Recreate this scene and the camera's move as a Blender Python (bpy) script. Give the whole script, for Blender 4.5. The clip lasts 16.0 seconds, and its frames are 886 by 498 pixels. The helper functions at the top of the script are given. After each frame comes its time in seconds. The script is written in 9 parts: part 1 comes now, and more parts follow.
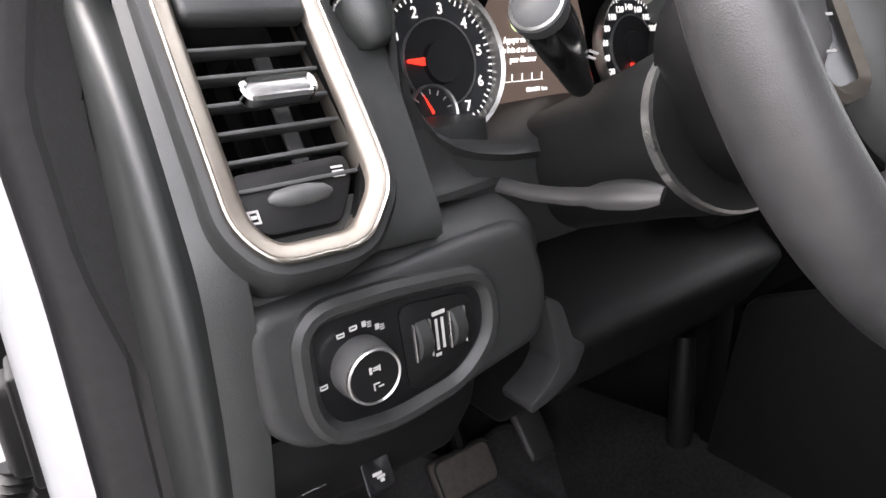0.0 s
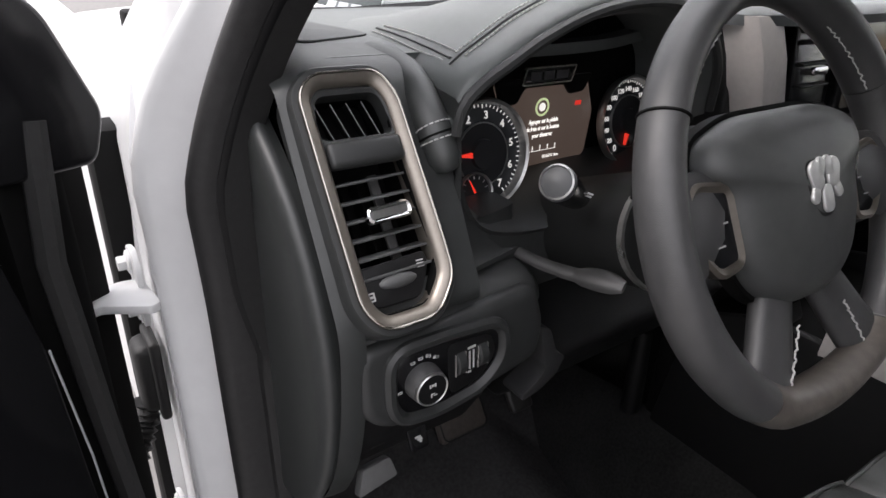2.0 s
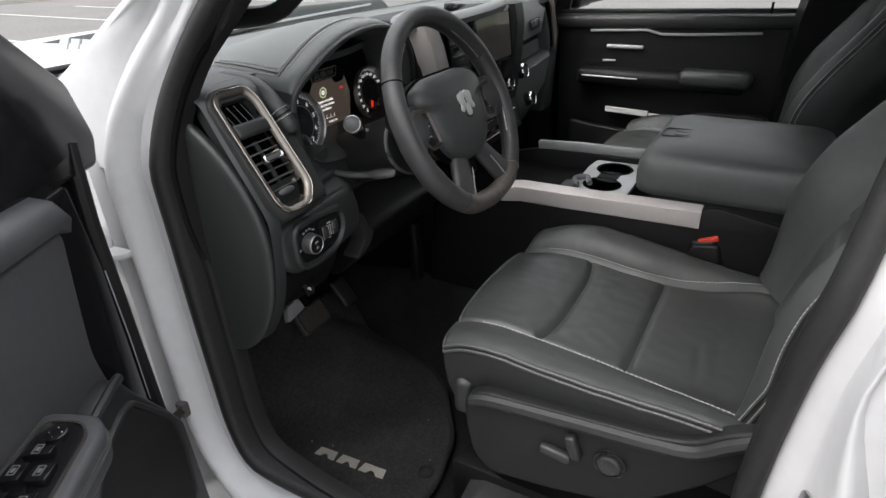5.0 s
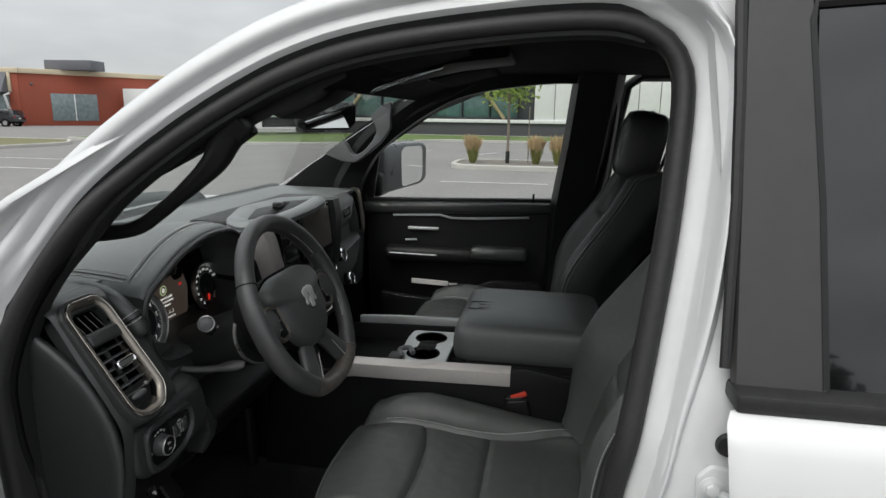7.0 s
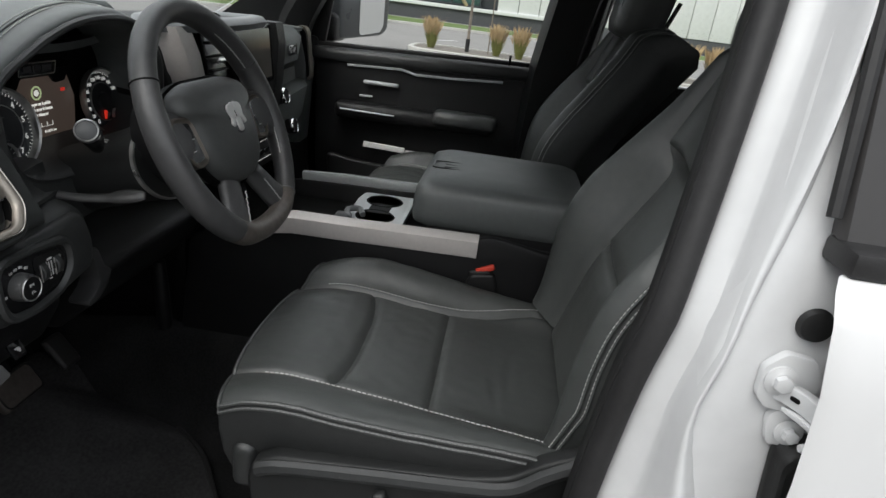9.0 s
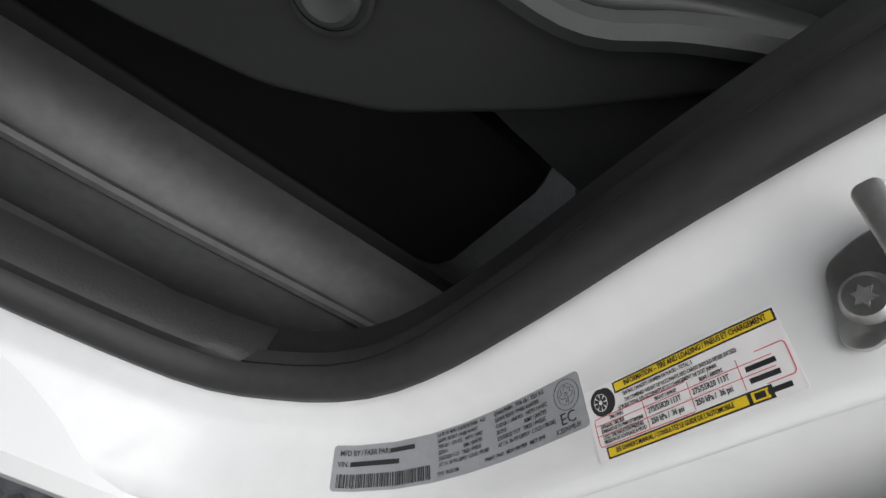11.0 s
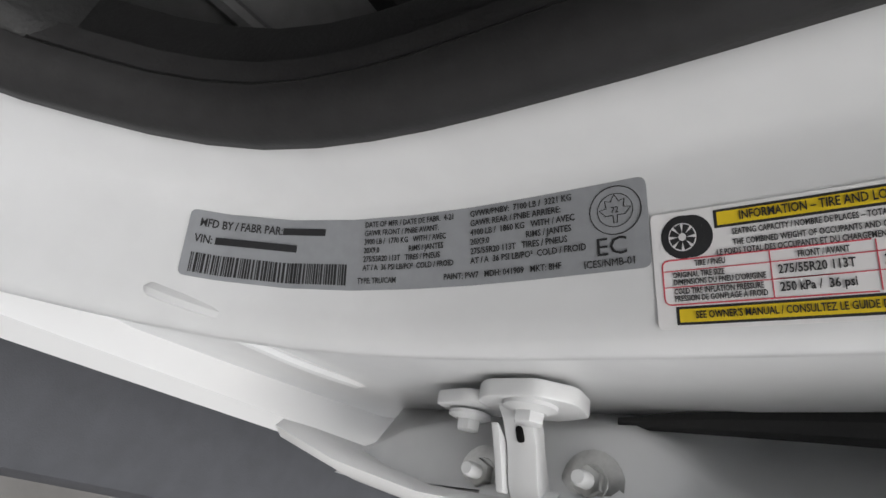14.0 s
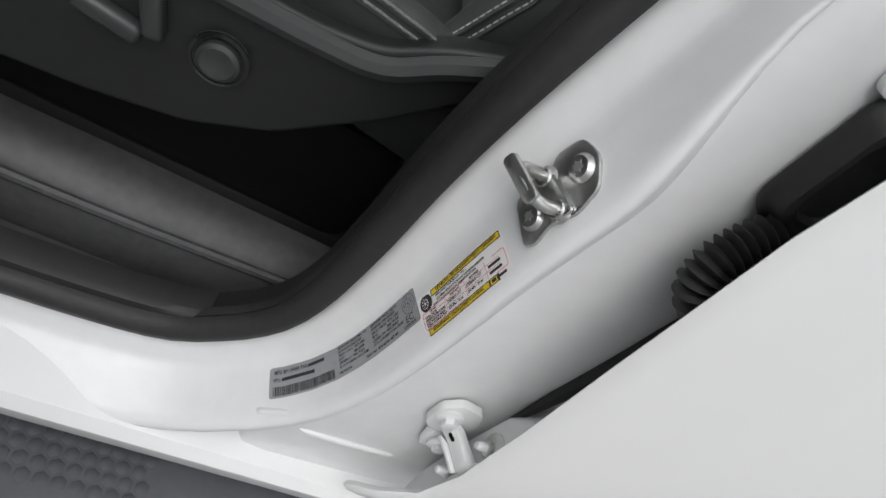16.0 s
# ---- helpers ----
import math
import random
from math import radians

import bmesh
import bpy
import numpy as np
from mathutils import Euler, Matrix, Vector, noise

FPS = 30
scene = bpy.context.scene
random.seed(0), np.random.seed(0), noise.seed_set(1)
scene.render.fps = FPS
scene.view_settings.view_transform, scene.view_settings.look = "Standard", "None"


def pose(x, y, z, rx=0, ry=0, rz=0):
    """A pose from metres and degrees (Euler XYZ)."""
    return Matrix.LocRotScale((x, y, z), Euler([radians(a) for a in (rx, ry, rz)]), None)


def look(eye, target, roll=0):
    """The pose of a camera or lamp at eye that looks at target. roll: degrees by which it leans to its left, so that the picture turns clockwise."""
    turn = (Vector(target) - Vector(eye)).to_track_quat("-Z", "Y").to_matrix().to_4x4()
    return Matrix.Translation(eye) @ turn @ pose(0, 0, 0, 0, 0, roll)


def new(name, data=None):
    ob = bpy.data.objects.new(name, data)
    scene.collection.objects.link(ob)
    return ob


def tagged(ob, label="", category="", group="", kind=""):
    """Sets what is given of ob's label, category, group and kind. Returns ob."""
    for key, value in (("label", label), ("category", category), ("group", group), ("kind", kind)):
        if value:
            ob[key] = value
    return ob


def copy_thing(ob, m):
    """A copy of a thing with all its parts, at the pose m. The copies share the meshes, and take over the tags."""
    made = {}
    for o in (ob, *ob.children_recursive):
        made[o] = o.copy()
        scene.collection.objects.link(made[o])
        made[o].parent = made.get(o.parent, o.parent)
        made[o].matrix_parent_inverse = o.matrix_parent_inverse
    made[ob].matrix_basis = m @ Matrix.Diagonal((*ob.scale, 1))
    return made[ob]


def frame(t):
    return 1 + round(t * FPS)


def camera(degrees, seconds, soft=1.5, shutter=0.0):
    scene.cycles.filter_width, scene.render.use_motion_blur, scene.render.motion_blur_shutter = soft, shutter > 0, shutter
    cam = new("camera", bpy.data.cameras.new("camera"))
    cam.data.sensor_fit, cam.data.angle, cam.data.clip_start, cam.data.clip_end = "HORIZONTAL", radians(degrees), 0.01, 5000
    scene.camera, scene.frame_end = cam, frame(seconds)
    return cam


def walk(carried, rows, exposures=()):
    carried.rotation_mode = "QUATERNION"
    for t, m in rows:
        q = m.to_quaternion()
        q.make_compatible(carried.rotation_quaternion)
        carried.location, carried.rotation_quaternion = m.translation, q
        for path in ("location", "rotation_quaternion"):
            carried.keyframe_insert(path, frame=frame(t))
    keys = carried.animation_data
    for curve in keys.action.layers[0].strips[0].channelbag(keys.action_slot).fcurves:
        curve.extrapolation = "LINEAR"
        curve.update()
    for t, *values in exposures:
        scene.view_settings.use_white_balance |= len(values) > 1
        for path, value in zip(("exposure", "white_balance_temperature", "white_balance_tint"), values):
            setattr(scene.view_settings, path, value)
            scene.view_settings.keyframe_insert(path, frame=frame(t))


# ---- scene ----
cam = camera(71.8, 16.0)
PATH = [
    (0, (-0.885, 0.573, 1.225), (0.198, 2.124, 0.576), -2.5),
    (0.5, (-0.912, 0.58, 1.298), (0.122, 2.16, 0.637), -1.2),
    (1, (-0.914, 0.576, 1.344), (0.111, 2.157, 0.674), 0.4),
    (1.5, (-0.926, 0.543, 1.38), (0.106, 2.085, 0.634), 1.4),
    (2, (-0.995, 0.491, 1.397), (0.059, 1.942, 0.51), 2.8),
    (2.5, (-1.08, 0.416, 1.412), (-0.048, 1.795, 0.395), 4.0),
    (3, (-1.166, 0.305, 1.403), (-0.299, 1.703, 0.267), 3.8),
    (3.5, (-1.192, 0.238, 1.429), (-0.297, 1.624, 0.3), 1.2),
    (4, (-1.234, 0.205, 1.449), (-0.094, 1.446, 0.373), -0.1),
    (4.2, (-1.275, 0.212, 1.46), (-0.015, 1.36, 0.413), -0.5),
    (6.3, (-1.567, 0.184, 1.558), (0.245, 0.785, 0.961), -0.6),
    (6.5, (-1.571, 0.205, 1.57), (0.281, 0.723, 1.024), -0.1),
    (7, (-1.572, 0.235, 1.591), (0.353, 0.571, 1.165), 0.8),
    (7.5, (-1.57, 0.246, 1.604), (0.386, 0.469, 1.246), 1.2),
    (8, (-1.55, 0.26, 1.595), (0.413, 0.439, 1.258), 1.5),
    (8.5, (-1.49, 0.284, 1.543), (0.432, 0.43, 1.01), 2.2),
    (9, (-1.368, 0.299, 1.437), (0.485, 0.42, 0.695), 7.4),
    (9.5, (-1.257, 0.326, 1.315), (0.477, 0.289, 0.319), 17.3),
    (10, (-1.176, 0.324, 1.211), (0.446, 0.153, 0.054), 26.8),
    (10.2, (-1.142, 0.323, 1.162), (0.447, 0.087, -0.028), 31.0),
    (12.3, (-1.022, 0.285, 0.857), (-0.017, -0.97, -0.333), 76.8),
    (12.5, (-1.009, 0.283, 0.852), (-0.053, -1.011, -0.336), 78.2),
    (13, (-0.994, 0.275, 0.85), (-0.098, -1.08, -0.316), 80.4),
    (13.5, (-0.991, 0.271, 0.852), (-0.109, -1.11, -0.295), 81.3),
    (14, (-0.99, 0.276, 0.855), (-0.113, -1.118, -0.28), 81.7),
    (14.5, (-0.996, 0.282, 0.867), (-0.116, -1.119, -0.257), 81.7),
    (15, (-1.012, 0.289, 0.895), (-0.067, -1.09, -0.203), 78.6),
    (15.5, (-1.058, 0.304, 0.977), (0.071, -0.944, -0.104), 68.0),
    (16, (-1.192, 0.31, 1.138), (0.173, -0.5, -0.078), 47.1),
]
EXPOSURES = [(0, 2.6, 6650, 17), (0.5, 1.35, 6600, 14), (1.0, 0.75, 6500, 12), (1.5, 0.68, 6500, 14), (2.0, 1.3, 6600, 16), (2.5, 1.5, 6650, 18), (3.0, 1.9, 6650, 18), (3.5, 1.8, 6650, 18), (4.2, 1.42, 6600, 16), (6.3, 0.50, 6500, 9), (7.2, 0.32, 6500, 8), (8.0, 0.20, 6500, 7), (9.0, 0.60, 6450, 9), (10.2, 0.84, 6450, 9), (12.3, 0.4, 6550, 11), (15.0, 0.45, 6500, 10), (16, 0.5, 6450, 10)]
walk(cam, [(t, look(eye, target, roll)) for t, eye, target, roll in PATH], EXPOSURES)

# ---- world and light: a bright overcast sky ----
world = bpy.data.worlds.new("overcast_sky")
scene.world = world
world.use_nodes = True
wn, wl = world.node_tree.nodes, world.node_tree.links
wn.clear()
w_out = wn.new("ShaderNodeOutputWorld")
w_bg = wn.new("ShaderNodeBackground")
w_sky = wn.new("ShaderNodeTexSky")
w_sky.sky_type, w_sky.sun_disc = "NISHITA", False
w_sky.sun_elevation, w_sky.sun_rotation = radians(53), radians(300)
w_sky.dust_density, w_sky.air_density = 4.0, 1.2
w_co = wn.new("ShaderNodeTexCoord")
w_map = wn.new("ShaderNodeMapping")
w_map.inputs["Scale"].default_value = (1.0, 1.0, 3.2)
w_noise = wn.new("ShaderNodeTexNoise")
w_noise.inputs["Scale"].default_value, w_noise.inputs["Detail"].default_value = 2.6, 7.0
w_ramp = wn.new("ShaderNodeValToRGB")
w_ramp.color_ramp.elements[0].position, w_ramp.color_ramp.elements[0].color = 0.30, (6.0, 6.25, 6.6, 1)
w_ramp.color_ramp.elements[1].position, w_ramp.color_ramp.elements[1].color = 0.72, (9.6, 9.7, 9.8, 1)
w_mix = wn.new("ShaderNodeMixRGB")
w_mix.inputs["Fac"].default_value = 0.9
wl.new(w_co.outputs["Generated"], w_map.inputs["Vector"])
wl.new(w_map.outputs["Vector"], w_noise.inputs["Vector"])
wl.new(w_noise.outputs["Fac"], w_ramp.inputs["Fac"])
wl.new(w_sky.outputs["Color"], w_mix.inputs["Color1"])
wl.new(w_ramp.outputs["Color"], w_mix.inputs["Color2"])
# an overcast sky is brighter overhead than at the horizon
w_sep = wn.new("ShaderNodeSeparateXYZ")
wl.new(w_co.outputs["Generated"], w_sep.inputs["Vector"])
w_rise = wn.new("ShaderNodeMapRange")
w_rise.inputs["From Min"].default_value, w_rise.inputs["From Max"].default_value = 0.0, 0.9
w_rise.inputs["To Min"].default_value, w_rise.inputs["To Max"].default_value = 0.62, 1.45
wl.new(w_sep.outputs["Z"], w_rise.inputs["Value"])
w_scale = wn.new("ShaderNodeVectorMath")
w_scale.operation = "SCALE"
wl.new(w_mix.outputs["Color"], w_scale.inputs[0])
wl.new(w_rise.outputs["Result"], w_scale.inputs["Scale"])
wl.new(w_scale.outputs["Vector"], w_bg.inputs["Color"])
w_bg.inputs["Strength"].default_value = 0.10
wl.new(w_bg.outputs["Background"], w_out.inputs["Surface"])

sun = new("sun", bpy.data.lights.new("sun", "SUN"))
sun.data.energy, sun.data.angle, sun.data.color = 1.1, radians(45), (1.0, 0.98, 0.95)
sun.matrix_basis = look((-4.6, 2.6, 7), (0, 0, 0))


# ---- materials ----
def mat(name, col, rough=0.5, metal=0.0, var=0.12, scale=30.0, bump=0.0, bscale=900.0, coat=0.0, spec=0.5, grain="noise", dirt=None, ray=0.0):
    """A procedural surface: colour varied at two scales, roughness varied, fine relief."""
    m = bpy.data.materials.new(name)
    m.use_nodes = True
    n, l = m.node_tree.nodes, m.node_tree.links
    b = n["Principled BSDF"]
    b.inputs["Metallic"].default_value = metal
    b.inputs["Specular IOR Level"].default_value = spec
    b.inputs["Coat Weight"].default_value = coat
    b.inputs["Coat Roughness"].default_value = 0.06
    co = n.new("ShaderNodeTexCoord")
    big = n.new("ShaderNodeTexNoise")
    big.inputs["Scale"].default_value, big.inputs["Detail"].default_value = scale * 0.2, 4.0
    small = n.new("ShaderNodeTexNoise")
    small.inputs["Scale"].default_value, small.inputs["Detail"].default_value = scale * 4, 3.0
    for t in (big, small):
        l.new(co.outputs["Object"], t.inputs["Vector"])
    add = n.new("ShaderNodeMath")
    add.operation = "ADD"
    l.new(big.outputs["Fac"], add.inputs[0])
    l.new(small.outputs["Fac"], add.inputs[1])
    ramp = n.new("ShaderNodeValToRGB")
    dark = dirt if dirt else [c * (1 - var) for c in col]
    ramp.color_ramp.elements[0].position, ramp.color_ramp.elements[0].color = 0.35, (*dark, 1)
    ramp.color_ramp.elements[1].position, ramp.color_ramp.elements[1].color = 0.65, (*[min(1, c * (1 + var)) for c in col], 1)
    half = n.new("ShaderNodeMath")
    half.operation = "MULTIPLY"
    half.inputs[1].default_value = 0.5
    l.new(add.outputs[0], half.inputs[0])
    l.new(half.outputs[0], ramp.inputs["Fac"])
    l.new(ramp.outputs["Color"], b.inputs["Base Color"])
    rr = n.new("ShaderNodeMapRange")
    rr.inputs["From Min"].default_value, rr.inputs["From Max"].default_value = 0.3, 0.7
    rr.inputs["To Min"].default_value, rr.inputs["To Max"].default_value = max(0.0, rough * 0.88), min(1.0, rough * 1.12)
    l.new(big.outputs["Fac"], rr.inputs["Value"])
    l.new(rr.outputs["Result"], b.inputs["Roughness"])
    if bump:
        if grain == "leather":
            g = n.new("ShaderNodeTexVoronoi")
            g.inputs["Scale"].default_value = bscale
            gs = g.outputs["Distance"]
        elif grain == "brushed":
            mp = n.new("ShaderNodeMapping")
            mp.inputs["Scale"].default_value = (1, 60, 60)
            l.new(co.outputs["Object"], mp.inputs["Vector"])
            g = n.new("ShaderNodeTexNoise")
            g.inputs["Scale"].default_value = bscale
            l.new(mp.outputs["Vector"], g.inputs["Vector"])
            gs = g.outputs["Fac"]
        else:
            g = n.new("ShaderNodeTexNoise")
            g.inputs["Scale"].default_value, g.inputs["Detail"].default_value = bscale, 4.0
            gs = g.outputs["Fac"]
        if grain != "brushed":
            l.new(co.outputs["Object"], g.inputs["Vector"])
        bm_ = n.new("ShaderNodeBump")
        bm_.inputs["Strength"].default_value, bm_.inputs["Distance"].default_value = bump, 0.002
        l.new(gs, bm_.inputs["Height"])
        l.new(bm_.outputs["Normal"], b.inputs["Normal"])
    return m


def glow(name, col, strength):
    m = mat(name, col, 0.2, var=0.02)
    b = m.node_tree.nodes["Principled BSDF"]
    b.inputs["Emission Color"].default_value = (*col, 1)
    b.inputs["Emission Strength"].default_value = strength
    return m


def glass(name, tint, rough=0.0, trans=1.0, ior=1.45):
    m = bpy.data.materials.new(name)
    m.use_nodes = True
    b = m.node_tree.nodes["Principled BSDF"]
    b.inputs["Base Color"].default_value = (*tint, 1)
    b.inputs["Roughness"].default_value = rough
    b.inputs["Transmission Weight"].default_value = trans
    b.inputs["IOR"].default_value = ior
    return m


PAINT = mat("white_car_paint", (0.74, 0.74, 0.74), 0.34, var=0.015, coat=0.25, scale=3)
PAINT_JAMB = mat("white_jamb_paint", (0.665, 0.67, 0.675), 0.36, var=0.035, scale=12, coat=0.3)
RUBBER = mat("black_rubber_seal", (0.011, 0.011, 0.0112), 0.58, var=0.25, scale=40, bump=0.15, bscale=500)
RUBBER_GREY = mat("worn_rubber_seal", (0.019, 0.0185, 0.019), 0.55, spec=0.45, var=0.25, scale=30, bump=0.1, bscale=500)
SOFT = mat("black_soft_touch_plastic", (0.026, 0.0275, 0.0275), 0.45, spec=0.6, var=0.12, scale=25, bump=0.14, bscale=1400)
HARD = mat("black_hard_plastic", (0.0085, 0.0085, 0.009), 0.46, spec=0.28, var=0.15, scale=30, bump=0.12, bscale=1700)
GLOSS = mat("gloss_black_plastic", (0.008, 0.008, 0.009), 0.16, var=0.1, scale=20)
# near black: dark plastic, and shade of recesses put into the colour
DEEP = mat("black_plastic_recess_shade", (0.0035, 0.0035, 0.0035), 0.6, spec=0.12, var=0.2, scale=20)
VALANCE = mat("black_valance_plastic", (0.014, 0.0147, 0.0147), 0.5, spec=0.35, var=0.15, scale=30, bump=0.12, bscale=1500)
LEATHER = mat("black_leather", (0.050, 0.054, 0.052), 0.42, spec=0.9, var=0.14, scale=18, bump=0.16, bscale=1300, grain="leather")
SKIRT = mat("black_side_vinyl", (0.023, 0.024, 0.024), 0.45, spec=0.4, var=0.14, scale=18, bump=0.12, bscale=1300, grain="leather")
LEATHER_B = mat("black_bolster_leather", (0.042, 0.0455, 0.0445), 0.42, spec=0.8, var=0.14, scale=18, bump=0.14, bscale=1300, grain="leather")
WHEEL_LEATHER = mat("steering_wheel_leather", (0.050, 0.050, 0.051), 0.40, spec=0.7, var=0.14, scale=22, bump=0.12, bscale=1500, grain="leather")
WHEEL_WORN = mat("worn_wheel_leather", (0.085, 0.075, 0.066), 0.38, var=0.35, scale=22, bump=0.1, bscale=800, grain="leather")
THREAD = mat("grey_thread", (0.50, 0.50, 0.49), 0.7, var=0.15, scale=400)
THREAD_DARK = mat("dark_grey_thread", (0.16, 0.16, 0.16), 0.7, var=0.15, scale=400)
NICKEL = mat("brushed_nickel_trim", (0.33, 0.298, 0.262), 0.42, metal=0.95, var=0.06, scale=60, bump=0.05, bscale=60, grain="brushed")
BRIGHT = mat("satin_edge_trim", (0.44, 0.41, 0.37), 0.24, metal=1.0, var=0.04, scale=40)
CHROME = mat("chrome", (0.72, 0.72, 0.73), 0.10, metal=1.0, var=0.03, scale=40)
SILVER = mat("silver_console_trim", (0.56, 0.53, 0.51), 0.42, metal=0.25, var=0.05, scale=40, bump=0.04, bscale=80, grain="brushed")
GREY_TRIM = mat("grey_metallic_trim", (0.46, 0.48, 0.49), 0.35, metal=0.25, var=0.04, scale=30)
STEEL = mat("zinc_plated_steel", (0.52, 0.52, 0.51), 0.3, metal=0.95, var=0.12, scale=70, bump=0.08, bscale=500)
CARPET = mat("charcoal_carpet", (0.020, 0.020, 0.020), 0.95, var=0.45, scale=55, bump=0.9, bscale=1100, spec=0.1)
MAT_PILE = mat("charcoal_mat_pile", (0.052, 0.051, 0.0515), 0.95, var=0.35, scale=40, bump=0.9, bscale=1300, spec=0.1)
MAT_EDGE = mat("mat_binding", (0.014, 0.014, 0.014), 0.8, var=0.2, scale=60, bump=0.4, bscale=900)
SILL = mat("scuffed_sill_plastic", (0.042, 0.042, 0.043), 0.45, var=0.3, scale=22, bump=0.15, bscale=1200)
TWEED = mat("speaker_mesh", (0.015, 0.015, 0.015), 0.65, var=0.2, scale=60, bump=0.8, bscale=900, grain="leather")
HEADLINER = mat("black_headliner", (0.0055, 0.0055, 0.0055), 0.95, spec=0.08, var=0.2, scale=60, bump=0.3, bscale=1200)
PRINT = mat("pale_print", (0.55, 0.55, 0.54), 0.5, var=0.05, scale=80)
LETTER = mat("pale_mat_logo", (0.40, 0.37, 0.33), 0.8, var=0.25, scale=70, bump=0.4, bscale=900)
RED = mat("red_buckle_plastic", (0.62, 0.055, 0.03), 0.4, var=0.08, scale=60)
PAPER = mat("white_paper", (0.75, 0.75, 0.74), 0.7, var=0.03, scale=30)
WINDSCREEN = glass("clear_windscreen_glass", (0.985, 1.0, 0.99), ior=1.07)
WINDOW = glass("clear_window_glass", (0.985, 1.0, 0.99), ior=1.2)
PRIVACY = mat("tinted_privacy_glass", (0.006, 0.006, 0.007), 0.03, var=0.02, scale=3, coat=0.8, spec=0.6)
MIRROR = mat("mirror_silvering", (0.86, 0.88, 0.88), 0.02, metal=1.0, var=0.01, scale=10)
SCREEN = glow("instrument_screen", (0.075, 0.056, 0.046), 0.30)
SCREEN_TXT = glow("screen_text", (0.75, 0.74, 0.70), 0.45)
SCREEN_GRN = glow("screen_green", (0.46, 0.55, 0.30), 0.35)
SCREEN_RED = glow("warning_red", (0.55, 0.03, 0.02), 0.4)
# base colour lifted to stand for daylight reflected in the screen
NAV = mat("touch_screen_reflection_grey", (0.12, 0.11, 0.095), 0.12, var=0.1, scale=6, coat=0.5)
DIAL = mat("dial_face", (0.035, 0.038, 0.042), 0.4, var=0.1, scale=40)
DIAL_INNER = mat("dial_inner_face", (0.02, 0.021, 0.023), 0.35, var=0.1, scale=40)
NEEDLE = glow("red_needle", (0.72, 0.035, 0.02), 0.35)
# paler than the other dash plastics: skylight through the windscreen is in the colour
DASH_LIT = mat("skylit_dash_grain", (0.098, 0.107, 0.105), 0.46, spec=0.7, var=0.10, scale=25, bump=0.16, bscale=1300)
DIAL_PRINT = glow("backlit_dial_print", (0.62, 0.62, 0.60), 0.30)
BADGE = mat("dark_badge", (0.05, 0.05, 0.052), 0.25, var=0.1, scale=60)


# ---- building helpers ----
INV = {}


def thing(name, label, category, base=(0, 0, 0), group="", kind="", frame_m=None):
    """A top-level empty. With frame_m its parts are built in that frame; else in world metres."""
    ob = new(name)
    ob.empty_display_size = 0.05
    ob.matrix_basis = frame_m if frame_m is not None else Matrix.Translation(base)
    INV[ob] = Matrix.Identity(4) if frame_m is not None else Matrix.Translation(base).inverted()
    return tagged(ob, label, category, group, kind)


def finish(name, bm, material, smooth=35):
    bmesh.ops.remove_doubles(bm, verts=bm.verts, dist=1e-6)
    bmesh.ops.recalc_face_normals(bm, faces=bm.faces)
    me = bpy.data.meshes.new(name)
    bm.to_mesh(me)
    bm.free()
    me.materials.append(material)
    me.polygons.foreach_set("use_smooth", [True] * len(me.polygons))
    me.set_sharp_from_angle(angle=radians(smooth))
    return me


def part(name, bm, material, parent=None, label="", smooth=35):
    """Links a bmesh as one mesh object under a thing or under a part."""
    ob = new(name, finish(name, bm, material, smooth))
    if parent:
        ob.parent = parent
        ob.matrix_parent_inverse = INV.get(parent, Matrix.Identity(4))
    return tagged(ob, label)


def joined(*bms):
    out = bmesh.new()
    for b in bms:
        me = bpy.data.meshes.new("tmp")
        b.to_mesh(me)
        b.free()
        out.from_mesh(me)
        bpy.data.meshes.remove(me)
    return out


def moved(bm, m):
    bmesh.ops.transform(bm, matrix=m, verts=bm.verts)
    return bm


def rbox(c, s, r=0.006, seg=2, rot=None):
    bm = bmesh.new()
    bmesh.ops.create_cube(bm, size=1)
    bmesh.ops.scale(bm, vec=s, verts=bm.verts)
    r = min(r, 0.48 * min(s))
    if r > 0:
        bmesh.ops.bevel(bm, geom=list(bm.edges), offset=r, segments=seg, profile=0.5, affect="EDGES")
    m = Matrix.Translation(c)
    if rot:
        m = m @ pose(0, 0, 0, *rot)
    return moved(bm, m)


AXES = {"x": lambda a, b, h: (h, a, b), "y": lambda a, b, h: (a, h, b), "z": lambda a, b, h: (a, b, h)}


def prism(pts, a, b, axis="x", r=0.0, seg=2, m=None):
    """A flat outline drawn out from a to b along an axis; its edges rounded by r."""
    bm = bmesh.new()
    f = AXES[axis]
    lo = [bm.verts.new(f(p[0], p[1], a)) for p in pts]
    hi = [bm.verts.new(f(p[0], p[1], b)) for p in pts]
    bm.faces.new(lo)
    bm.faces.new(hi)
    k = len(pts)
    for i in range(k):
        bm.faces.new((lo[i], lo[(i + 1) % k], hi[(i + 1) % k], hi[i]))
    if r:
        bmesh.ops.recalc_face_normals(bm, faces=bm.faces)
        ring = [e for e in bm.edges if (e.verts[0] in lo) == (e.verts[1] in lo)]
        bmesh.ops.bevel(bm, geom=ring, offset=r, segments=seg, profile=0.5, affect="EDGES", clamp_overlap=True)
    return moved(bm, m) if m else bm


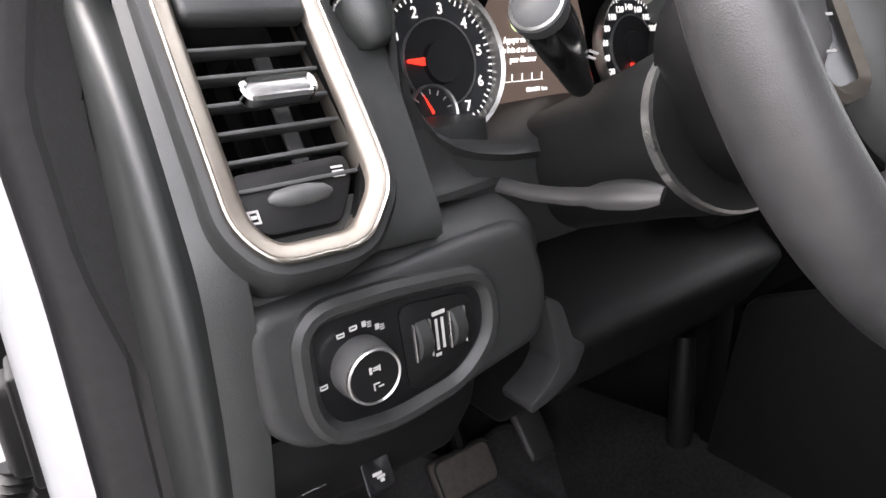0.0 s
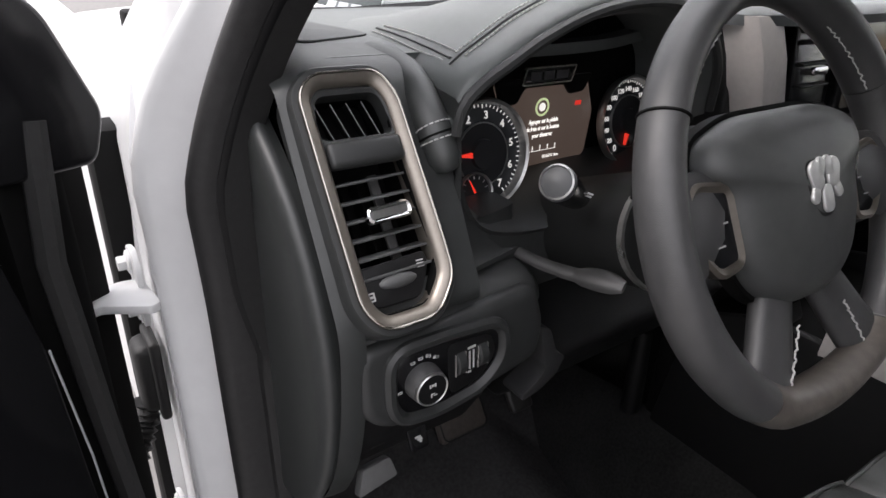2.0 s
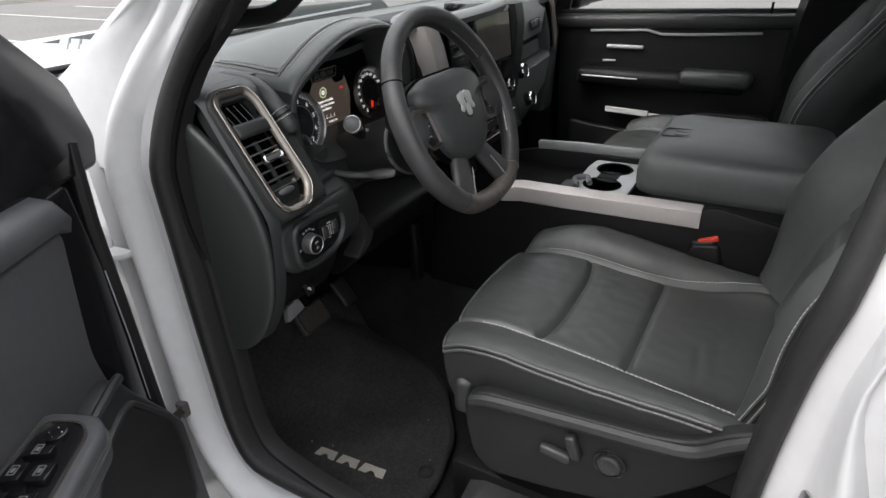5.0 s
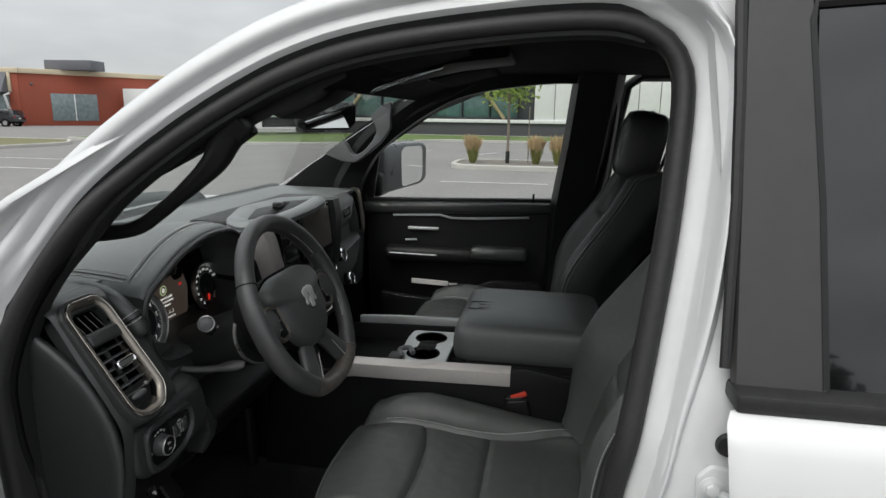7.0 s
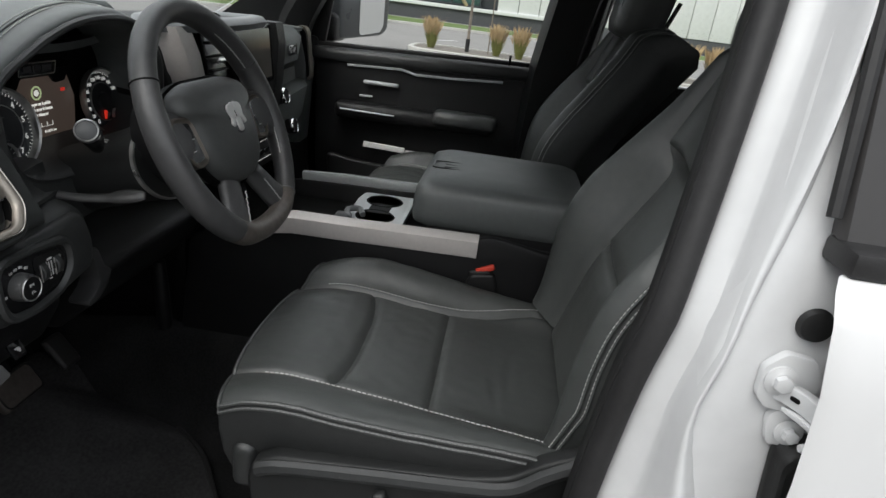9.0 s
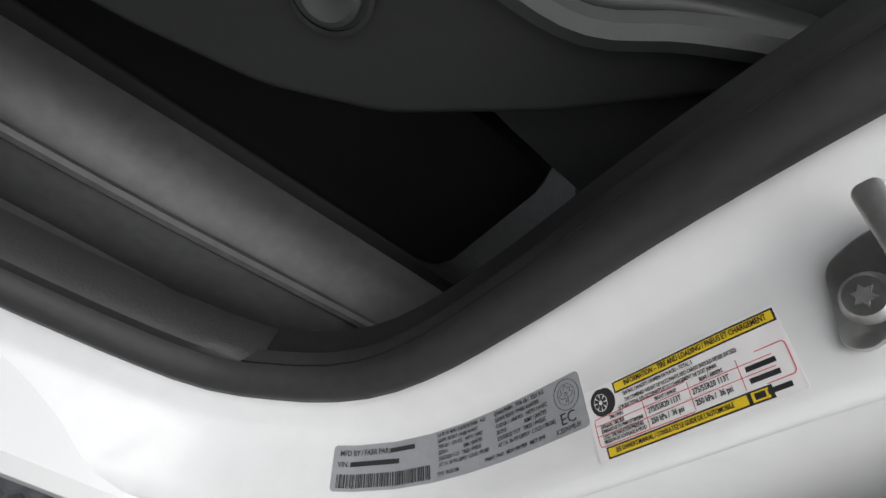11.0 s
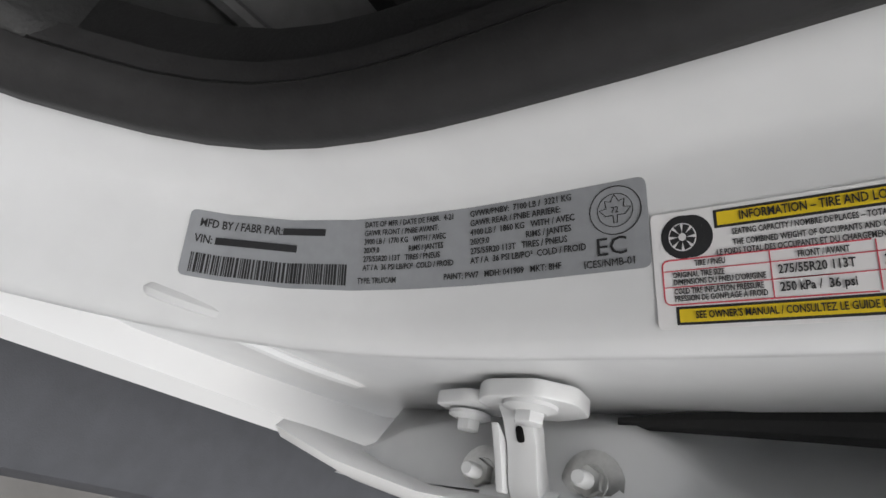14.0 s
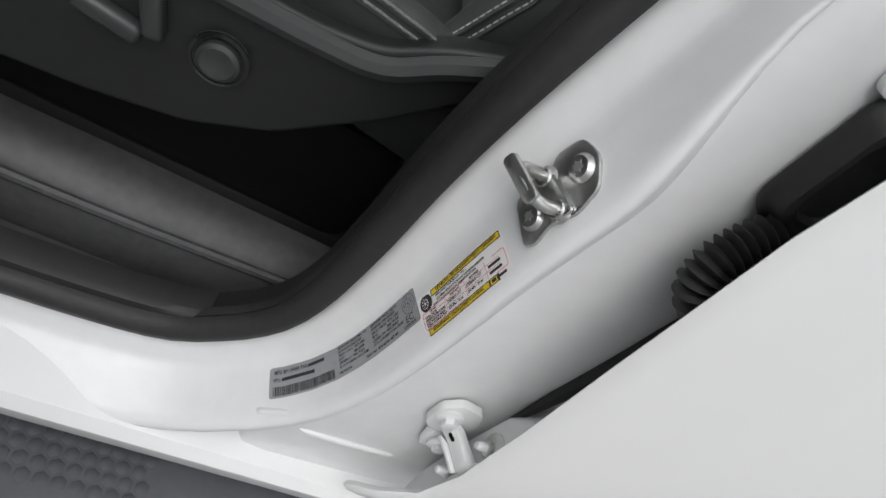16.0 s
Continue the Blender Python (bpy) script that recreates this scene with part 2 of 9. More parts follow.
def skin(rings, ring_closed=True, path_closed=False, caps=True):
    bm = bmesh.new()
    vs = [[bm.verts.new(p) for p in r] for r in rings]
    k, n = len(vs[0]), len(vs)
    for i in range(n if path_closed else n - 1):
        a, b = vs[i], vs[(i + 1) % n]
        for j in range(k if ring_closed else k - 1):
            bm.faces.new((a[j], a[(j + 1) % k], b[(j + 1) % k], b[j]))
    if caps and ring_closed and not path_closed:
        bm.faces.new(vs[0])
        bm.faces.new(vs[-1])
    return bm


def pane(edges, thick):
    """A glass pane between a lower and an upper edge, as a closed slab."""
    lo, hi = [[Vector(p) for p in e] for e in edges]
    t = Vector(thick)
    return skin([[lo[0], lo[1], lo[1] + t, lo[0] + t], [hi[0], hi[1], hi[1] + t, hi[0] + t]])


def spline(pts, n, closed=False):
    """Points evenly spread on a smooth curve through pts."""
    P = [np.array(p, float) for p in pts]
    k = len(P)
    out = []
    segs = k if closed else k - 1
    for i in range(segs):
        p0 = P[(i - 1) % k] if closed or i else P[0] * 2 - P[1]
        p1, p2 = P[i], P[(i + 1) % k]
        p3 = P[(i + 2) % k] if closed or i + 2 < k else P[-1] * 2 - P[-2]
        for s in range(24):
            t = s / 24
            out.append(0.5 * (2 * p1 + (p2 - p0) * t + (2 * p0 - 5 * p1 + 4 * p2 - p3) * t * t + (3 * p1 - p0 - 3 * p2 + p3) * t ** 3))
    out.append(P[0] if closed else P[-1])
    out = np.array(out)
    d = np.concatenate([[0], np.cumsum(np.linalg.norm(np.diff(out, axis=0), axis=1))])
    want = np.linspace(0, d[-1], n + 1 if closed else n)
    res = np.stack([np.interp(want, d, out[:, c]) for c in range(out.shape[1])], 1)
    return res[:-1] if closed else res


def tube(pts, r, n=8, closed=False, squash=1.0):
    """A round bar along points; r may be one radius or one for each point."""
    P = [Vector(p) for p in pts]
    k = len(P)
    rings, side = [], None
    for i in range(k):
        a, b = P[(i - 1) % k] if closed or i else P[0], P[(i + 1) % k] if closed or i < k - 1 else P[-1]
        t = (b - a).normalized()
        if side is None:
            side = t.orthogonal().normalized()
        side = (side - t * side.dot(t)).normalized()
        up = t.cross(side)
        rad = r[i] if hasattr(r, "__len__") else r
        rings.append([P[i] + side * rad * math.cos(2 * math.pi * j / n) + up * rad * squash * math.sin(2 * math.pi * j / n) for j in range(n)])
    return skin(rings, True, closed)


def rrect(w, h, r, n=5):
    out = []
    for cx, cy, a0 in ((w / 2 - r, h / 2 - r, 0), (-w / 2 + r, h / 2 - r, 90), (-w / 2 + r, -h / 2 + r, 180), (w / 2 - r, -h / 2 + r, 270)):
        for i in range(n + 1):
            a = radians(a0 + 90 * i / n)
            out.append((cx + r * math.cos(a), cy + r * math.sin(a)))
    return out


def rounded(pts, r, n=4):
    """A polygon with its corners rounded."""
    out, k = [], len(pts)
    for i in range(k):
        p0, p, p1 = (Vector(pts[j % k][:2]) for j in (i - 1, i, i + 1))
        a, b = (p0 - p), (p1 - p)
        rr = min(r, 0.45 * a.length, 0.45 * b.length)
        s, e = p + a.normalized() * rr, p + b.normalized() * rr
        for j in range(n + 1):
            t = j / n
            out.append(tuple(s * (1 - t) ** 2 + p * 2 * t * (1 - t) + e * t * t))
    return out


def outline_normals(pts):
    k = len(pts)
    area = sum(pts[i][0] * pts[(i + 1) % k][1] - pts[(i + 1) % k][0] * pts[i][1] for i in range(k))
    sg = 1 if area > 0 else -1
    out = []
    for i in range(k):
        a, b = pts[i - 1], pts[(i + 1) % k]
        d = Vector((b[0] - a[0], b[1] - a[1])).normalized()
        out.append((d.y * sg, -d.x * sg))
    return out


def frame_ring(outline, section, m):
    """A moulding round a closed flat outline. section: (outwards, height) points; m: the plane."""
    nn = outline_normals(outline)
    rings = [[m @ Vector((p[0] + q[0] * o, p[1] + q[1] * o, h)) for o, h in section] for p, q in zip(outline, nn)]
    return skin(rings, True, True)


def plate(outline, h0, h1, m, r=0.0, seg=2):
    return prism(outline, h0, h1, "z", r, seg, m)


def lathe(profile, m, n=28):
    """(radius, height) points turned round the z axis of m."""
    ring = profile[0][0] > 1e-4 and profile[-1][0] > 1e-4
    rings = [[m @ Vector((max(r, 1e-5) * math.cos(2 * math.pi * j / n), max(r, 1e-5) * math.sin(2 * math.pi * j / n), h)) for j in range(n)] for r, h in profile]
    return skin(rings, True, ring)


def basis(o, u, v):
    """A plane's matrix from an origin and two directions; its third axis is their cross product."""
    u, v = Vector(u).normalized(), Vector(v)
    v = (v - u * v.dot(u)).normalized()
    w = u.cross(v)
    return Matrix(((u.x, v.x, w.x, o[0]), (u.y, v.y, w.y, o[1]), (u.z, v.z, w.z, o[2]), (0, 0, 0, 1)))


def surface(f, nu, nv, thick=0.0):
    """A sheet f(u, v), u and v from 0 to 1; with thickness it is closed."""
    P = [[Vector(f(i / (nu - 1), j / (nv - 1))) for j in range(nv)] for i in range(nu)]
    bm = skin(P, False, False)
    if thick:
        bmesh.ops.recalc_face_normals(bm, faces=bm.faces)
        bmesh.ops.solidify(bm, geom=list(bm.faces), thickness=thick)
    return bm


def stitches(pts, step, length, r, lift=(0, 0, 0), n=5):
    """Short thread stitches along a line of points."""
    P = np.array([tuple(p) for p in pts], float)
    d = np.concatenate([[0], np.cumsum(np.linalg.norm(np.diff(P, axis=0), axis=1))])
    at = lambda s: Vector([np.interp(s, d, P[:, c]) for c in range(3)]) + Vector(lift)
    out = bmesh.new()
    s = step / 2
    while s + length < d[-1]:
        a, b = at(s), at(s + length)
        t = (b - a).normalized()
        q = t.orthogonal().normalized()
        w = t.cross(q)
        ra = [out.verts.new(a + (q * math.cos(6.283 * j / n) + w * math.sin(6.283 * j / n)) * r) for j in range(n)]
        rb = [out.verts.new(b + (q * math.cos(6.283 * j / n) + w * math.sin(6.283 * j / n)) * r) for j in range(n)]
        for j in range(n):
            out.faces.new((ra[j], ra[(j + 1) % n], rb[(j + 1) % n], rb[j]))
        out.faces.new(ra)
        out.faces.new(rb)
        s += step
    return out


def words(name, body, size, m, material, parent=None, align="LEFT", deep=0.0003, squeeze=1.0, bold=0.0):
    """Lettering in the built-in font, as a mesh in the plane m."""
    cu = bpy.data.curves.new(name, "FONT")
    cu.body, cu.size, cu.extrude, cu.align_x, cu.align_y, cu.offset = body, size, deep, align, "CENTER", bold
    cu.resolution_u = 2
    tmp = new("lettering_source", cu)
    me = bpy.data.meshes.new_from_object(tmp.evaluated_get(bpy.context.evaluated_depsgraph_get()))
    bpy.data.objects.remove(tmp)
    bpy.data.curves.remove(cu)
    me.name = name
    me.transform(m @ Matrix.Diagonal((squeeze, 1, 1, 1)))
    me.materials.clear()
    me.materials.append(material)
    ob = new(name, me)
    if parent:
        ob.parent = parent
        ob.matrix_parent_inverse = INV.get(parent, Matrix.Identity(4))
    return ob


def bars(rows, m, deep=0.0004):
    """Plain bars (x, y, width, height) in the plane m."""
    return joined(*[prism([(x, y - h / 2), (x + w, y - h / 2), (x + w, y + h / 2), (x, y + h / 2)], 0, deep, "z", 0, 1, m) for x, y, w, h in rows])


# ---- ground and lot (setting) ----
GROUND = mat("parking_asphalt", (0.215, 0.208, 0.20), 0.9, var=0.16, scale=3.0, bump=0.5, bscale=70, spec=0.25)
PAINT_LINE = mat("worn_white_line_paint", (0.62, 0.62, 0.60), 0.8, var=0.18, scale=8)
CONCRETE = mat("concrete_kerb", (0.45, 0.44, 0.41), 0.9, var=0.12, scale=6, bump=0.3, bscale=60)
GRASS = mat("dry_lawn", (0.105, 0.115, 0.045), 0.95, var=0.35, scale=2.0, bump=0.8, bscale=40, dirt=(0.15, 0.125, 0.07))

gm = bmesh.new()
bmesh.ops.create_grid(gm, x_segments=4, y_segments=4, size=900)
tagged(part("ground", gm, GROUND), "grey worn asphalt of a parking lot", "ground", kind="structure")


# ---- truck body ----
def lean(x, z):
    """The side of the cab leans in above the belt line."""
    return x + 0.28 * max(0.0, z - 1.2)


APERTURE = spline([(0.27, 0.570), (0.42, 0.554), (0.60, 0.552), (0.76, 0.564), (0.890, 0.592), (0.955, 0.634), (0.984, 0.71), (0.997, 0.84), (1.007, 0.97), (1.013, 1.08),
                   (1.017, 1.18), (1.013, 1.245), (0.996, 1.310), (0.962, 1.376), (0.908, 1.454), (0.837, 1.517), (0.765, 1.570), (0.693, 1.615), (0.620, 1.653), (0.547, 1.680),
                   (0.473, 1.697), (0.400, 1.708), (0.329, 1.716), (0.258, 1.722), (0.187, 1.724), (0.139, 1.718), (0.097, 1.697), (0.073, 1.663), (0.067, 1.619),
                   (0.072, 1.539), (0.080, 1.453), (0.092, 1.363), (0.103, 1.288), (0.117, 1.20), (0.132, 1.12), (0.145, 1.00), (0.150, 0.90), (0.149, 0.80),
                   (0.153, 0.715), (0.170, 0.655), (0.210, 0.606)], 150, True)
APERTURE = [tuple(p) for p in APERTURE]


def step01(a, b, t):
    t = min(1.0, max(0.0, (t - a) / (b - a)))
    return t * t * (3 - 2 * t)


def aperture_ring(section, side=-1, fat=0.0):
    """A moulding round the door opening; narrower on the rear pillar above the belt line."""
    nn = outline_normals(APERTURE)
    rings = []
    for p, q in zip(APERTURE, nn):
        rear = 1 - step01(0.16, 0.30, p[0])
        up = step01(1.24, 1.40, p[1])
        fade = rear * (step01(0.98, 1.16, p[1]) - step01(1.25, 1.42, p[1]))
        out_k = 1 - rear * (0.86 * step01(0.98, 1.16, p[1]) - 0.24 * step01(1.2, 1.4, p[1])) - 0.12 * step01(0.90, 0.96, p[0]) * (1 - up)
        in_k = 1 - 0.85 * rear * step01(0.56, 0.62, p[1]) * (1 - step01(1.66, 1.72, p[1]))
        ring = []
        for w, x in section:
            rail = up * step01(0.07, 0.15, p[0])
            if x < -0.868:
                x += fade * (-0.9015 - x) * 0.9 if x < -0.9015 else 0.0
            if w > 0.015 and rail > 0:
                # the roof rail: a shaded inner wall, a flat bead, a second shaded step, then the roof's roll
                f, at_w = rail, (0.015, 0.020, 0.031, 0.036, 0.040, 0.0525, 0.061, 0.067, 0.075, 0.085, 0.098)
                x += f * (float(np.interp(w, at_w, (-0.855, -0.859, -0.867, -0.870, -0.8700, -0.8685, -0.878, -0.884, -0.886, -0.880, -0.855))) - x) if x < -0.81 else 0.0
                w += f * (float(np.interp(w, at_w, (0.010, 0.0125, 0.0165, 0.0195, 0.024, 0.034, 0.040, 0.045, 0.053, 0.064, 0.077))) - w)
            w = w * in_k if w < -0.021 else (0.028 + (w - 0.028) * (out_k + (1 - out_k) * up * step01(0.07, 0.15, p[0])) if w > 0.028 else w)
            y, z = p[0] + q[0] * w, p[1] + q[1] * w
            X = lean(x, z) + (0.005 if x < -0.875 else -0.004) * step01(0.90, 0.96, p[0]) * (1 - up) - (fat * step01(0.80, 0.97, p[0]) if x < -0.845 else 0.0)
            if side < 0:
                if x > -0.846 and w < 0.03:
                    # the inner trim is shallower beside the dash
                    X -= 0.020 * step01(0.90, 0.97, p[0]) * step01(0.98, 1.12, p[1]) * (1 - step01(1.36, 1.46, p[1]))
                # the windscreen pillar swells outwards above the belt
                sw = 0.009 * step01(0.84, 0.94, p[0]) * step01(1.05, 1.30, p[1])
                X, y = X - sw, y - sw
            ring.append((X if side < 0 else -0.04 - X, y, z))
        rings.append(ring)
    return skin(rings, True, True)


cab = thing("truck_cab", "white pickup truck cab body with its driver door opening bare", "truck", (0, 0.3, 0.45))
JAMB = [(0.004, -0.80), (0.004, -0.842), (0.009, -0.855), (0.020, -0.860), (0.031, -0.8635), (0.036, -0.868), (0.040, -0.877), (0.0525, -0.911), (0.056, -0.918), (0.061, -0.922), (0.067, -0.922), (0.075, -0.915), (0.085, -0.905), (0.098, -0.895), (0.090, -0.80)]
part("door_opening_frame", aperture_ring(JAMB), PAINT_JAMB, cab, "white painted steel door frame", 50)
seal = part("door_seal", aperture_ring([(-0.020, -0.836), (-0.0205, -0.850), (-0.0165, -0.860), (-0.008, -0.864), (0.001, -0.862), (0.006, -0.853), (0.005, -0.838)], -1, 0.020), RUBBER_GREY, cab, "soft black rubber weather seal", 60)
part("seal_lip", aperture_ring([(-0.030, -0.815), (-0.030, -0.838), (-0.027, -0.846), (-0.021, -0.848), (-0.018, -0.840), (-0.017, -0.815)]), RUBBER, seal)
part("inner_garnish", aperture_ring([(-0.022, -0.842), (-0.026, -0.825), (-0.026, -0.815), (0.02, -0.812), (0.02, -0.835)]), HARD, cab, "black moulded inner trim round the door opening", 50)

# outer panels beyond the opening
part("b_pillar_panel", skin([[(x + i, y, z) for x, y in ((-0.900, f), (-0.9065, f - 0.006), (-0.909, f - 0.03), (-0.907, 0.02 + 0.5 * (f - 0.09)), (-0.904, -0.03), (-0.90, -0.11), (-0.80, -0.11), (-0.80, f))]
          for z, f, i in ((0.50, 0.145, 0.0), (0.60, 0.125, 0.0), (0.68, 0.095, 0.0), (0.80, 0.086, 0.0), (0.90, 0.084, 0.005), (1.00, 0.090, 0.008), (1.06, 0.095, 0.008), (1.12, 0.098, 0.008), (1.20, 0.090, 0.010), (1.30, 0.065, 0.036), (1.50, 0.040, 0.10), (1.70, 0.025, 0.18), (1.79, 0.025, 0.20))]), PAINT_JAMB, cab, "white painted rear pillar", 50)
part("a_pillar_panel", skin([[(lean(x, z), y, z) for x, y in ((-0.913, 1.065 + o), (-0.912, 1.085 + o), (-0.911, 1.18), (-0.911, 1.32), (-0.80, 1.32), (-0.80, 1.065 + o))]
                             for z, o in ((0.48, 0.035), (0.62, 0.04), (0.80, 0.045), (1.00, 0.050), (1.20, 0.065), (1.27, 0.10))]), PAINT_JAMB, cab, "white painted front hinge pillar", 50)
part("rocker_panel", skin([[(x, y, z) for x, z in ((-0.80, 0.53), (-0.926, 0.51), (-0.934, 0.495), (-0.930, 0.470), (-0.905, 0.44), (-0.80, 0.43))] for y in (-1.2, 0.1, 1.0, 1.35)]), PAINT, cab, "white rocker panel")
part("roof", joined(
    surface(lambda u, v: (-0.715 + 1.39 * v, 0.52 - 1.75 * u, 1.752 + 0.045 * step01(0.0, 0.25, u) + 0.030 * math.sin(math.pi * v) ** 0.7 + 0.012 * math.sin(math.pi * min(1, u * 1.4))), 12, 16, 0.02)), PAINT, cab, "white roof panel")
part("headliner", surface(lambda u, v: (-0.645 + 1.25 * v, 0.50 - 1.7 * u, 1.742 + 0.012 * math.sin(math.pi * v)), 8, 10, 0.012), HEADLINER, cab, "black fabric headliner")
part("roof_corner", skin([[(lean(x, z), y, z) for y, z in ((0.030, 1.34), (0.026, 1.56), (0.026, 1.70), (0.026, 1.812), (0.14, 1.812), (0.25, 1.806), (0.25, 1.783), (0.14, 1.775), (0.080, 1.745), (0.052, 1.69), (0.040, 1.56))] for x in (-0.894, -0.897, -0.86, -0.83)]), PAINT_JAMB, cab, "white painted roof corner", 50)
part("windscreen_pillar_panel", skin([[(lean(-0.872, zi) + k, yi, zi), (lean(-0.905, zi) + k, yi + 0.4 * (ye - yi), zi + 0.4 * (ze - zi)), (lean(-0.918, ze) + k, ye - 0.006, ze - 0.004), (lean(-0.917, ze) + k, ye + 0.002, ze + 0.002), (lean(-0.905, ze) + k, ye + 0.007, ze + 0.006), (lean(-0.86, ze), ye + 0.006, ze + 0.005)] for yi, zi, ye, ze, k in (
    (0.800, 1.594, 0.812, 1.588, 0.060), (0.862, 1.548, 0.884, 1.536, 0.030), (0.936, 1.482, 0.985, 1.465, 0.0), (0.996, 1.397, 1.070, 1.404, 0.0), (1.034, 1.323, 1.150, 1.345, 0.0), (1.053, 1.250, 1.235, 1.287, 0.0), (1.057, 1.180, 1.320, 1.225, 0.0))], False), PAINT_JAMB, cab, "white painted windscreen pillar", 60)
part("roof_side", skin([[(-0.770, y, 1.7475), (-0.773, y, 1.752), (-0.770, y, 1.768), (-0.758, y, 1.788), (-0.730, y, 1.803), (-0.68, y, 1.809), (-0.68, y, 1.7475)] for y in (0.023, 0.018, -0.6, -1.22)]), PAINT, cab, "white roof side above the rear door", 50)
# front of the cab roof, windscreen header and the pillars beside the glass
part("windscreen_header", rbox((-0.02, 0.545, 1.728), (1.24, 0.10, 0.04), 0.015, 3, (-25, 0, 0)), HEADLINER, cab)
part("windscreen_shade", prism(rounded([(0.740, 1.656), (0.57, 1.756), (0.48, 1.738), (0.56, 1.702), (0.728, 1.640)], 0.008, 3), -0.64, 0.60, "x", 0.004), HEADLINER, cab, "black shaded top of the windscreen")
part("windscreen", pane([[(-0.765, 1.34, 1.285), (0.725, 1.34, 1.285)], [(-0.60, 0.59, 1.742), (0.56, 0.59, 1.742)]], (0, 0.003, 0.005)), WINDSCREEN, cab, "clear windscreen glass").visible_shadow = False
part("floor_pan", rbox((-0.02, 0.15, 0.47), (1.68, 2.45, 0.05), 0.01), CARPET, cab, "dark carpeted floor")
part("toe_board", prism([(1.08, 0.49), (1.36, 0.80), (1.36, 0.45)], -0.84, 0.80, "x", 0.01), CARPET, cab, "dark carpet rising to the firewall")
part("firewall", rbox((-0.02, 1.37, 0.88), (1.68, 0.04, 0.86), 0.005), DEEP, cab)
part("cab_rear_wall", rbox((-0.02, -1.18, 1.0), (1.68, 0.04, 1.2), 0.02), HEADLINER, cab)
part("rear_glass", rbox((-0.02, -1.185, 1.55), (1.2, 0.01, 0.32), 0.004), PRIVACY, cab)
part("sill_plate", skin([[(x, y, z) for x, z in ((-0.845, 0.560), (-0.838, 0.578), (-0.822, 0.584), (-0.806, 0.580), (-0.797, 0.560), (-0.793, 0.530), (-0.790, 0.495), (-0.845, 0.495))] for y in (-0.12, 0.10, 0.20, 0.5, 0.8, 0.93, 0.99)]), SILL, cab, "scuffed black plastic sill plate", 50)
# driver windscreen pillar: from the seal inwards to the edge beside the glass
part("windscreen_pillar_trim", skin([[(lean(-0.815, az) - 1.7 * o, ay - o, az), (ix, iy, iz), (gx, gy, gz), (lean(-0.795, az) - o, ay + 0.035, az + 0.025)] for ay, az, ix, iy, iz, gx, gy, gz, o in (
    (0.995, 1.20, -0.752, 1.236, 1.263, -0.76, 1.33, 1.285, 0.018), (0.990, 1.29, -0.744, 1.10, 1.345, -0.748, 1.22, 1.36, 0.018), (0.930, 1.41, -0.738, 1.00, 1.400, -0.735, 1.12, 1.42, 0.014),
    (0.837, 1.517, -0.716, 0.84, 1.487, -0.70, 0.95, 1.525, 0.0), (0.693, 1.615, -0.698, 0.69, 1.567, -0.68, 0.80, 1.617, 0.0), (0.547, 1.680, -0.675, 0.54, 1.645, -0.66, 0.65, 1.705, 0.0))]), HARD, cab, "black windscreen pillar trim", 60)
part("kick_panel", prism(rounded([(0.97, 0.50), (1.34, 0.50), (1.34, 1.0), (1.02, 1.0), (0.99, 0.75)], 0.03), -0.845, -0.80, "x", 0.008), HARD, cab, "black plastic kick panel")
part("b_pillar_trim", skin([[(lean(x, z), y, z) for x, y in ((-0.85, 0.075 + o), (-0.80, 0.070 + o), (-0.765, 0.045 + o), (-0.75, -0.03), (-0.76, -0.10), (-0.85, -0.10))] for z, o in ((0.52, 0.05), (0.7, 0.03), (0.9, 0.03), (1.2, 0.0), (1.5, -0.035), (1.75, -0.035))]), HARD, cab, "black inner pillar trim", 60)

# passenger side: closed door, pillars and glass
part("passenger_side_frame", aperture_ring([(-0.02, -0.80), (-0.02, -0.85), (0.02, -0.87), (0.07, -0.89), (0.09, -0.80), (0.06, -0.78)], 1), HARD, cab, "black trimmed passenger door surround", 50)
part("passenger_b_pillar", skin([[(-0.04 - lean(x, z), y + o, z) for x, y in ((-0.84, 0.17), (-0.77, 0.15), (-0.76, 0.03), (-0.80, 0.0), (-0.88, 0.0), (-0.88, 0.17))] for z, o in ((0.5, 0.09), (0.9, 0.08), (1.25, 0.065), (1.5, 0.03), (1.78, 0.0))]), HARD, cab, "black inner pillar trim with seat belt", 50)
part("passenger_kick_panel", prism(rounded([(0.93, 0.46), (1.36, 0.46), (1.36, 1.28), (0.96, 1.28)], 0.02), 0.79, 0.85, "x", 0.008), HARD, cab, "black plastic kick panel")
part("passenger_sill_wall", rbox((0.83, 0.60, 0.53), (0.06, 0.92, 0.16), 0.02), HARD, cab)
part("rear_side_wall", rbox((0.84, -0.6, 0.88), (0.05, 1.15, 0.78), 0.02), HARD, cab)
part("rear_side_glass", pane([[(-0.04 - lean(-0.885, z), y, z) for y in (0.07, -0.9)] for z in (1.27, 1.74)], (0.004, 0, 0.001)), WINDOW, cab, "clear rear side window").visible_shadow = False
part("rear_side_pillar", rbox((0.78, -0.95, 1.5), (0.12, 0.2, 0.6), 0.02), HARD, cab)
part("rear_side_sash", tube([(0.845, 0.045, 1.27), (0.80, 0.025, 1.45), (0.73, -0.01, 1.70), (0.72, -0.06, 1.735), (0.72, -0.9, 1.735)], 0.020, 8), RUBBER, cab)

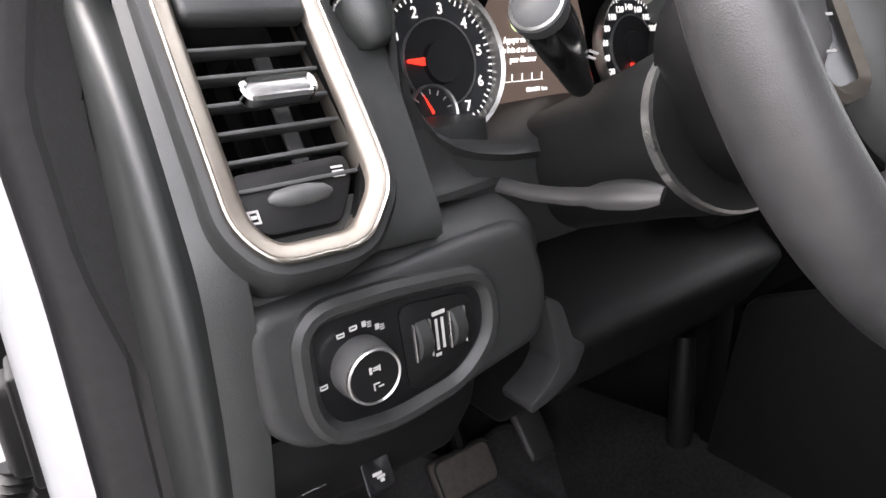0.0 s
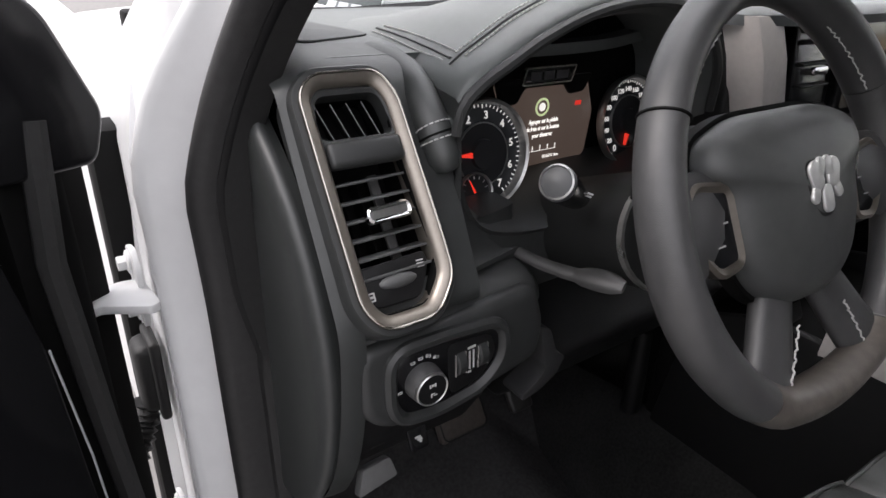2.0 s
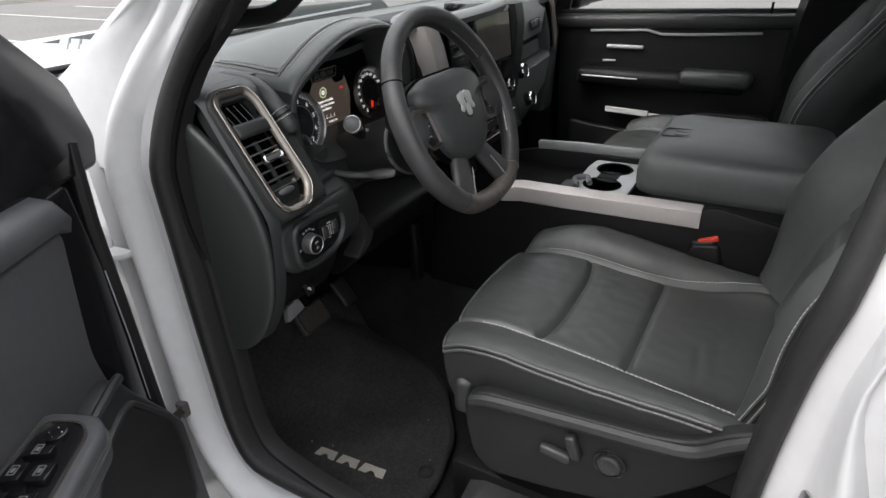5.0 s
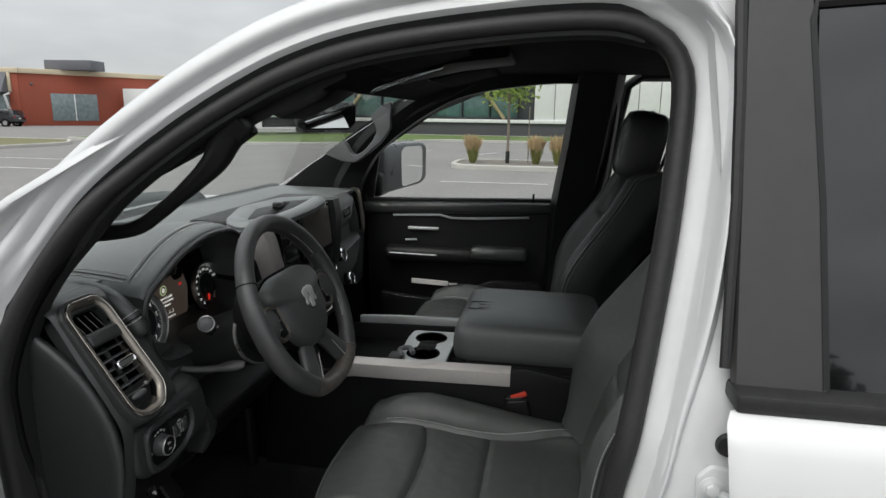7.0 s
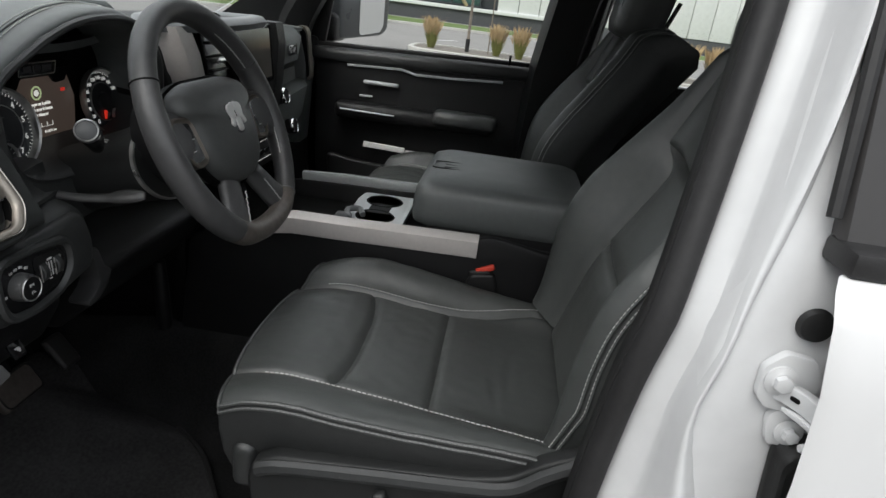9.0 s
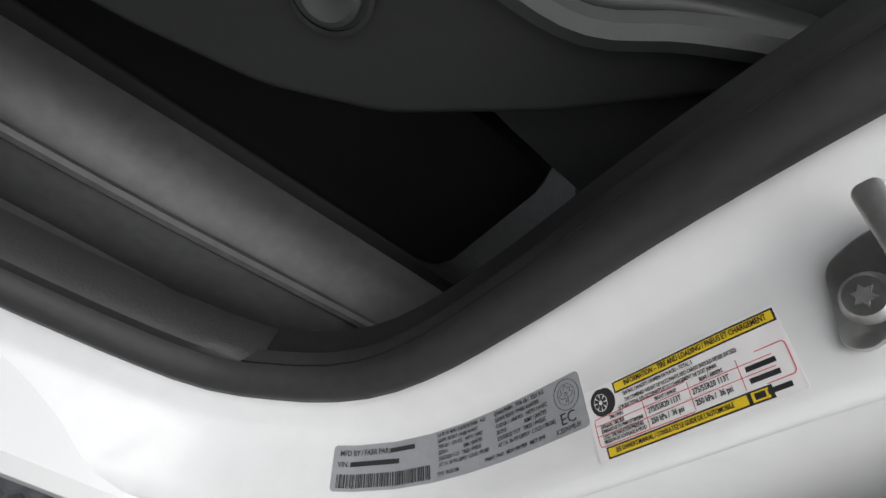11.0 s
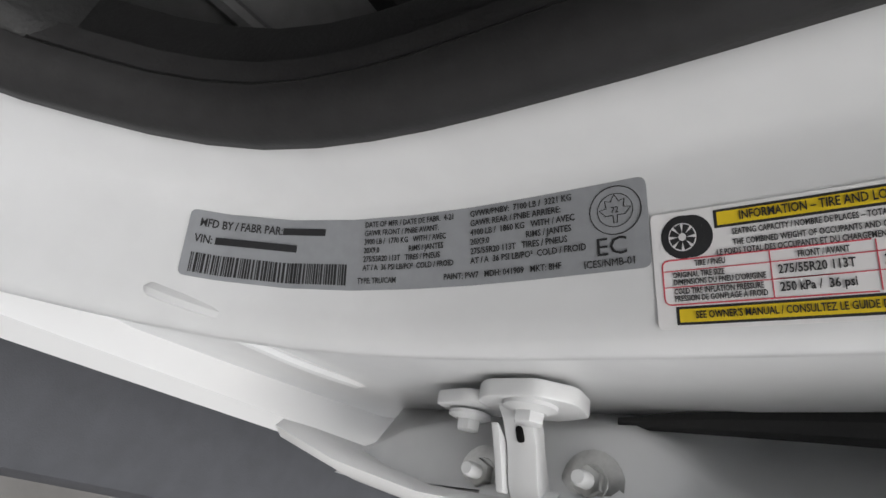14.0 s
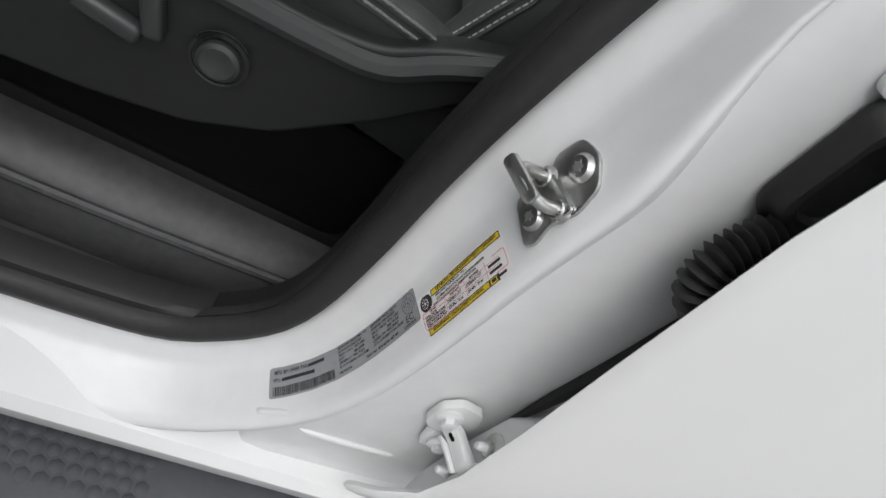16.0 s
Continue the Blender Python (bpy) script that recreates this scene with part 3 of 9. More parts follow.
# bonnet with its raised dark scoop
bonnet = thing("truck_bonnet", "white truck bonnet with a raised dark grey scoop", "bonnet", (0, 2.0, 1.0))
part("panel", surface(lambda u, v: (-0.865 + 1.70 * v, 1.38 + 1.35 * u, 1.245 + 0.055 * math.sin(math.pi * v) ** 0.6 - 0.10 * u * u - 0.16 * max(0, u - 0.85) / 0.15), 14, 24, 0.02), PAINT, bonnet)
scoop_b = mat("matt_dark_bonnet_vinyl", (0.060, 0.068, 0.068), 0.75, spec=0.15, var=0.12, scale=20)
part("scoop", skin([[(x * s - 0.02, y, z + dz) for x, z in ((-0.54, 1.262), (-0.47, 1.300), (-0.42, 1.334), (0, 1.346), (0.42, 1.334), (0.47, 1.300), (0.54, 1.262))] for y, s, dz in ((1.438, 0.99, -0.08), (1.446, 0.98, -0.016), (1.458, 0.97, -0.006), (1.60, 0.94, -0.016), (2.0, 0.90, -0.055), (2.45, 0.84, -0.12))], False), scoop_b, bonnet, "matt dark grey raised scoop", 50)
part("pinstripe", tube(spline([(-0.515, 1.436, 1.274), (-0.478, 1.437, 1.294), (-0.446, 1.437, 1.308), (-0.40, 1.437, 1.312), (0.30, 1.437, 1.320)], 40), 0.003, 6), GREY_TRIM, bonnet, "thin silver stripe")
bm_side = basis((-0.488, 1.74, 1.285), (0, -1, 0.01), (0.45, 0, 0.8))
part("scoop_number", bars([(0.0, 0, 0.036, 0.034), (0.046, 0, 0.036, 0.034), (0.092, 0, 0.036, 0.034)], basis((-0.490, 1.84, 1.285), (0, -1, 0.01), (0.45, 0, 0.8)), 0.004), GREY_TRIM, bonnet, "silver raised blocks")
part("scoop_badge", bars([(0.16, 0, 0.035, 0.032), (0.205, 0, 0.035, 0.032), (0.25, 0, 0.035, 0.032)], bm_side, 0.006), GREY_TRIM, bonnet)
cowl = thing("windscreen_cowl", "black plastic wiper cowl below the windscreen", "cowl", (0, 1.36, 1.2))
part("panel", prism([(1.30, 1.24), (1.42, 1.245), (1.42, 1.290), (1.345, 1.303)], -0.85, 0.80, "x", 0.005), HARD, cowl)
part("wiper_arm", tube([(-0.55, 1.40, 1.30), (-0.30, 1.385, 1.315), (0.05, 1.37, 1.31)], 0.008, 6), HARD, cowl)
part("wiper_blade", tube([(-0.50, 1.365, 1.302), (-0.15, 1.36, 1.312), (0.15, 1.355, 1.308)], 0.007, 6), RUBBER, cowl)
fender = thing("front_fender", "white front fender panel of the truck", "fender", (-0.93, 1.7, 0.6))
part("panel", skin([[(x, y, z) for x, z in ((-0.86, 1.252), (-0.888, 1.228), (-0.908, 1.15), (-0.925, 0.95), (-0.925, 0.70), (-0.915, 0.52), (-0.87, 0.52))] for y in (1.20, 1.5, 2.0, 2.7)]), PAINT, fender, "", 50)
part("inner_liner", rbox((-0.915, 1.235, 0.90), (0.05, 0.06, 0.62), 0.01), DEEP, fender, "black wheel arch liner edge")

# running board
STEP = mat("dusty_step_plastic", (0.058, 0.060, 0.068), 0.6, var=0.14, scale=14, bump=0.15, bscale=900)
step = thing("running_board", "black running board with a textured hexagon tread", "running board", (-0.98, 0.2, 0.36))
part("bar", skin([[(x, y, z) for x, z in ((-0.885, 0.36), (-0.885, 0.405), (-0.90, 0.418), (-0.978, 0.417), (-0.991, 0.409), (-0.996, 0.388), (-0.982, 0.350))] for y in (-1.35, -0.5, 0.5, 1.25)]), STEP, step, "dark grey moulded plastic", 40)
hexes = bmesh.new()
for i in range(110):
    for j in range(4):
        cx, cy = -0.915 - j * 0.015, 0.20 + i * 0.0085 + (0.0085 if j % 2 else 0)
        if i % 2 == 0:
            ring = [hexes.verts.new((cx + 0.0078 * math.cos(a * math.pi / 3), cy + 0.0078 * math.sin(a * math.pi / 3), 0.419)) for a in range(6)]
            top = [hexes.verts.new((cx + 0.0062 * math.cos(a * math.pi / 3), cy + 0.0062 * math.sin(a * math.pi / 3), 0.4198)) for a in range(6)]
            hexes.faces.new(top)
            for a in range(6):
                hexes.faces.new((ring[a], ring[(a + 1) % 6], top[(a + 1) % 6], top[a]))
tagged(part("tread", hexes, STEP, step, "raised hexagon tread pads"), kind="stuff")
for y in (-0.8, 0.9):
    part("bracket", rbox((-0.90, y, 0.38), (0.14, 0.05, 0.03), 0.006), DEEP, step)


# ---- rear door, closed ----
rear_door = thing("rear_door", "closed white rear door with tinted window and black trim", "door", (-0.93, -0.45, 0.56))
part("outer_skin", skin([[(xx, y, z) for y, xx in ((-0.95, x - 0.004), (-0.3, x - 0.004), (-0.02 + o, x - 0.004), (o - 0.006, x - 0.002), (o, x + 0.003), (o - 0.005, x + 0.008), (-0.03 + o, x + 0.009), (-0.95, x + 0.009))]
          for z, o, x in ((0.565, 0.038, -0.945), (0.580, 0.034, -0.950), (0.60, 0.020, -0.958), (0.64, -0.006, -0.966), (0.70, -0.011, -0.968), (0.80, -0.001, -0.967), (0.90, 0.0115, -0.965), (0.97, 0.020, -0.964), (1.05, 0.029, -0.962), (1.12, 0.029, -0.960), (1.20, 0.033, -0.957), (1.255, 0.038, -0.948), (1.275, 0.038, -0.936), (1.284, 0.032, -0.922))]), PAINT, rear_door, "white outer panel", 60)
part("inner_shell", skin([[(x + (0.0 if z < 1.1 else 0.012 + 0.02 * step01(1.15, 1.27, z)), y, z) for x, y in ((-0.957, -0.018), (-0.952, -0.024), (xi - 0.006, -0.029 + o), (xi, -0.036 + o), (xi + 0.010, -0.060 + o), (-0.88, -0.10 + o), (-0.87, -0.9), (-0.957, -0.9))]
                          for z, o, xi in ((0.565, 0.012, -0.944), (0.585, 0.010, -0.936), (0.605, 0.004, -0.924), (0.63, 0.0, -0.918), (0.69, 0.0, -0.916), (0.745, 0.0, -0.917), (0.768, -0.006, -0.927), (0.785, -0.014, -0.940), (0.80, -0.022, -0.945), (0.95, -0.024, -0.944), (1.27, -0.024, -0.938))]), PAINT_JAMB, rear_door, "white painted door edge", 50)
part("belt_moulding", rbox((-0.900, -0.459, 1.2945), (0.050, 0.974, 0.0215), 0.005), RUBBER_GREY, rear_door, "black belt moulding")
part("pillar_cover", skin([[(lean(x, z), y, z) for y, x in ((0.022, -0.925), (0.026, -0.918), (0.022, -0.90), (-0.062 - o, -0.90), (-0.062 - o, -0.926))] for z, o in ((1.30, 0.008), (1.5, 0.0), (1.70, -0.016), (1.733, -0.017))]), mat("satin_black_applique", (0.045, 0.043, 0.043), 0.45, var=0.08, scale=10, coat=0.1), rear_door, "satin black window frame cover", 50)
part("glass", skin([[(lean(x, z), y, z) for y, x in ((-0.055, -0.918), (-0.90, -0.918), (-0.90, -0.912), (-0.055, -0.912))] for z in (1.30, 1.728)]), PRIVACY, rear_door, "dark tinted glass reflecting the sky")
part("glass_run", tube([(lean(-0.920, z), y, z) for y, z in ((-0.068, 1.305), (-0.060, 1.50), (-0.045, 1.70), (-0.05, 1.722), (-0.12, 1.727), (-0.9, 1.727))], 0.007, 6), RUBBER, rear_door)
part("roof_edge", skin([[(-0.772, y, 1.734), (-0.776, y, 1.737), (-0.775, y, 1.744), (-0.770, y, 1.7465), (-0.72, y, 1.7465), (-0.72, y, 1.734)] for y in (0.020, 0.015, -0.5, -0.9)]), RUBBER_GREY, rear_door, "dark grey drip moulding", 50)
part("upper_seal", tube([(lean(-0.921, z), y, z) for y, z in ((0.0335, 1.32), (0.0275, 1.50), (0.027, 1.62), (0.029, 1.72), (0.030, 1.765))], [0.006, 0.0065, 0.007, 0.007, 0.006], 8), RUBBER_GREY, rear_door, "black seal beside the pillar cover")
part("front_seal", tube(spline([(-0.912, -0.046, 0.735), (-0.907, -0.056, 0.80), (-0.905, -0.064, 0.9), (-0.905, -0.066, 1.1), (-0.90, -0.06, 1.27)], 20), [0.003, 0.005, 0.0068, 0.008, 0.009, 0.0098, 0.0105] + [0.011] * 13, 8), RUBBER, rear_door, "black seal along the door edge")


# pressed beads on the lower rear pillar
part("bead", tube(spline([(-0.908, 0.152, 0.588), (-0.912, 0.134, 0.608), (-0.914, 0.112, 0.630)], 14), [0.001] + [0.0040] * 12 + [0.001], 8), PAINT_JAMB, cab)
part("bead", tube(spline([(-0.909, 0.102, 0.582), (-0.909, 0.05, 0.585), (-0.904, -0.01, 0.582)], 14), [0.001] + [0.0036] * 12 + [0.001], 8), PAINT_JAMB, cab)

# ---- rear door hinges ----
def hinge(z, m):
    h = thing("hinge", "white painted two-leaf door hinge with bolts", "hinge", (-0.92, -0.005, z), "rear door hinges")
    pm = basis((-0.9215, 0.0, z), (0, 0, 1), (0, 1, 0))
    leaf = rounded([(-0.004, -0.016), (0.018, -0.024), (0.040, -0.014), (0.043, 0.010), (0.028, 0.025), (0.0, 0.024), (-0.010, 0.014), (-0.011, 0.002)], 0.005)
    part("pillar_leaf", plate(leaf, -0.004, 0.0050, pm, 0.0012), PAINT_JAMB, h)
    part("lower_lobe", plate(rounded([(-0.046, -0.022), (-0.016, -0.026), (-0.0105, -0.012), (-0.0125, 0.004), (-0.022, 0.008), (-0.046, 0.002)], 0.006), -0.004, 0.0035, pm, 0.0012), PAINT_JAMB, h)
    arm = [(-0.925, 0.012), (-0.932, 0.004), (-0.944, -0.004), (-0.962, -0.010), (-0.973, -0.018), (-0.974, -0.028), (-0.964, -0.026), (-0.946, -0.016), (-0.932, -0.010), (-0.922, 0.002)]
    part("arm", prism(rounded(arm, 0.003), z + 0.000, z + 0.017, "z", 0.0025), PAINT_JAMB, h)
    part("arm_rib", prism(rounded([(-0.934, 0.006), (-0.948, -0.001), (-0.966, -0.008), (-0.966, -0.014), (-0.944, -0.009)], 0.002), z - 0.005, z - 0.001, "z", 0.001), PAINT_JAMB, h)
    part("arm_slot", rbox((-0.938, -0.0015, z + 0.009), (0.009, 0.006, 0.0045), 0.002, 2, (0, 0, 32)), DEEP, h)
    part("pin", lathe([(0, -0.022), (0.006, -0.022), (0.0068, -0.020), (0.0068, 0.020), (0.006, 0.022), (0, 0.022)], Matrix.Translation((-0.968, -0.022, z + 0.002)), 12), PAINT_JAMB, h)
    part("door_leaf", plate(rounded([(-0.048, -0.012), (0.040, -0.014), (0.046, 0.0), (0.036, 0.016), (-0.040, 0.014)], 0.006), 0, 0.004, basis((-0.952, -0.0345, z + 0.006), (0, 0, 1), (-1, 0, 0)) @ Matrix.Rotation(math.pi, 4, "X"), 0.001), PAINT_JAMB, h)

    def bolt(o, axis, r, painted):
        b = part("bolt", lathe([(0, 0), (r * (1.75 if painted else 2.1), 0), (r * (1.75 if painted else 2.1), 0.002), (r * 1.15, 0.0035), (r * 1.1, 0.004)], basis(o, *axis), 18), PAINT_JAMB if painted else STEEL, h)
        pts = [(r * math.cos(a * math.pi / 3), r * math.sin(a * math.pi / 3)) for a in range(6)]
        part("bolt_head", plate(pts, 0.003, 0.0095, basis(o, *axis), 0.0012), PAINT_JAMB if painted else STEEL, b)
        if not painted:
            part("stud", lathe([(0, 0), (r * 0.55, 0), (r * 0.55, 0.017), (r * 0.42, 0.020), (0, 0.020)], basis(o, *axis), 12), PAINT_JAMB, b)
    out = ((0, 0, 1), (0, 1, 0))
    bolt((-0.9265, 0.009, z + 0.018), out, 0.0078, True)
    bolt((-0.9265, -0.012, z - 0.030), out, 0.0068, True)
    fwd = ((1, 0, 0), (0, 0, -1))
    bolt((-0.955, -0.0270, z + 0.038), fwd, 0.0078, False)
    bolt((-0.956, -0.0270, z - 0.024), fwd, 0.0075, False)
    h.matrix_basis = m @ h.matrix_basis
    return h


for hz, hm_ in ((0.693, pose(0.008, 0, 0)), (1.166, pose(0.017, 0.030, 0))):
    hinge(hz, hm_)

# rubber wiring boot between pillar and rear door
boot = thing("wiring_boot", "ribbed black rubber wiring boot between pillar and rear door", "wiring boot", (-0.93, -0.01, 1.0))
path = spline([(-0.918, -0.012, 1.036), (-0.924, 0.002, 1.016), (-0.931, 0.010, 0.996), (-0.937, 0.004, 0.978), (-0.942, -0.018, 0.971), (-0.945, -0.05, 0.974)], 84)
part("bellows", tube(path, [0.0140 + 0.0028 * math.cos(i * 2 * math.pi / 4) for i in range(84)], 16), RUBBER, boot, "ribbed bellows", 70)
part("collar", skin([[basis((-0.903, -0.004, 1.082), (0, 0.10, 1), (0, 1, -0.1)) @ Vector((x * k, y * k, h)) for x, y in rrect(0.092, 0.044, 0.020, 7)] for k, h in ((1.12, 0.0), (1.14, 0.004), (1.08, 0.007), (1.0, 0.009), (0.97, 0.016), (0.90, 0.020), (0.72, 0.0205), (0.66, 0.015), (0.3, 0.013), (0.02, 0.013))]), RUBBER, boot, "oval mounting collar", 50)
plug = thing("pillar_plug", "round black rubber plug in the white pillar", "plug", (-0.899, 0.022, 1.232))
part("cap", lathe([(0, 0.002), (0.009, 0.003), (0.013, 0.0015), (0.015, -0.004)], basis((-0.9, 0.022, 1.232), (0, 0, 1), (0, 1, 0.0)), 22), RUBBER, plug)


# ---- dashboard ----
dash = thing("dashboard", "black soft-touch dashboard with stitched pad and silver centre surround", "dashboard", (-0.02, 1.1, 0.9))

# left end with vent pod: one skin round the vent, from the switch panel up to the glass
POD = spline([(0.950, 0.862), (0.908, 0.893), (0.884, 0.928), (0.864, 0.975), (0.852, 1.03), (0.848, 1.08), (0.848, 1.11), (0.853, 1.131), (0.865, 1.153), (0.890, 1.199), (0.915, 1.243), (0.940, 1.286), (0.951, 1.298), (0.972, 1.306), (1.01, 1.309), (1.06, 1.3085), (1.14, 1.304)], 120)


def pod_point(x, i):
    """The profile, drawn back and rounded towards the outer end."""
    p, q = Vector(POD[max(0, i - 1)]), Vector(POD[min(len(POD) - 1, i + 1)])
    t = (q - p).normalized()
    d = (0.0025 + 0.0045 * step01(1.14, 1.25, POD[i][1])) * max(0.0, (-0.808 - x) / 0.020) ** 2.2
    return (x, POD[i][0] + t[1] * d, POD[i][1] - t[0] * d)


def pod_piece(x0, x1, i0, i1, n, lip=False):
    rows = [[pod_point(x0 + (x1 - x0) * j / n, i) for j in range(n + 1)] for i in range(i0, i1)]
    if lip:
        # the underside below the vent rolls back above the switch block
        xs = [x0 + (x1 - x0) * j / n for j in range(n + 1)]
        rows = [[(x, y, z) for x in xs] for y, z in ((0.892, 1.112), (0.872, 1.111), (0.858, 1.114), (0.852, 1.118))] + rows
    return skin(rows, False, False)


POD_SKIN = mat("grained_pod_skin", (0.034, 0.0365, 0.036), 0.43, spec=0.6, var=0.10, scale=25, bump=0.14, bscale=1300)
near_z = lambda z: min(range(len(POD)), key=lambda i: abs(POD[i][1] - z) + (POD[i][0] > 0.96))
low, high, chin, full = near_z(1.150), near_z(1.291), near_z(1.126), len(POD)
part("end_pod", joined(pod_piece(-0.828, -0.806, 0, full, 9), pod_piece(-0.806, -0.730, chin, low + 1, 4, True), pod_piece(-0.806, -0.730, high, full, 4), pod_piece(-0.730, -0.690, chin, full, 4, True)), POD_SKIN, dash, "black soft-touch left end of the dash", 80)
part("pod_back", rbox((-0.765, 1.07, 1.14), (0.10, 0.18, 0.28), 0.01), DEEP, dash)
# removable end cover: a soft roll along the pod's edge, then the flat side
CAP = spline([(1.000, 1.290), (0.982, 1.272), (0.938, 1.240), (0.897, 1.198), (0.866, 1.146), (0.850, 1.09), (0.851, 1.03), (0.863, 0.975), (0.884, 0.928), (0.908, 0.895), (0.950, 0.864), (1.005, 0.852)], 60)
cap_n = []
for i in range(len(CAP)):
    a_, b_ = CAP[max(0, i - 1)], CAP[min(len(CAP) - 1, i + 1)]
    cap_n.append(Vector((-(b_ - a_)[1], (b_ - a_)[0])).normalized())
part("end_cap", skin([[(x, p[0] + q.x * d, p[1] + q.y * d) for x, d in ((-0.8230, 0.0060), (-0.8275, 0.0045), (-0.8310, 0.0015), (-0.836, -0.001), (-0.8400, 0.001), (-0.8430, 0.006), (-0.8445, 0.015), (-0.8440, 0.028))] + [(-0.8425, 1.0 + 0.35 * (p[0] - 0.86), 1.07 + 0.82 * (p[1] - 1.07)), (-0.841, 1.075, 1.07 + 0.7 * (p[1] - 1.07))] for p, q in zip(CAP, cap_n)], False), POD_SKIN, dash, "black removable end cover", 70)
# upper pad from end to end, dipping to the glass
def pad(u, v):
    x = -0.815 + 1.57 * v
    y = 0.985 + 0.345 * u
    mid = 0.030 * math.exp(-((x + 0.10) / 0.25) ** 4) * (1 - u)
    edge = -0.02 * max(0.0, (abs(x + 0.03) - 0.74) / 0.05) ** 2
    return (x, y, 1.308 + mid + edge + 0.012 * u * (1 - abs(x + 0.03)))
part("top_pad", surface(pad, 24, 90, 0.012), DASH_LIT, dash, "grained dash top, paler for the skylight on it")
# cluster hood: an arch of stitched leather over the dials
ARCH = spline([(-0.692, 1.256), (-0.687, 1.281), (-0.670, 1.298), (-0.645, 1.313), (-0.607, 1.334), (-0.554, 1.353), (-0.492, 1.361), (-0.426, 1.356), (-0.370, 1.330), (-0.335, 1.29), (-0.325, 1.24)], 46)
def hood_z(z, y):
    """The hood's height behind its front edge, sinking to the dash top towards the glass."""
    top = z + 0.012
    return top - max(0.0, top - 1.306) * step01(0.96, 1.30, y)


rings = []
for i, (x, z) in enumerate(ARCH):
    t = i / (len(ARCH) - 1)
    pull = 0.014 * math.sin(math.pi * t)
    rings.append([(x, 1.03, z - 0.004), (x, 0.955, z - 0.012), (x, 0.915 - pull, z - 0.014), (x, 0.902 - pull, z - 0.007), (x, 0.902 - pull, z + 0.003), (x, 0.907 - pull, z + 0.008), (x, 0.918 - pull, z + 0.0108)]
                 + [(x, y, hood_z(z, y)) for y in (0.95, 0.985, 1.03, 1.08, 1.14, 1.20, 1.27, 1.32)])
hood = part("cluster_hood", skin(rings, False), DASH_LIT, dash, "black leather hood over the dials", 60)
lip = [(x, 0.897 - 0.014 * math.sin(math.pi * i / 45), z - 0.002) for i, (x, z) in enumerate(ARCH)]
HOOD_X, HOOD_Z = [p[0] for p in ARCH[:26]], [p[1] for p in ARCH[:26]]
part("hood_seam", tube([(x, 0.936 - 0.006 * math.sin(math.pi * i / 45), z + 0.0124) for i, (x, z) in enumerate(ARCH) if i > 3], 0.0011, 6), LEATHER_B, hood)
part("hood_lip", tube(lip, 0.0055, 8), SOFT, hood)
for off, lift in ((0.929, 0.0124), (0.943, 0.0130)):
    part("stitching", stitches([(x, off - 0.006 * math.sin(math.pi * i / 45), z + lift) for i, (x, z) in enumerate(ARCH) if 4 < i < 40], 0.0052, 0.0036, 0.0008), THREAD, hood, "pale grey twin stitching")
# left pad seam running from the hood corner towards the glass
def dash_top(x, y):
    """Height of the dash's upper skin left of the dials."""
    return max(pad((y - 0.985) / 0.345, (x + 0.815) / 1.57)[2], hood_z(float(np.interp(x, HOOD_X, HOOD_Z)), y))


seam = [(x, y, dash_top(x, y) + 0.0008) for x, y in ((-0.671 + 0.10 * (y - 0.94), y) for y in np.linspace(0.940, 1.10, 30))]
part("pad_seam", tube(seam, 0.0013, 6), LEATHER_B, dash)
for off in (-0.007, 0.007):
    part("stitching", stitches([(p[0] + off, p[1], dash_top(p[0] + off, p[1]) + 0.0009) for p in seam], 0.0052, 0.0036, 0.0008), THREAD, dash, "pale grey stitching")
wrap_p = spline([(-0.694, 0.902, 1.222), (-0.699, 0.906, 1.238), (-0.702, 0.916, 1.256), (-0.703, 0.930, 1.272), (-0.702, 0.952, 1.287), (-0.698, 0.995, 1.297), (-0.692, 1.05, 1.296), (-0.69, 1.10, 1.288)], 60)
part("leather_wrap", tube(wrap_p, [0.006] + [0.0135] * 2 + [0.0155] * 40 + [0.0155 - 0.0006 * k for k in range(17)], 14), LEATHER_B, dash, "leather wrapped roll beside the dials", 70)
for k in (7, 10):
    c_, d_ = Vector(wrap_p[k]), (Vector(wrap_p[k + 1]) - Vector(wrap_p[k - 1])).normalized()
    sd0 = d_.orthogonal().normalized()
    ring_p = [c_ + (sd0 * math.cos(a * math.pi / 12) + d_.cross(sd0) * math.sin(a * math.pi / 12)) * 0.0160 for a in range(25)]
    part("stitching", stitches(ring_p, 0.0052, 0.0036, 0.0007), THREAD, dash, "pale grey stitching")
c_, d_ = Vector(wrap_p[8]), (Vector(wrap_p[9]) - Vector(wrap_p[7])).normalized()
sd0 = d_.orthogonal().normalized()
part("wrap_seam", tube([c_ + (sd0 * math.cos(a * math.pi / 12) + d_.cross(sd0) * math.sin(a * math.pi / 12)) * 0.0156 for a in range(24)], 0.0011, 5, True), DEEP, dash)

# speaker grille on the dash top
gr = basis((-0.735, 1.14, 1.3085), (1, 0.35, 0), (-0.35, 1, 0.02))
part("speaker_grille", plate(rounded([(-0.05, -0.07), (0.05, -0.07), (0.055, 0.06), (-0.045, 0.08)], 0.02), 0, 0.004, gr, 0.001), SOFT, dash, "black perforated speaker grille")

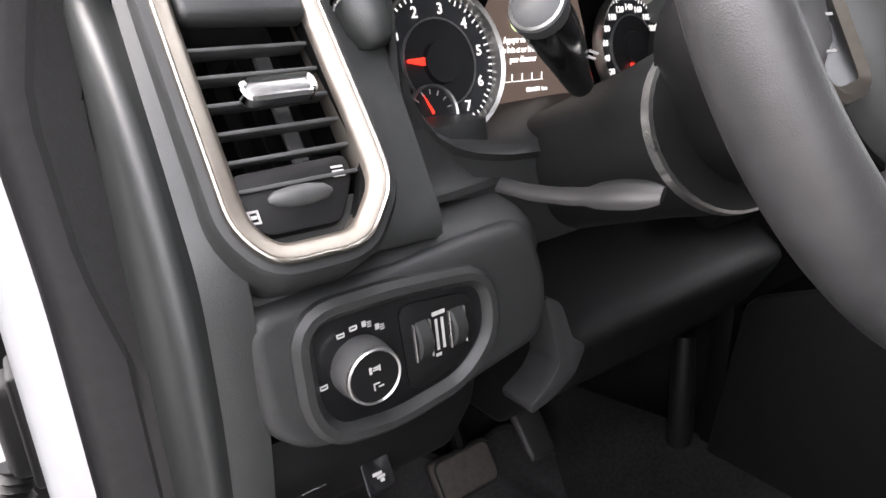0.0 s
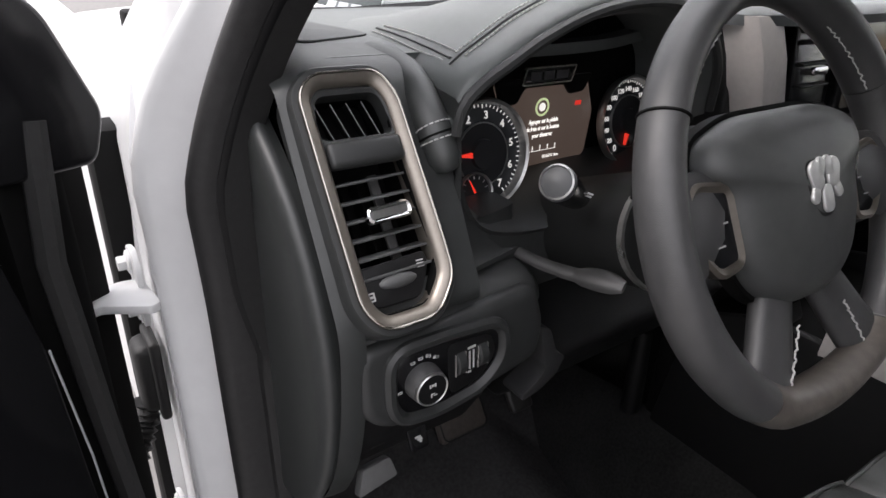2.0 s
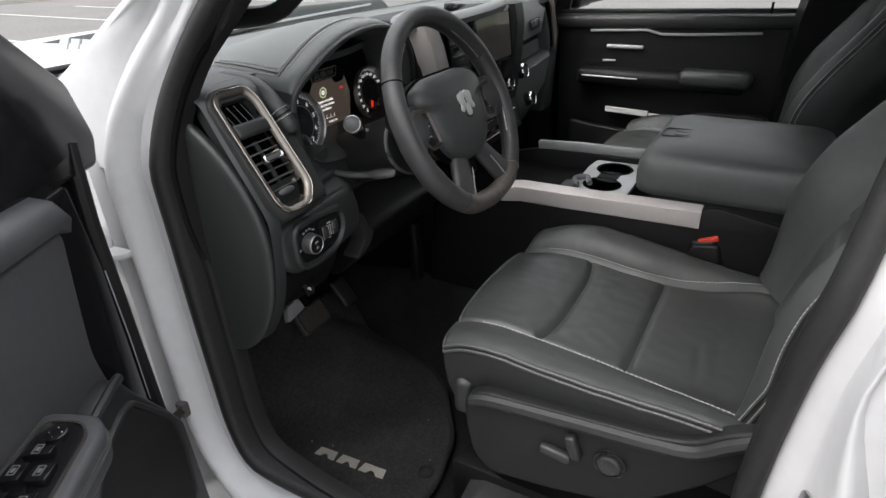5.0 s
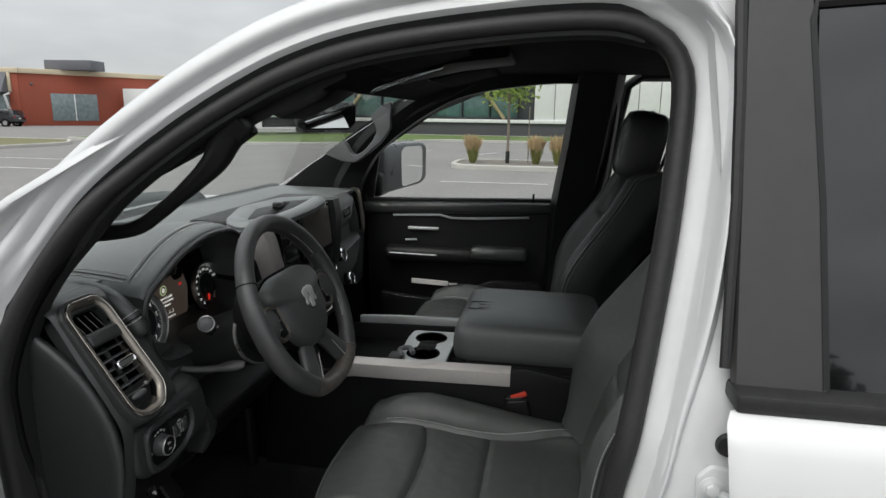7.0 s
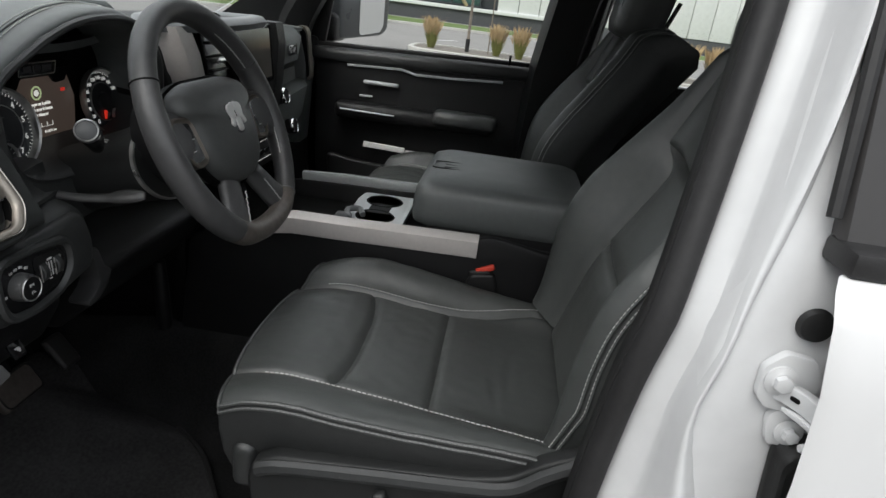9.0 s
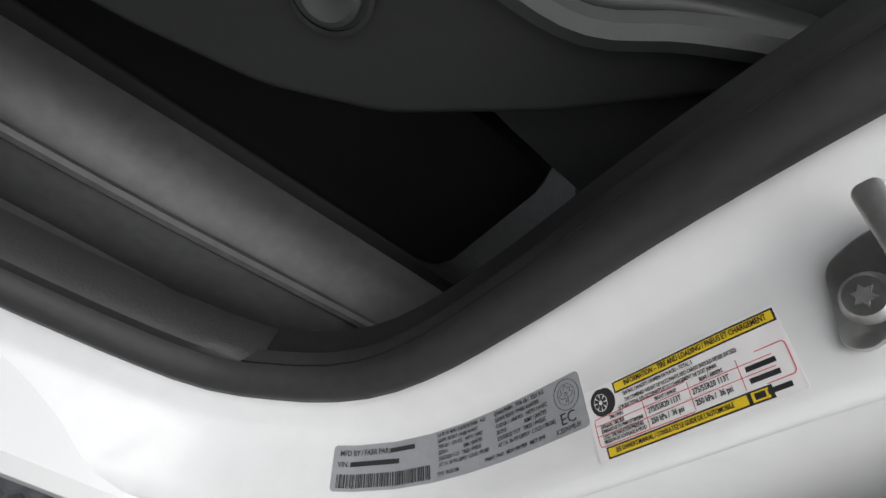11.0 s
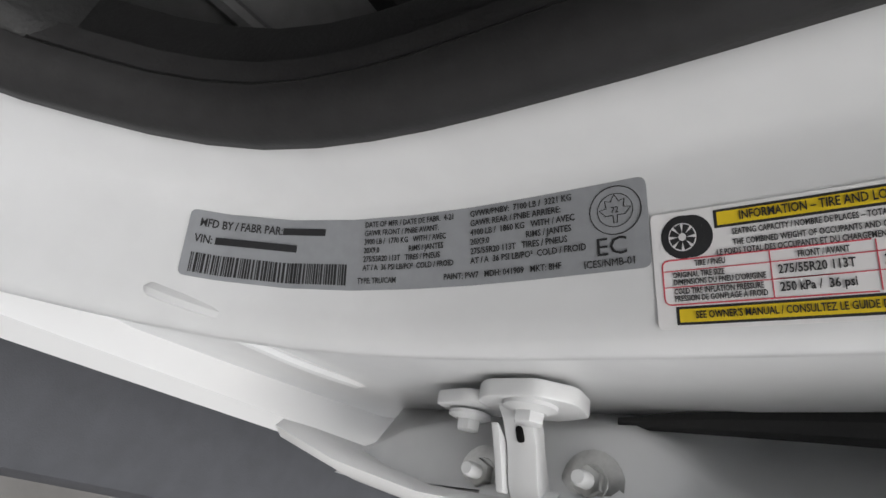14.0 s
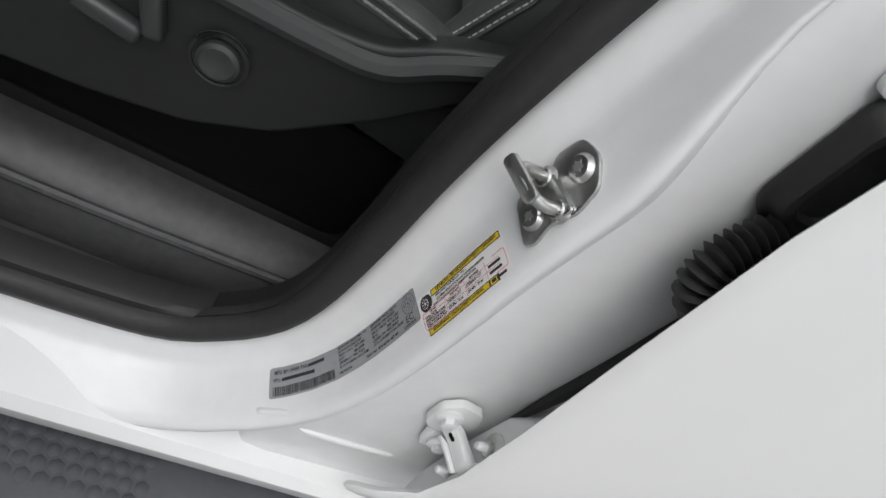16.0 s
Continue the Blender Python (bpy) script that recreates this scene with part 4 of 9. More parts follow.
# ---- left air vent ----
# grey raised to carry the light that the slats' front edges catch
SLAT = mat("edge_lit_vent_grey", (0.075, 0.077, 0.078), 0.45, var=0.1, scale=40)
vent = thing("air_vent", "tall black air vent in a brushed nickel bezel", "vent", (-0.77, 0.89, 1.2))
bez = basis((-0.7710, 0.8945, 1.2125), (1, 0, 0), (0, 0.545, 0.838)) @ Matrix.Diagonal((0.955, 1, 1, 1))
out_l = rounded([(-0.044, 0.088), (-0.030, 0.101), (0.028, 0.101), (0.040, 0.080), (0.0455, -0.050), (0.0455, -0.074), (0.022, -0.101), (-0.026, -0.101), (-0.0405, -0.082), (-0.0425, 0.0)], 0.013, 4)
part("housing", frame_ring(out_l, [(0.004, -0.03), (0.010, -0.03), (0.0105, 0.002), (0.008, 0.006), (0.003, 0.0065), (0.0, 0.004)], bez), SOFT, vent, "black moulded rim")
part("bezel", frame_ring(out_l, [(0.0035, 0.003), (0.003, 0.0085), (0.001, 0.0100), (-0.0045, 0.0088), (-0.0080, 0.0050), (-0.0092, -0.012), (-0.0065, -0.012)], bez), NICKEL, vent, "brushed nickel bezel", 40)
part("bezel_edge", frame_ring(out_l, [(0.0040, 0.0080), (0.0034, 0.0104), (0.0024, 0.0108), (0.0014, 0.0100)], bez), BRIGHT, vent, "bright polished edge")
inner = rounded([(-0.036, 0.090), (0.030, 0.090), (0.038, -0.062), (0.021, -0.092), (-0.025, -0.092), (-0.035, -0.072)], 0.010, 3)
# the cavity's depth of shade is put into its near-black colour
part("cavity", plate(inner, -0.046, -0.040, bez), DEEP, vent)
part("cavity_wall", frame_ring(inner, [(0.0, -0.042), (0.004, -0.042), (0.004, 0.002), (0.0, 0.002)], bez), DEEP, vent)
part("top_frame", frame_ring(rounded([(-0.031, 0.086), (0.026, 0.086), (0.033, 0.052), (-0.036, 0.052)], 0.009, 4), [(0.0, -0.004), (0.001, 0.0035), (0.004, 0.0045), (0.009, 0.002), (0.009, -0.010), (0.0, -0.010)], bez), SOFT, vent, "soft frame round the upper outlet")
part("crossbar", moved(rbox((0, 0.0385, 0.002), (0.070, 0.022, 0.014), 0.005, 3), bez @ pose(0.001, 0, 0, 0, 0, 0)), SOFT, vent, "black crossbar")
for i in range(4):
    part("fin", moved(rbox((0, 0, 0), (0.0016, 0.036, 0.016), 0.0005, 1), bez @ pose(-0.022 + i * 0.0145, 0.066, -0.012, 0, -16, 18)), DEEP, vent)
    # thin paler strip paints the light along each fin's front
    part("fin_edge_light", moved(rbox((0, 0, 0.0095), (0.0011, 0.036, 0.0012), 0.0003, 1), bez @ pose(-0.022 + i * 0.0145, 0.066, -0.013, 0, -16, 18)), THREAD_DARK, vent)
for i in range(6):
    y = 0.018 - i * 0.0155
    w = 0.071
    part("slat", moved(rbox((0, 0, 0), (w, 0.0022, 0.016), 0.0007, 2), bez @ pose(0.0015, y, -0.009, 13, 0, 1.5)), SLAT, vent, "black horizontal slat")
for i in range(3):
    part("vane", moved(rbox((0, 0, 0), (0.002, 0.092, 0.012), 0.0006, 1), bez @ pose(-0.018 + i * 0.0165, -0.022, -0.030, 0, 15, 2)), DEEP, vent)
part("vane_carrier", moved(rbox((0, 0, 0), (0.010, 0.088, 0.004), 0.001, 1), bez @ pose(0.0155, -0.020, -0.024, 0, 0, 2)), mat("grey_vane_plastic", (0.10, 0.10, 0.10), 0.5, var=0.1), vent)
knob_o = rrect(0.040, 0.0115, 0.005)
km = bez @ pose(0.0045, -0.0135, 0.005, 0, 0, 2)
part("slide_knob", plate(knob_o, -0.006, 0.004, km, 0.002, 3), STEEL, vent)
part("slide_knob_rim", frame_ring(knob_o, [(0.0012, -0.002), (0.0012, 0.0045), (-0.0004, 0.0062), (-0.0024, 0.0045), (-0.0024, -0.002)], km), CHROME, vent, "chrome slide tab")
shelf = rounded([(-0.033, -0.052), (0.034, -0.049), (0.034, -0.062), (0.019, -0.086), (-0.024, -0.086), (-0.033, -0.070)], 0.006, 3)
part("thumbwheel_shelf", plate(shelf, -0.012, -0.003, bez, 0.002), HARD, vent)
part("thumbwheel", moved(lathe([(0, -0.018), (0.002, -0.018), (0.0045, -0.014), (0.0058, -0.006), (0.0061, 0.0), (0.0058, 0.006), (0.0045, 0.014), (0.002, 0.018), (0, 0.018)], Matrix.Rotation(math.pi / 2, 4, "Y"), 24), bez @ pose(0.001, -0.068, -0.0045)), SLAT, vent, "ribbed grey thumb wheel")
part("closed_mark", bars([(-0.030, -0.0725, 0.006, 0.0012), (-0.030, -0.0785, 0.006, 0.0012), (-0.030, -0.0755, 0.0012, 0.006), (-0.0252, -0.0755, 0.0012, 0.006), (-0.0285, -0.0755, 0.003, 0.002)], bez @ pose(0, 0, -0.0025)), PRINT, vent, "pale vent closed symbol")
part("open_mark", bars([(0.022, -0.0565, 0.007, 0.0012), (0.022, -0.0590, 0.007, 0.0012), (0.022, -0.0615, 0.007, 0.0012)], bez @ pose(0, 0, -0.0025)), PRINT, vent, "pale vent open symbol")

# ---- headlamp switch panel ----
lamp = thing("headlamp_switch_panel", "black headlamp switch panel with knob and dimmer wheels", "switch panel", (-0.72, 0.86, 1.06))
hp = basis((-0.718, 0.847, 1.066), (1, 0, 0.05), (0, 0.03, 1))
ho = rounded([(-0.096, 0.040), (0.056, 0.044), (0.098, 0.044), (0.112, -0.005), (0.104, -0.044), (0.024, -0.056), (-0.070, -0.051), (-0.094, -0.028)], 0.018, 5)
part("surround", plate(ho, -0.06, 0.002, hp, 0.011, 4), SOFT, lamp, "black soft-touch surround")
part("surround_top", skin([[(x, y + dy, z + dz) for y, z in ((0.862, 1.05), (0.851, 1.098), (0.8535, 1.107), (0.860, 1.114), (0.872, 1.1205), (0.905, 1.1275), (0.96, 1.128), (0.96, 1.05))] for x, dy, dz in ((-0.806, 0.006, -0.014), (-0.80, 0.001, -0.009), (-0.76, 0.0, -0.006), (-0.72, 0.0, 0.0), (-0.64, 0.0, 0.0), (-0.618, 0.001, -0.001), (-0.609, 0.006, -0.006), (-0.606, 0.014, -0.014))]), SOFT, lamp, "sloping shelf above the switches", 60)
ro = rounded([(-0.061, 0.026), (-0.012, 0.024), (0.048, 0.016), (0.050, -0.016), (0.028, -0.037), (-0.020, -0.042), (-0.054, -0.036), (-0.062, -0.020)], 0.014, 5)
part("recess_rim", frame_ring(ro, [(0.0, 0.001), (0.013, 0.001), (0.0125, 0.005), (0.009, 0.0085), (0.0045, 0.0085), (0.001, 0.005), (-0.001, 0.001)], hp), SOFT, lamp, "rounded rim")
part("fascia", plate(ro, 0.0015, 0.0030, hp), GLOSS, lamp, "gloss black fascia")
part("dimmer_plate", plate(rounded([(-0.010, 0.020), (0.040, 0.013), (0.045, -0.012), (0.026, -0.032), (-0.008, -0.037)], 0.01, 4), 0.003, 0.0045, hp, 0.001), HARD, lamp)
kn = hp @ pose(-0.0370, -0.006, 0.003) @ Matrix.Diagonal((0.64, 0.64, 0.9, 1))
dial = part("light_knob", lathe([(0.0, 0.0), (0.0275, 0.0), (0.0275, 0.004), (0.0262, 0.014), (0.0245, 0.018), (0.020, 0.0185), (0, 0.0178)], kn, 36), mat("grey_knob_plastic", (0.075, 0.075, 0.075), 0.4, var=0.1), lamp, "round light knob")
part("knob_ring", lathe([(0.0222, 0.0165), (0.0252, 0.0165), (0.0250, 0.0190), (0.0238, 0.0200), (0.0222, 0.0190)], kn, 36), STEEL, dial, "satin metal ring")
part("knob_face", lathe([(0.0, 0.0195), (0.0222, 0.0192), (0.0222, 0.017)], kn, 30), HARD, dial)
part("knob_symbols", bars([(-0.005, 0.007, 0.0025, 0.006), (-0.0015, 0.0085, 0.005, 0.0012), (-0.0015, 0.0065, 0.005, 0.0012), (0.004, 0.007, 0.0015, 0.0055), (-0.003, -0.009, 0.0012, 0.006), (-0.003, -0.006, 0.006, 0.0012), (0.0015, -0.0095, 0.005, 0.0012)], kn @ pose(0, 0, 0.0194)), PRINT, dial, "pale lamp symbols")
for a, kind in ((112, 0), (92, 1), (72, 2), (50, 3), (190, 4)):
    c = Vector((0.036 * math.cos(radians(a)), 0.036 * math.sin(radians(a)), 0))
    part("position_mark", bars([(-0.003, 0.0012, 0.006, 0.0014), (-0.003, -0.0018, 0.006, 0.0014), (-0.0035, 0, 0.0014, 0.004), (0.0025, 0, 0.0014, 0.004)] if kind not in (2, 3) else [(-0.004, 0.0018, 0.004, 0.0052), (0.0008, 0.002, 0.004, 0.001), (0.0008, 0, 0.004, 0.001), (0.0008, -0.002, 0.004, 0.001)], kn @ Matrix.Translation(c + Vector((0, 0, 0.0004)))), PRINT, lamp)
for i, x in enumerate((0.0035, 0.0285)):
    wm = hp @ pose(x, -0.006, -0.004)
    part("dimmer_wheel", moved(lathe([(0, -0.0050), (0.0135, -0.0050), (0.015, -0.0036), (0.015, 0.0036), (0.0135, 0.0050), (0, 0.0050)], Matrix.Rotation(math.pi / 2, 4, "Y"), 26), wm), SOFT, lamp, "ribbed dimmer wheel")
    part("dimmer_edge", moved(joined(rbox((-0.0056, 0, 0), (0.0009, 0.024, 0.004), 0.0003, 1), rbox((0.0056, 0, 0), (0.0009, 0.024, 0.004), 0.0003, 1)), wm @ pose(0, 0, 0.0085)), STEEL, lamp)
part("dimmer_scale", bars([(0.0128, -0.006, 0.0018, 0.020), (0.0172, -0.006, 0.0018, 0.020), (0.0115, 0.0075, 0.009, 0.0025), (0.0115, -0.019, 0.004, 0.002)], hp @ pose(0, 0, 0.0047)), PRINT, lamp, "pale dimmer scale")

# ---- lower knee panel ----
knee = thing("knee_panel", "black lower knee panel under the steering column", "panel", (-0.55, 0.95, 0.9))
part("switch_face", prism(rounded([(0.868, 1.012), (0.874, 0.98), (0.905, 0.925), (0.93, 0.905), (1.0, 0.905), (1.0, 1.012)], 0.01, 3), -0.822, -0.652, "x", 0.006, 3), HARD, knee, "black switch face")
part("main", prism(rounded([(0.872, 0.984), (0.880, 0.998), (0.93, 1.035), (1.0, 1.10), (1.10, 1.10), (1.10, 0.87), (0.96, 0.87), (0.905, 0.925)], 0.010, 3), -0.560, -0.22, "x", 0.006, 3), HARD, knee, "black plastic knee bolster")
part("upper_ledge", skin([[(x, y0 + a, z) for a, z in ((0.0, 1.1285), (0.001, 1.133), (0.006, 1.136), (0.012, 1.150), (0.016, 1.172), (0.10, 1.172), (0.10, 1.122))] for x, y0 in ((-0.706, 0.870), (-0.66, 0.879), (-0.612, 0.891), (-0.606, 0.897))]), SOFT, knee, "black panel with a thin lip beside the column", 40)
sm = basis((-0.745, 0.889, 0.955), (1, 0, 0), (0, 0.45, 0.9))
part("release_pull", plate(rounded([(-0.064, -0.036), (-0.020, -0.030), (-0.024, -0.010), (-0.054, -0.012)], 0.004), 0.0, 0.014, sm, 0.003), mat("grey_pull_plastic", (0.09, 0.09, 0.09), 0.5, var=0.1), knee, "grey release pull")
part("release_marks", bars([(-0.036, 0.008, 0.010, 0.0022), (-0.033, 0.0045, 0.012, 0.0022), (-0.037, 0.001, 0.016, 0.0016)], sm @ pose(0, 0, 0.0015)), PRINT, knee, "pale release symbol")
for k, dy in enumerate((0.010, -0.010)):
    part("pedal_mark", bars([(0.010, dy + 0.0025, 0.007, 0.0022), (0.0125, dy, 0.006, 0.0022), (0.0145, dy - 0.0025, 0.003, 0.0022)], sm @ pose(0, 0, 0.0045)), PRINT, knee, "pale pedal symbol")
part("pedal_switch", plate(rrect(0.022, 0.042, 0.004), 0.0, 0.004, sm @ pose(0.0145, 0.0, 0), 0.0015), GLOSS, knee)
part("brake_release", prism(rounded([(-0.592, 1.045), (-0.574, 1.035), (-0.560, 1.000), (-0.545, 0.990), (-0.556, 0.968), (-0.580, 0.955), (-0.604, 0.950), (-0.606, 0.958), (-0.584, 0.970), (-0.574, 0.984), (-0.582, 1.010)], 0.006, 3), 0.866, 0.900, "y", 0.004), mat("grey_lever_plastic", (0.035, 0.035, 0.036), 0.42, var=0.1), knee, "curved release lever")

# ---- instrument cluster ----
clus = thing("instrument_cluster", "instrument cluster with two dials and a lit message screen", "instruments", (-0.50, 1.0, 1.2))
part("back_shell", prism([(x, z - 0.006) for x, z in ARCH] + [(-0.34, 1.10), (-0.70, 1.10)], 1.008, 1.03, "y"), DEEP, clus)
shroud = spline([(-0.692, 1.272), (-0.690, 1.225), (-0.682, 1.190), (-0.660, 1.160), (-0.62, 1.146), (-0.57, 1.142), (-0.46, 1.146), (-0.36, 1.15), (-0.33, 1.20)], 30)
part("lower_shroud", skin([[(x, 0.898, z - 0.006), (x, 0.890, z + 0.004), (x, 0.900, z + 0.012), (x, 0.96, z + 0.020), (x, 1.03, z + 0.03)] for x, z in shroud], False), SOFT, clus, "black curved lower shroud", 60)
part("shroud_front", skin([[(x, 0.895, z + 0.003), (x, 0.888, z - 0.03), (x, 0.90, z - 0.07)] for x, z in shroud], False), SOFT, clus, "", 60)
scr = [(-0.572, 1.268), (-0.432, 1.268), (-0.415, 1.225), (-0.420, 1.172), (-0.49, 1.158), (-0.53, 1.17), (-0.552, 1.22)]
part("message_screen", prism(rounded(scr, 0.006), 0.995, 0.999, "y"), SCREEN, clus, "lit brown message screen")
part("screen_bracket", prism(rounded([(-0.575, 1.272), (-0.428, 1.272), (-0.440, 1.252), (-0.462, 1.250), (-0.472, 1.262), (-0.532, 1.262), (-0.542, 1.246), (-0.565, 1.244)], 0.004), 0.990, 0.9945, "y", 0.001), DEEP, clus)
bd = basis((-0.503, 0.9885, 1.2755), (1, 0, 0), (0, 0, 1))
part("badge_plate", plate(rounded([(-0.040, -0.009), (0.034, -0.009), (0.040, 0.009), (-0.034, 0.009)], 0.003), 0, 0.003, bd, 0.001), GLOSS, clus)
part("badge_rim", frame_ring(rounded([(-0.040, -0.009), (0.034, -0.009), (0.040, 0.009), (-0.034, 0.009)], 0.003), [(0, 0), (0.0008, 0.0), (0.0008, 0.0045), (-0.0012, 0.0045), (-0.0012, 0.0)], bd), BRIGHT, clus, "bright badge rim")
part("badge_blocks", bars([(-0.027, 0, 0.014, 0.009), (-0.008, 0, 0.014, 0.009), (0.011, 0, 0.017, 0.009)], bd @ pose(0, 0, 0.003), 0.0015), BADGE, clus)
sp = basis((-0.503, 0.9940, 1.21), (1, 0, 0), (0, 0, 1))
part("brake_symbol", lathe([(0.0080, 0.0), (0.0105, 0.0), (0.0105, 0.0006), (0.0080, 0.0006)], sp @ pose(0.003, 0.028, 0), 28), SCREEN_GRN, clus, "green start symbol ring")
part("brake_symbol_core", lathe([(0.0, 0.0), (0.0048, 0.0), (0.0048, 0.0006), (0, 0.0006)], sp @ pose(0.003, 0.028, 0), 20), SCREEN_TXT, clus)
for i, s in enumerate(("Appuyer sur la pédale", "de frein et sur le bouton", "pour démarrer")):
    words("screen_message", s, 0.0074, sp @ pose(0.008, 0.0115 - i * 0.0082, 0.0), SCREEN_TXT, clus, "CENTER", squeeze=0.70, bold=0.00012)
words("odometer_reading", "016691 km", 0.0058, sp @ pose(0.025, -0.0320, 0.0), SCREEN_TXT, clus, "CENTER")
part("level_ticks", bars([(-0.018 + 0.012 * i, -0.020, 0.001, 0.006) for i in range(5)] + [(-0.018, -0.0235, 0.05, 0.0006)], sp), SCREEN_TXT, clus)
part("warning_light", bars([(0, 0, 0.010, 0.005)], basis((-0.448, 0.9935, 1.238), (1, 0, 0), (0, 0, 1))), SCREEN_RED, clus, "small red warning light")


def gauge(name, c, r, a0, a1, numbers, needle_a, label):
    g = basis(c, (1, 0, 0), (0, 0.20, 0.98))
    d = part(name, lathe([(0, -0.004), (r * 0.98, -0.004), (r * 0.98, 0.0), (0, 0.0)], g, 48), DIAL, clus, label)
    part("inner_dial", lathe([(0, 0.0), (r * 0.60, 0.0), (r * 0.58, 0.0022), (0, 0.0022)], g, 40), DIAL_INNER, d)
    part("inner_ring", lathe([(r * 0.585, 0.0), (r * 0.61, 0.0), (r * 0.61, 0.0028), (r * 0.585, 0.0028)], g, 40), STEEL, d)
    part("rim", lathe([(r * 0.95, 0.0), (r * 1.02, -0.002), (r * 1.06, 0.006), (r * 1.03, 0.011), (r * 0.98, 0.009)], g, 56), STEEL, d, "brushed metal dial rim")
    tk = bmesh.new()
    tk = joined(*[prism([(-0.0005, r * (0.86 if i % 4 == 0 else 0.885)), (0.0005, r * (0.86 if i % 4 == 0 else 0.885)), (0.0005, r * 0.935), (-0.0005, r * 0.935)], 0.0, 0.0006, "z", 0, 1, g @ Matrix.Rotation(radians(a0 + (a1 - a0) * i / 40 - 90), 4, "Z")) for i in range(41)])
    part("tick_marks", tk, DIAL_PRINT, d)
    for i, s in enumerate(numbers):
        if s:
            a = radians(a0 + (a1 - a0) * i / (len(numbers) - 1))
            words("dial_number", s, r * (0.21 if len(s) < 2 else 0.15), g @ Matrix.Translation((r * 0.735 * math.cos(a), r * 0.735 * math.sin(a), 0.0008)), DIAL_PRINT, d, "CENTER", bold=0.0002)
    a = radians(needle_a)
    part("needle", prism([(r * 0.30, -0.0028), (r * 0.56, -0.0010), (r * 0.56, 0.0010), (r * 0.30, 0.0028)], 0.003, 0.006, "z", 0, 1, g @ Matrix.Rotation(a, 4, "Z")), NEEDLE, d, "red needle")
    part("needle_hub", lathe([(0, 0.0022), (r * 0.30, 0.0022), (r * 0.28, 0.0065), (0, 0.0075)], g, 28), DIAL_INNER, d)
    return d


gauge("rev_counter", (-0.611, 0.960, 1.208), 0.0535, 182, -58, ["0", "1", "2", "3", "4", "5", "6", "7"], 176, "dark rev counter dial with metal rim")
gauge("speedometer", (-0.357, 0.985, 1.208), 0.054, 232, 28, ["0", "20", "40", "60", "80", "100", "120", "140", "160", "180", "200"], 250, "dark speedometer dial with metal rim")
for o, r in (((-0.628, 0.950, 1.173), 0.020), ((-0.328, 0.978, 1.178), 0.020)):
    g = basis(o, (1, 0, 0), (0, 0.2, 0.98))
    sg = part("small_gauge", lathe([(0, -0.004), (r, -0.004), (r, 0.004), (0, 0.004)], g, 32), DIAL_INNER, clus, "small dark sub-dial")
    part("rim", lathe([(r * 0.93, 0.003), (r * 1.05, 0.003), (r * 1.03, 0.008), (r * 0.95, 0.007)], g, 36), STEEL, sg)
    part("tick_marks", joined(*[prism([(-0.0004, r * 0.7), (0.0004, r * 0.7), (0.0004, r * 0.88), (-0.0004, r * 0.88)], 0.004, 0.0046, "z", 0, 1, g @ Matrix.Rotation(radians(a), 4, "Z")) for a in range(-100, 101, 25)]), PRINT, sg)
    part("needle", prism([(0, -0.001), (r * 0.75, 0), (0, 0.001)], 0.0045, 0.006, "z", 0, 1, g @ Matrix.Rotation(radians(115), 4, "Z")), NEEDLE, sg)

# ---- centre stack ----
stack = thing("centre_stack", "centre stack with silver surround, touch screen, vents and knobs", "centre stack", (-0.05, 0.95, 1.0))
part("body", prism(rounded([(0.93, 1.0), (0.885, 1.06), (0.89, 1.335), (0.93, 1.35), (1.05, 1.35), (1.05, 0.98)], 0.01, 3), -0.31, 0.20, "x", 0.008, 3), HARD, stack, "black stack body")
top = rounded([(-0.352, 0.905), (-0.300, 0.965), (-0.13, 1.025), (0.07, 1.005), (0.155, 0.905), (0.10, 0.872), (-0.06, 0.848), (-0.23, 0.842), (-0.34, 0.872)], 0.022, 5)
STACK_TOP = mat("grey_stack_surround", (0.15, 0.16, 0.163), 0.4, metal=0.2, var=0.06, scale=30)
part("top_surround", frame_ring(top, [(0.0, 1.335), (0.002, 1.346), (-0.006, 1.355), (-0.030, 1.357), (-0.048, 1.350), (-0.048, 1.335)], Matrix.Identity(4)), STACK_TOP, stack, "silver grey top surround", 50)
part("tray", prism(top, 1.336, 1.343, "z"), HARD, stack, "black rubber tray in the top")
part("tray_wedge", rbox((-0.05, 0.94, 1.352), (0.12, 0.022, 0.018), 0.004, 2, (0, 6, 12)), GLOSS, stack)
for x in (-0.285, 0.150):
    k = 1 if x < 0 else -0.3
    part("side_strip", skin([[(x - 0.034 + s, y, z), (x - 0.026 + s, y - 0.010, z), (x + 0.022 + s, y - 0.010, z), (x + 0.030 + s, y, z), (x + 0.03 + s, y + 0.03, z), (x - 0.034 + s, y + 0.03, z)]
                             for z, y, s in ((1.345, 0.872, -0.02 * k), (1.30, 0.862, -0.005 * k), (1.22, 0.862, 0.03 * k), (1.14, 0.868, 0.062 * k), (1.05, 0.88, 0.09 * k))]), SILVER if x < 0 else HARD, stack, "silver side strip" if x < 0 else "black side strip", 40)
part("screen_frame", plate(rrect(0.215, 0.130, 0.010), -0.004, 0.010, basis((0.005, 0.872, 1.278), (1, 0, 0), (0, 0.10, 0.99)), 0.003), GLOSS, stack, "gloss black screen frame")
part("touch_screen", plate(rrect(0.185, 0.108, 0.004), 0.0100, 0.0112, basis((0.005, 0.872, 1.278), (1, 0, 0), (0, 0.10, 0.99))), NAV, stack, "touch screen with reflected daylight in its grey colour")
cv = basis((-0.175, 0.868, 1.262), (1, 0, 0), (0, 0.15, 0.98))
part("vent_frame", plate(rrect(0.085, 0.16, 0.012), -0.004, 0.004, cv, 0.002), GLOSS, stack)
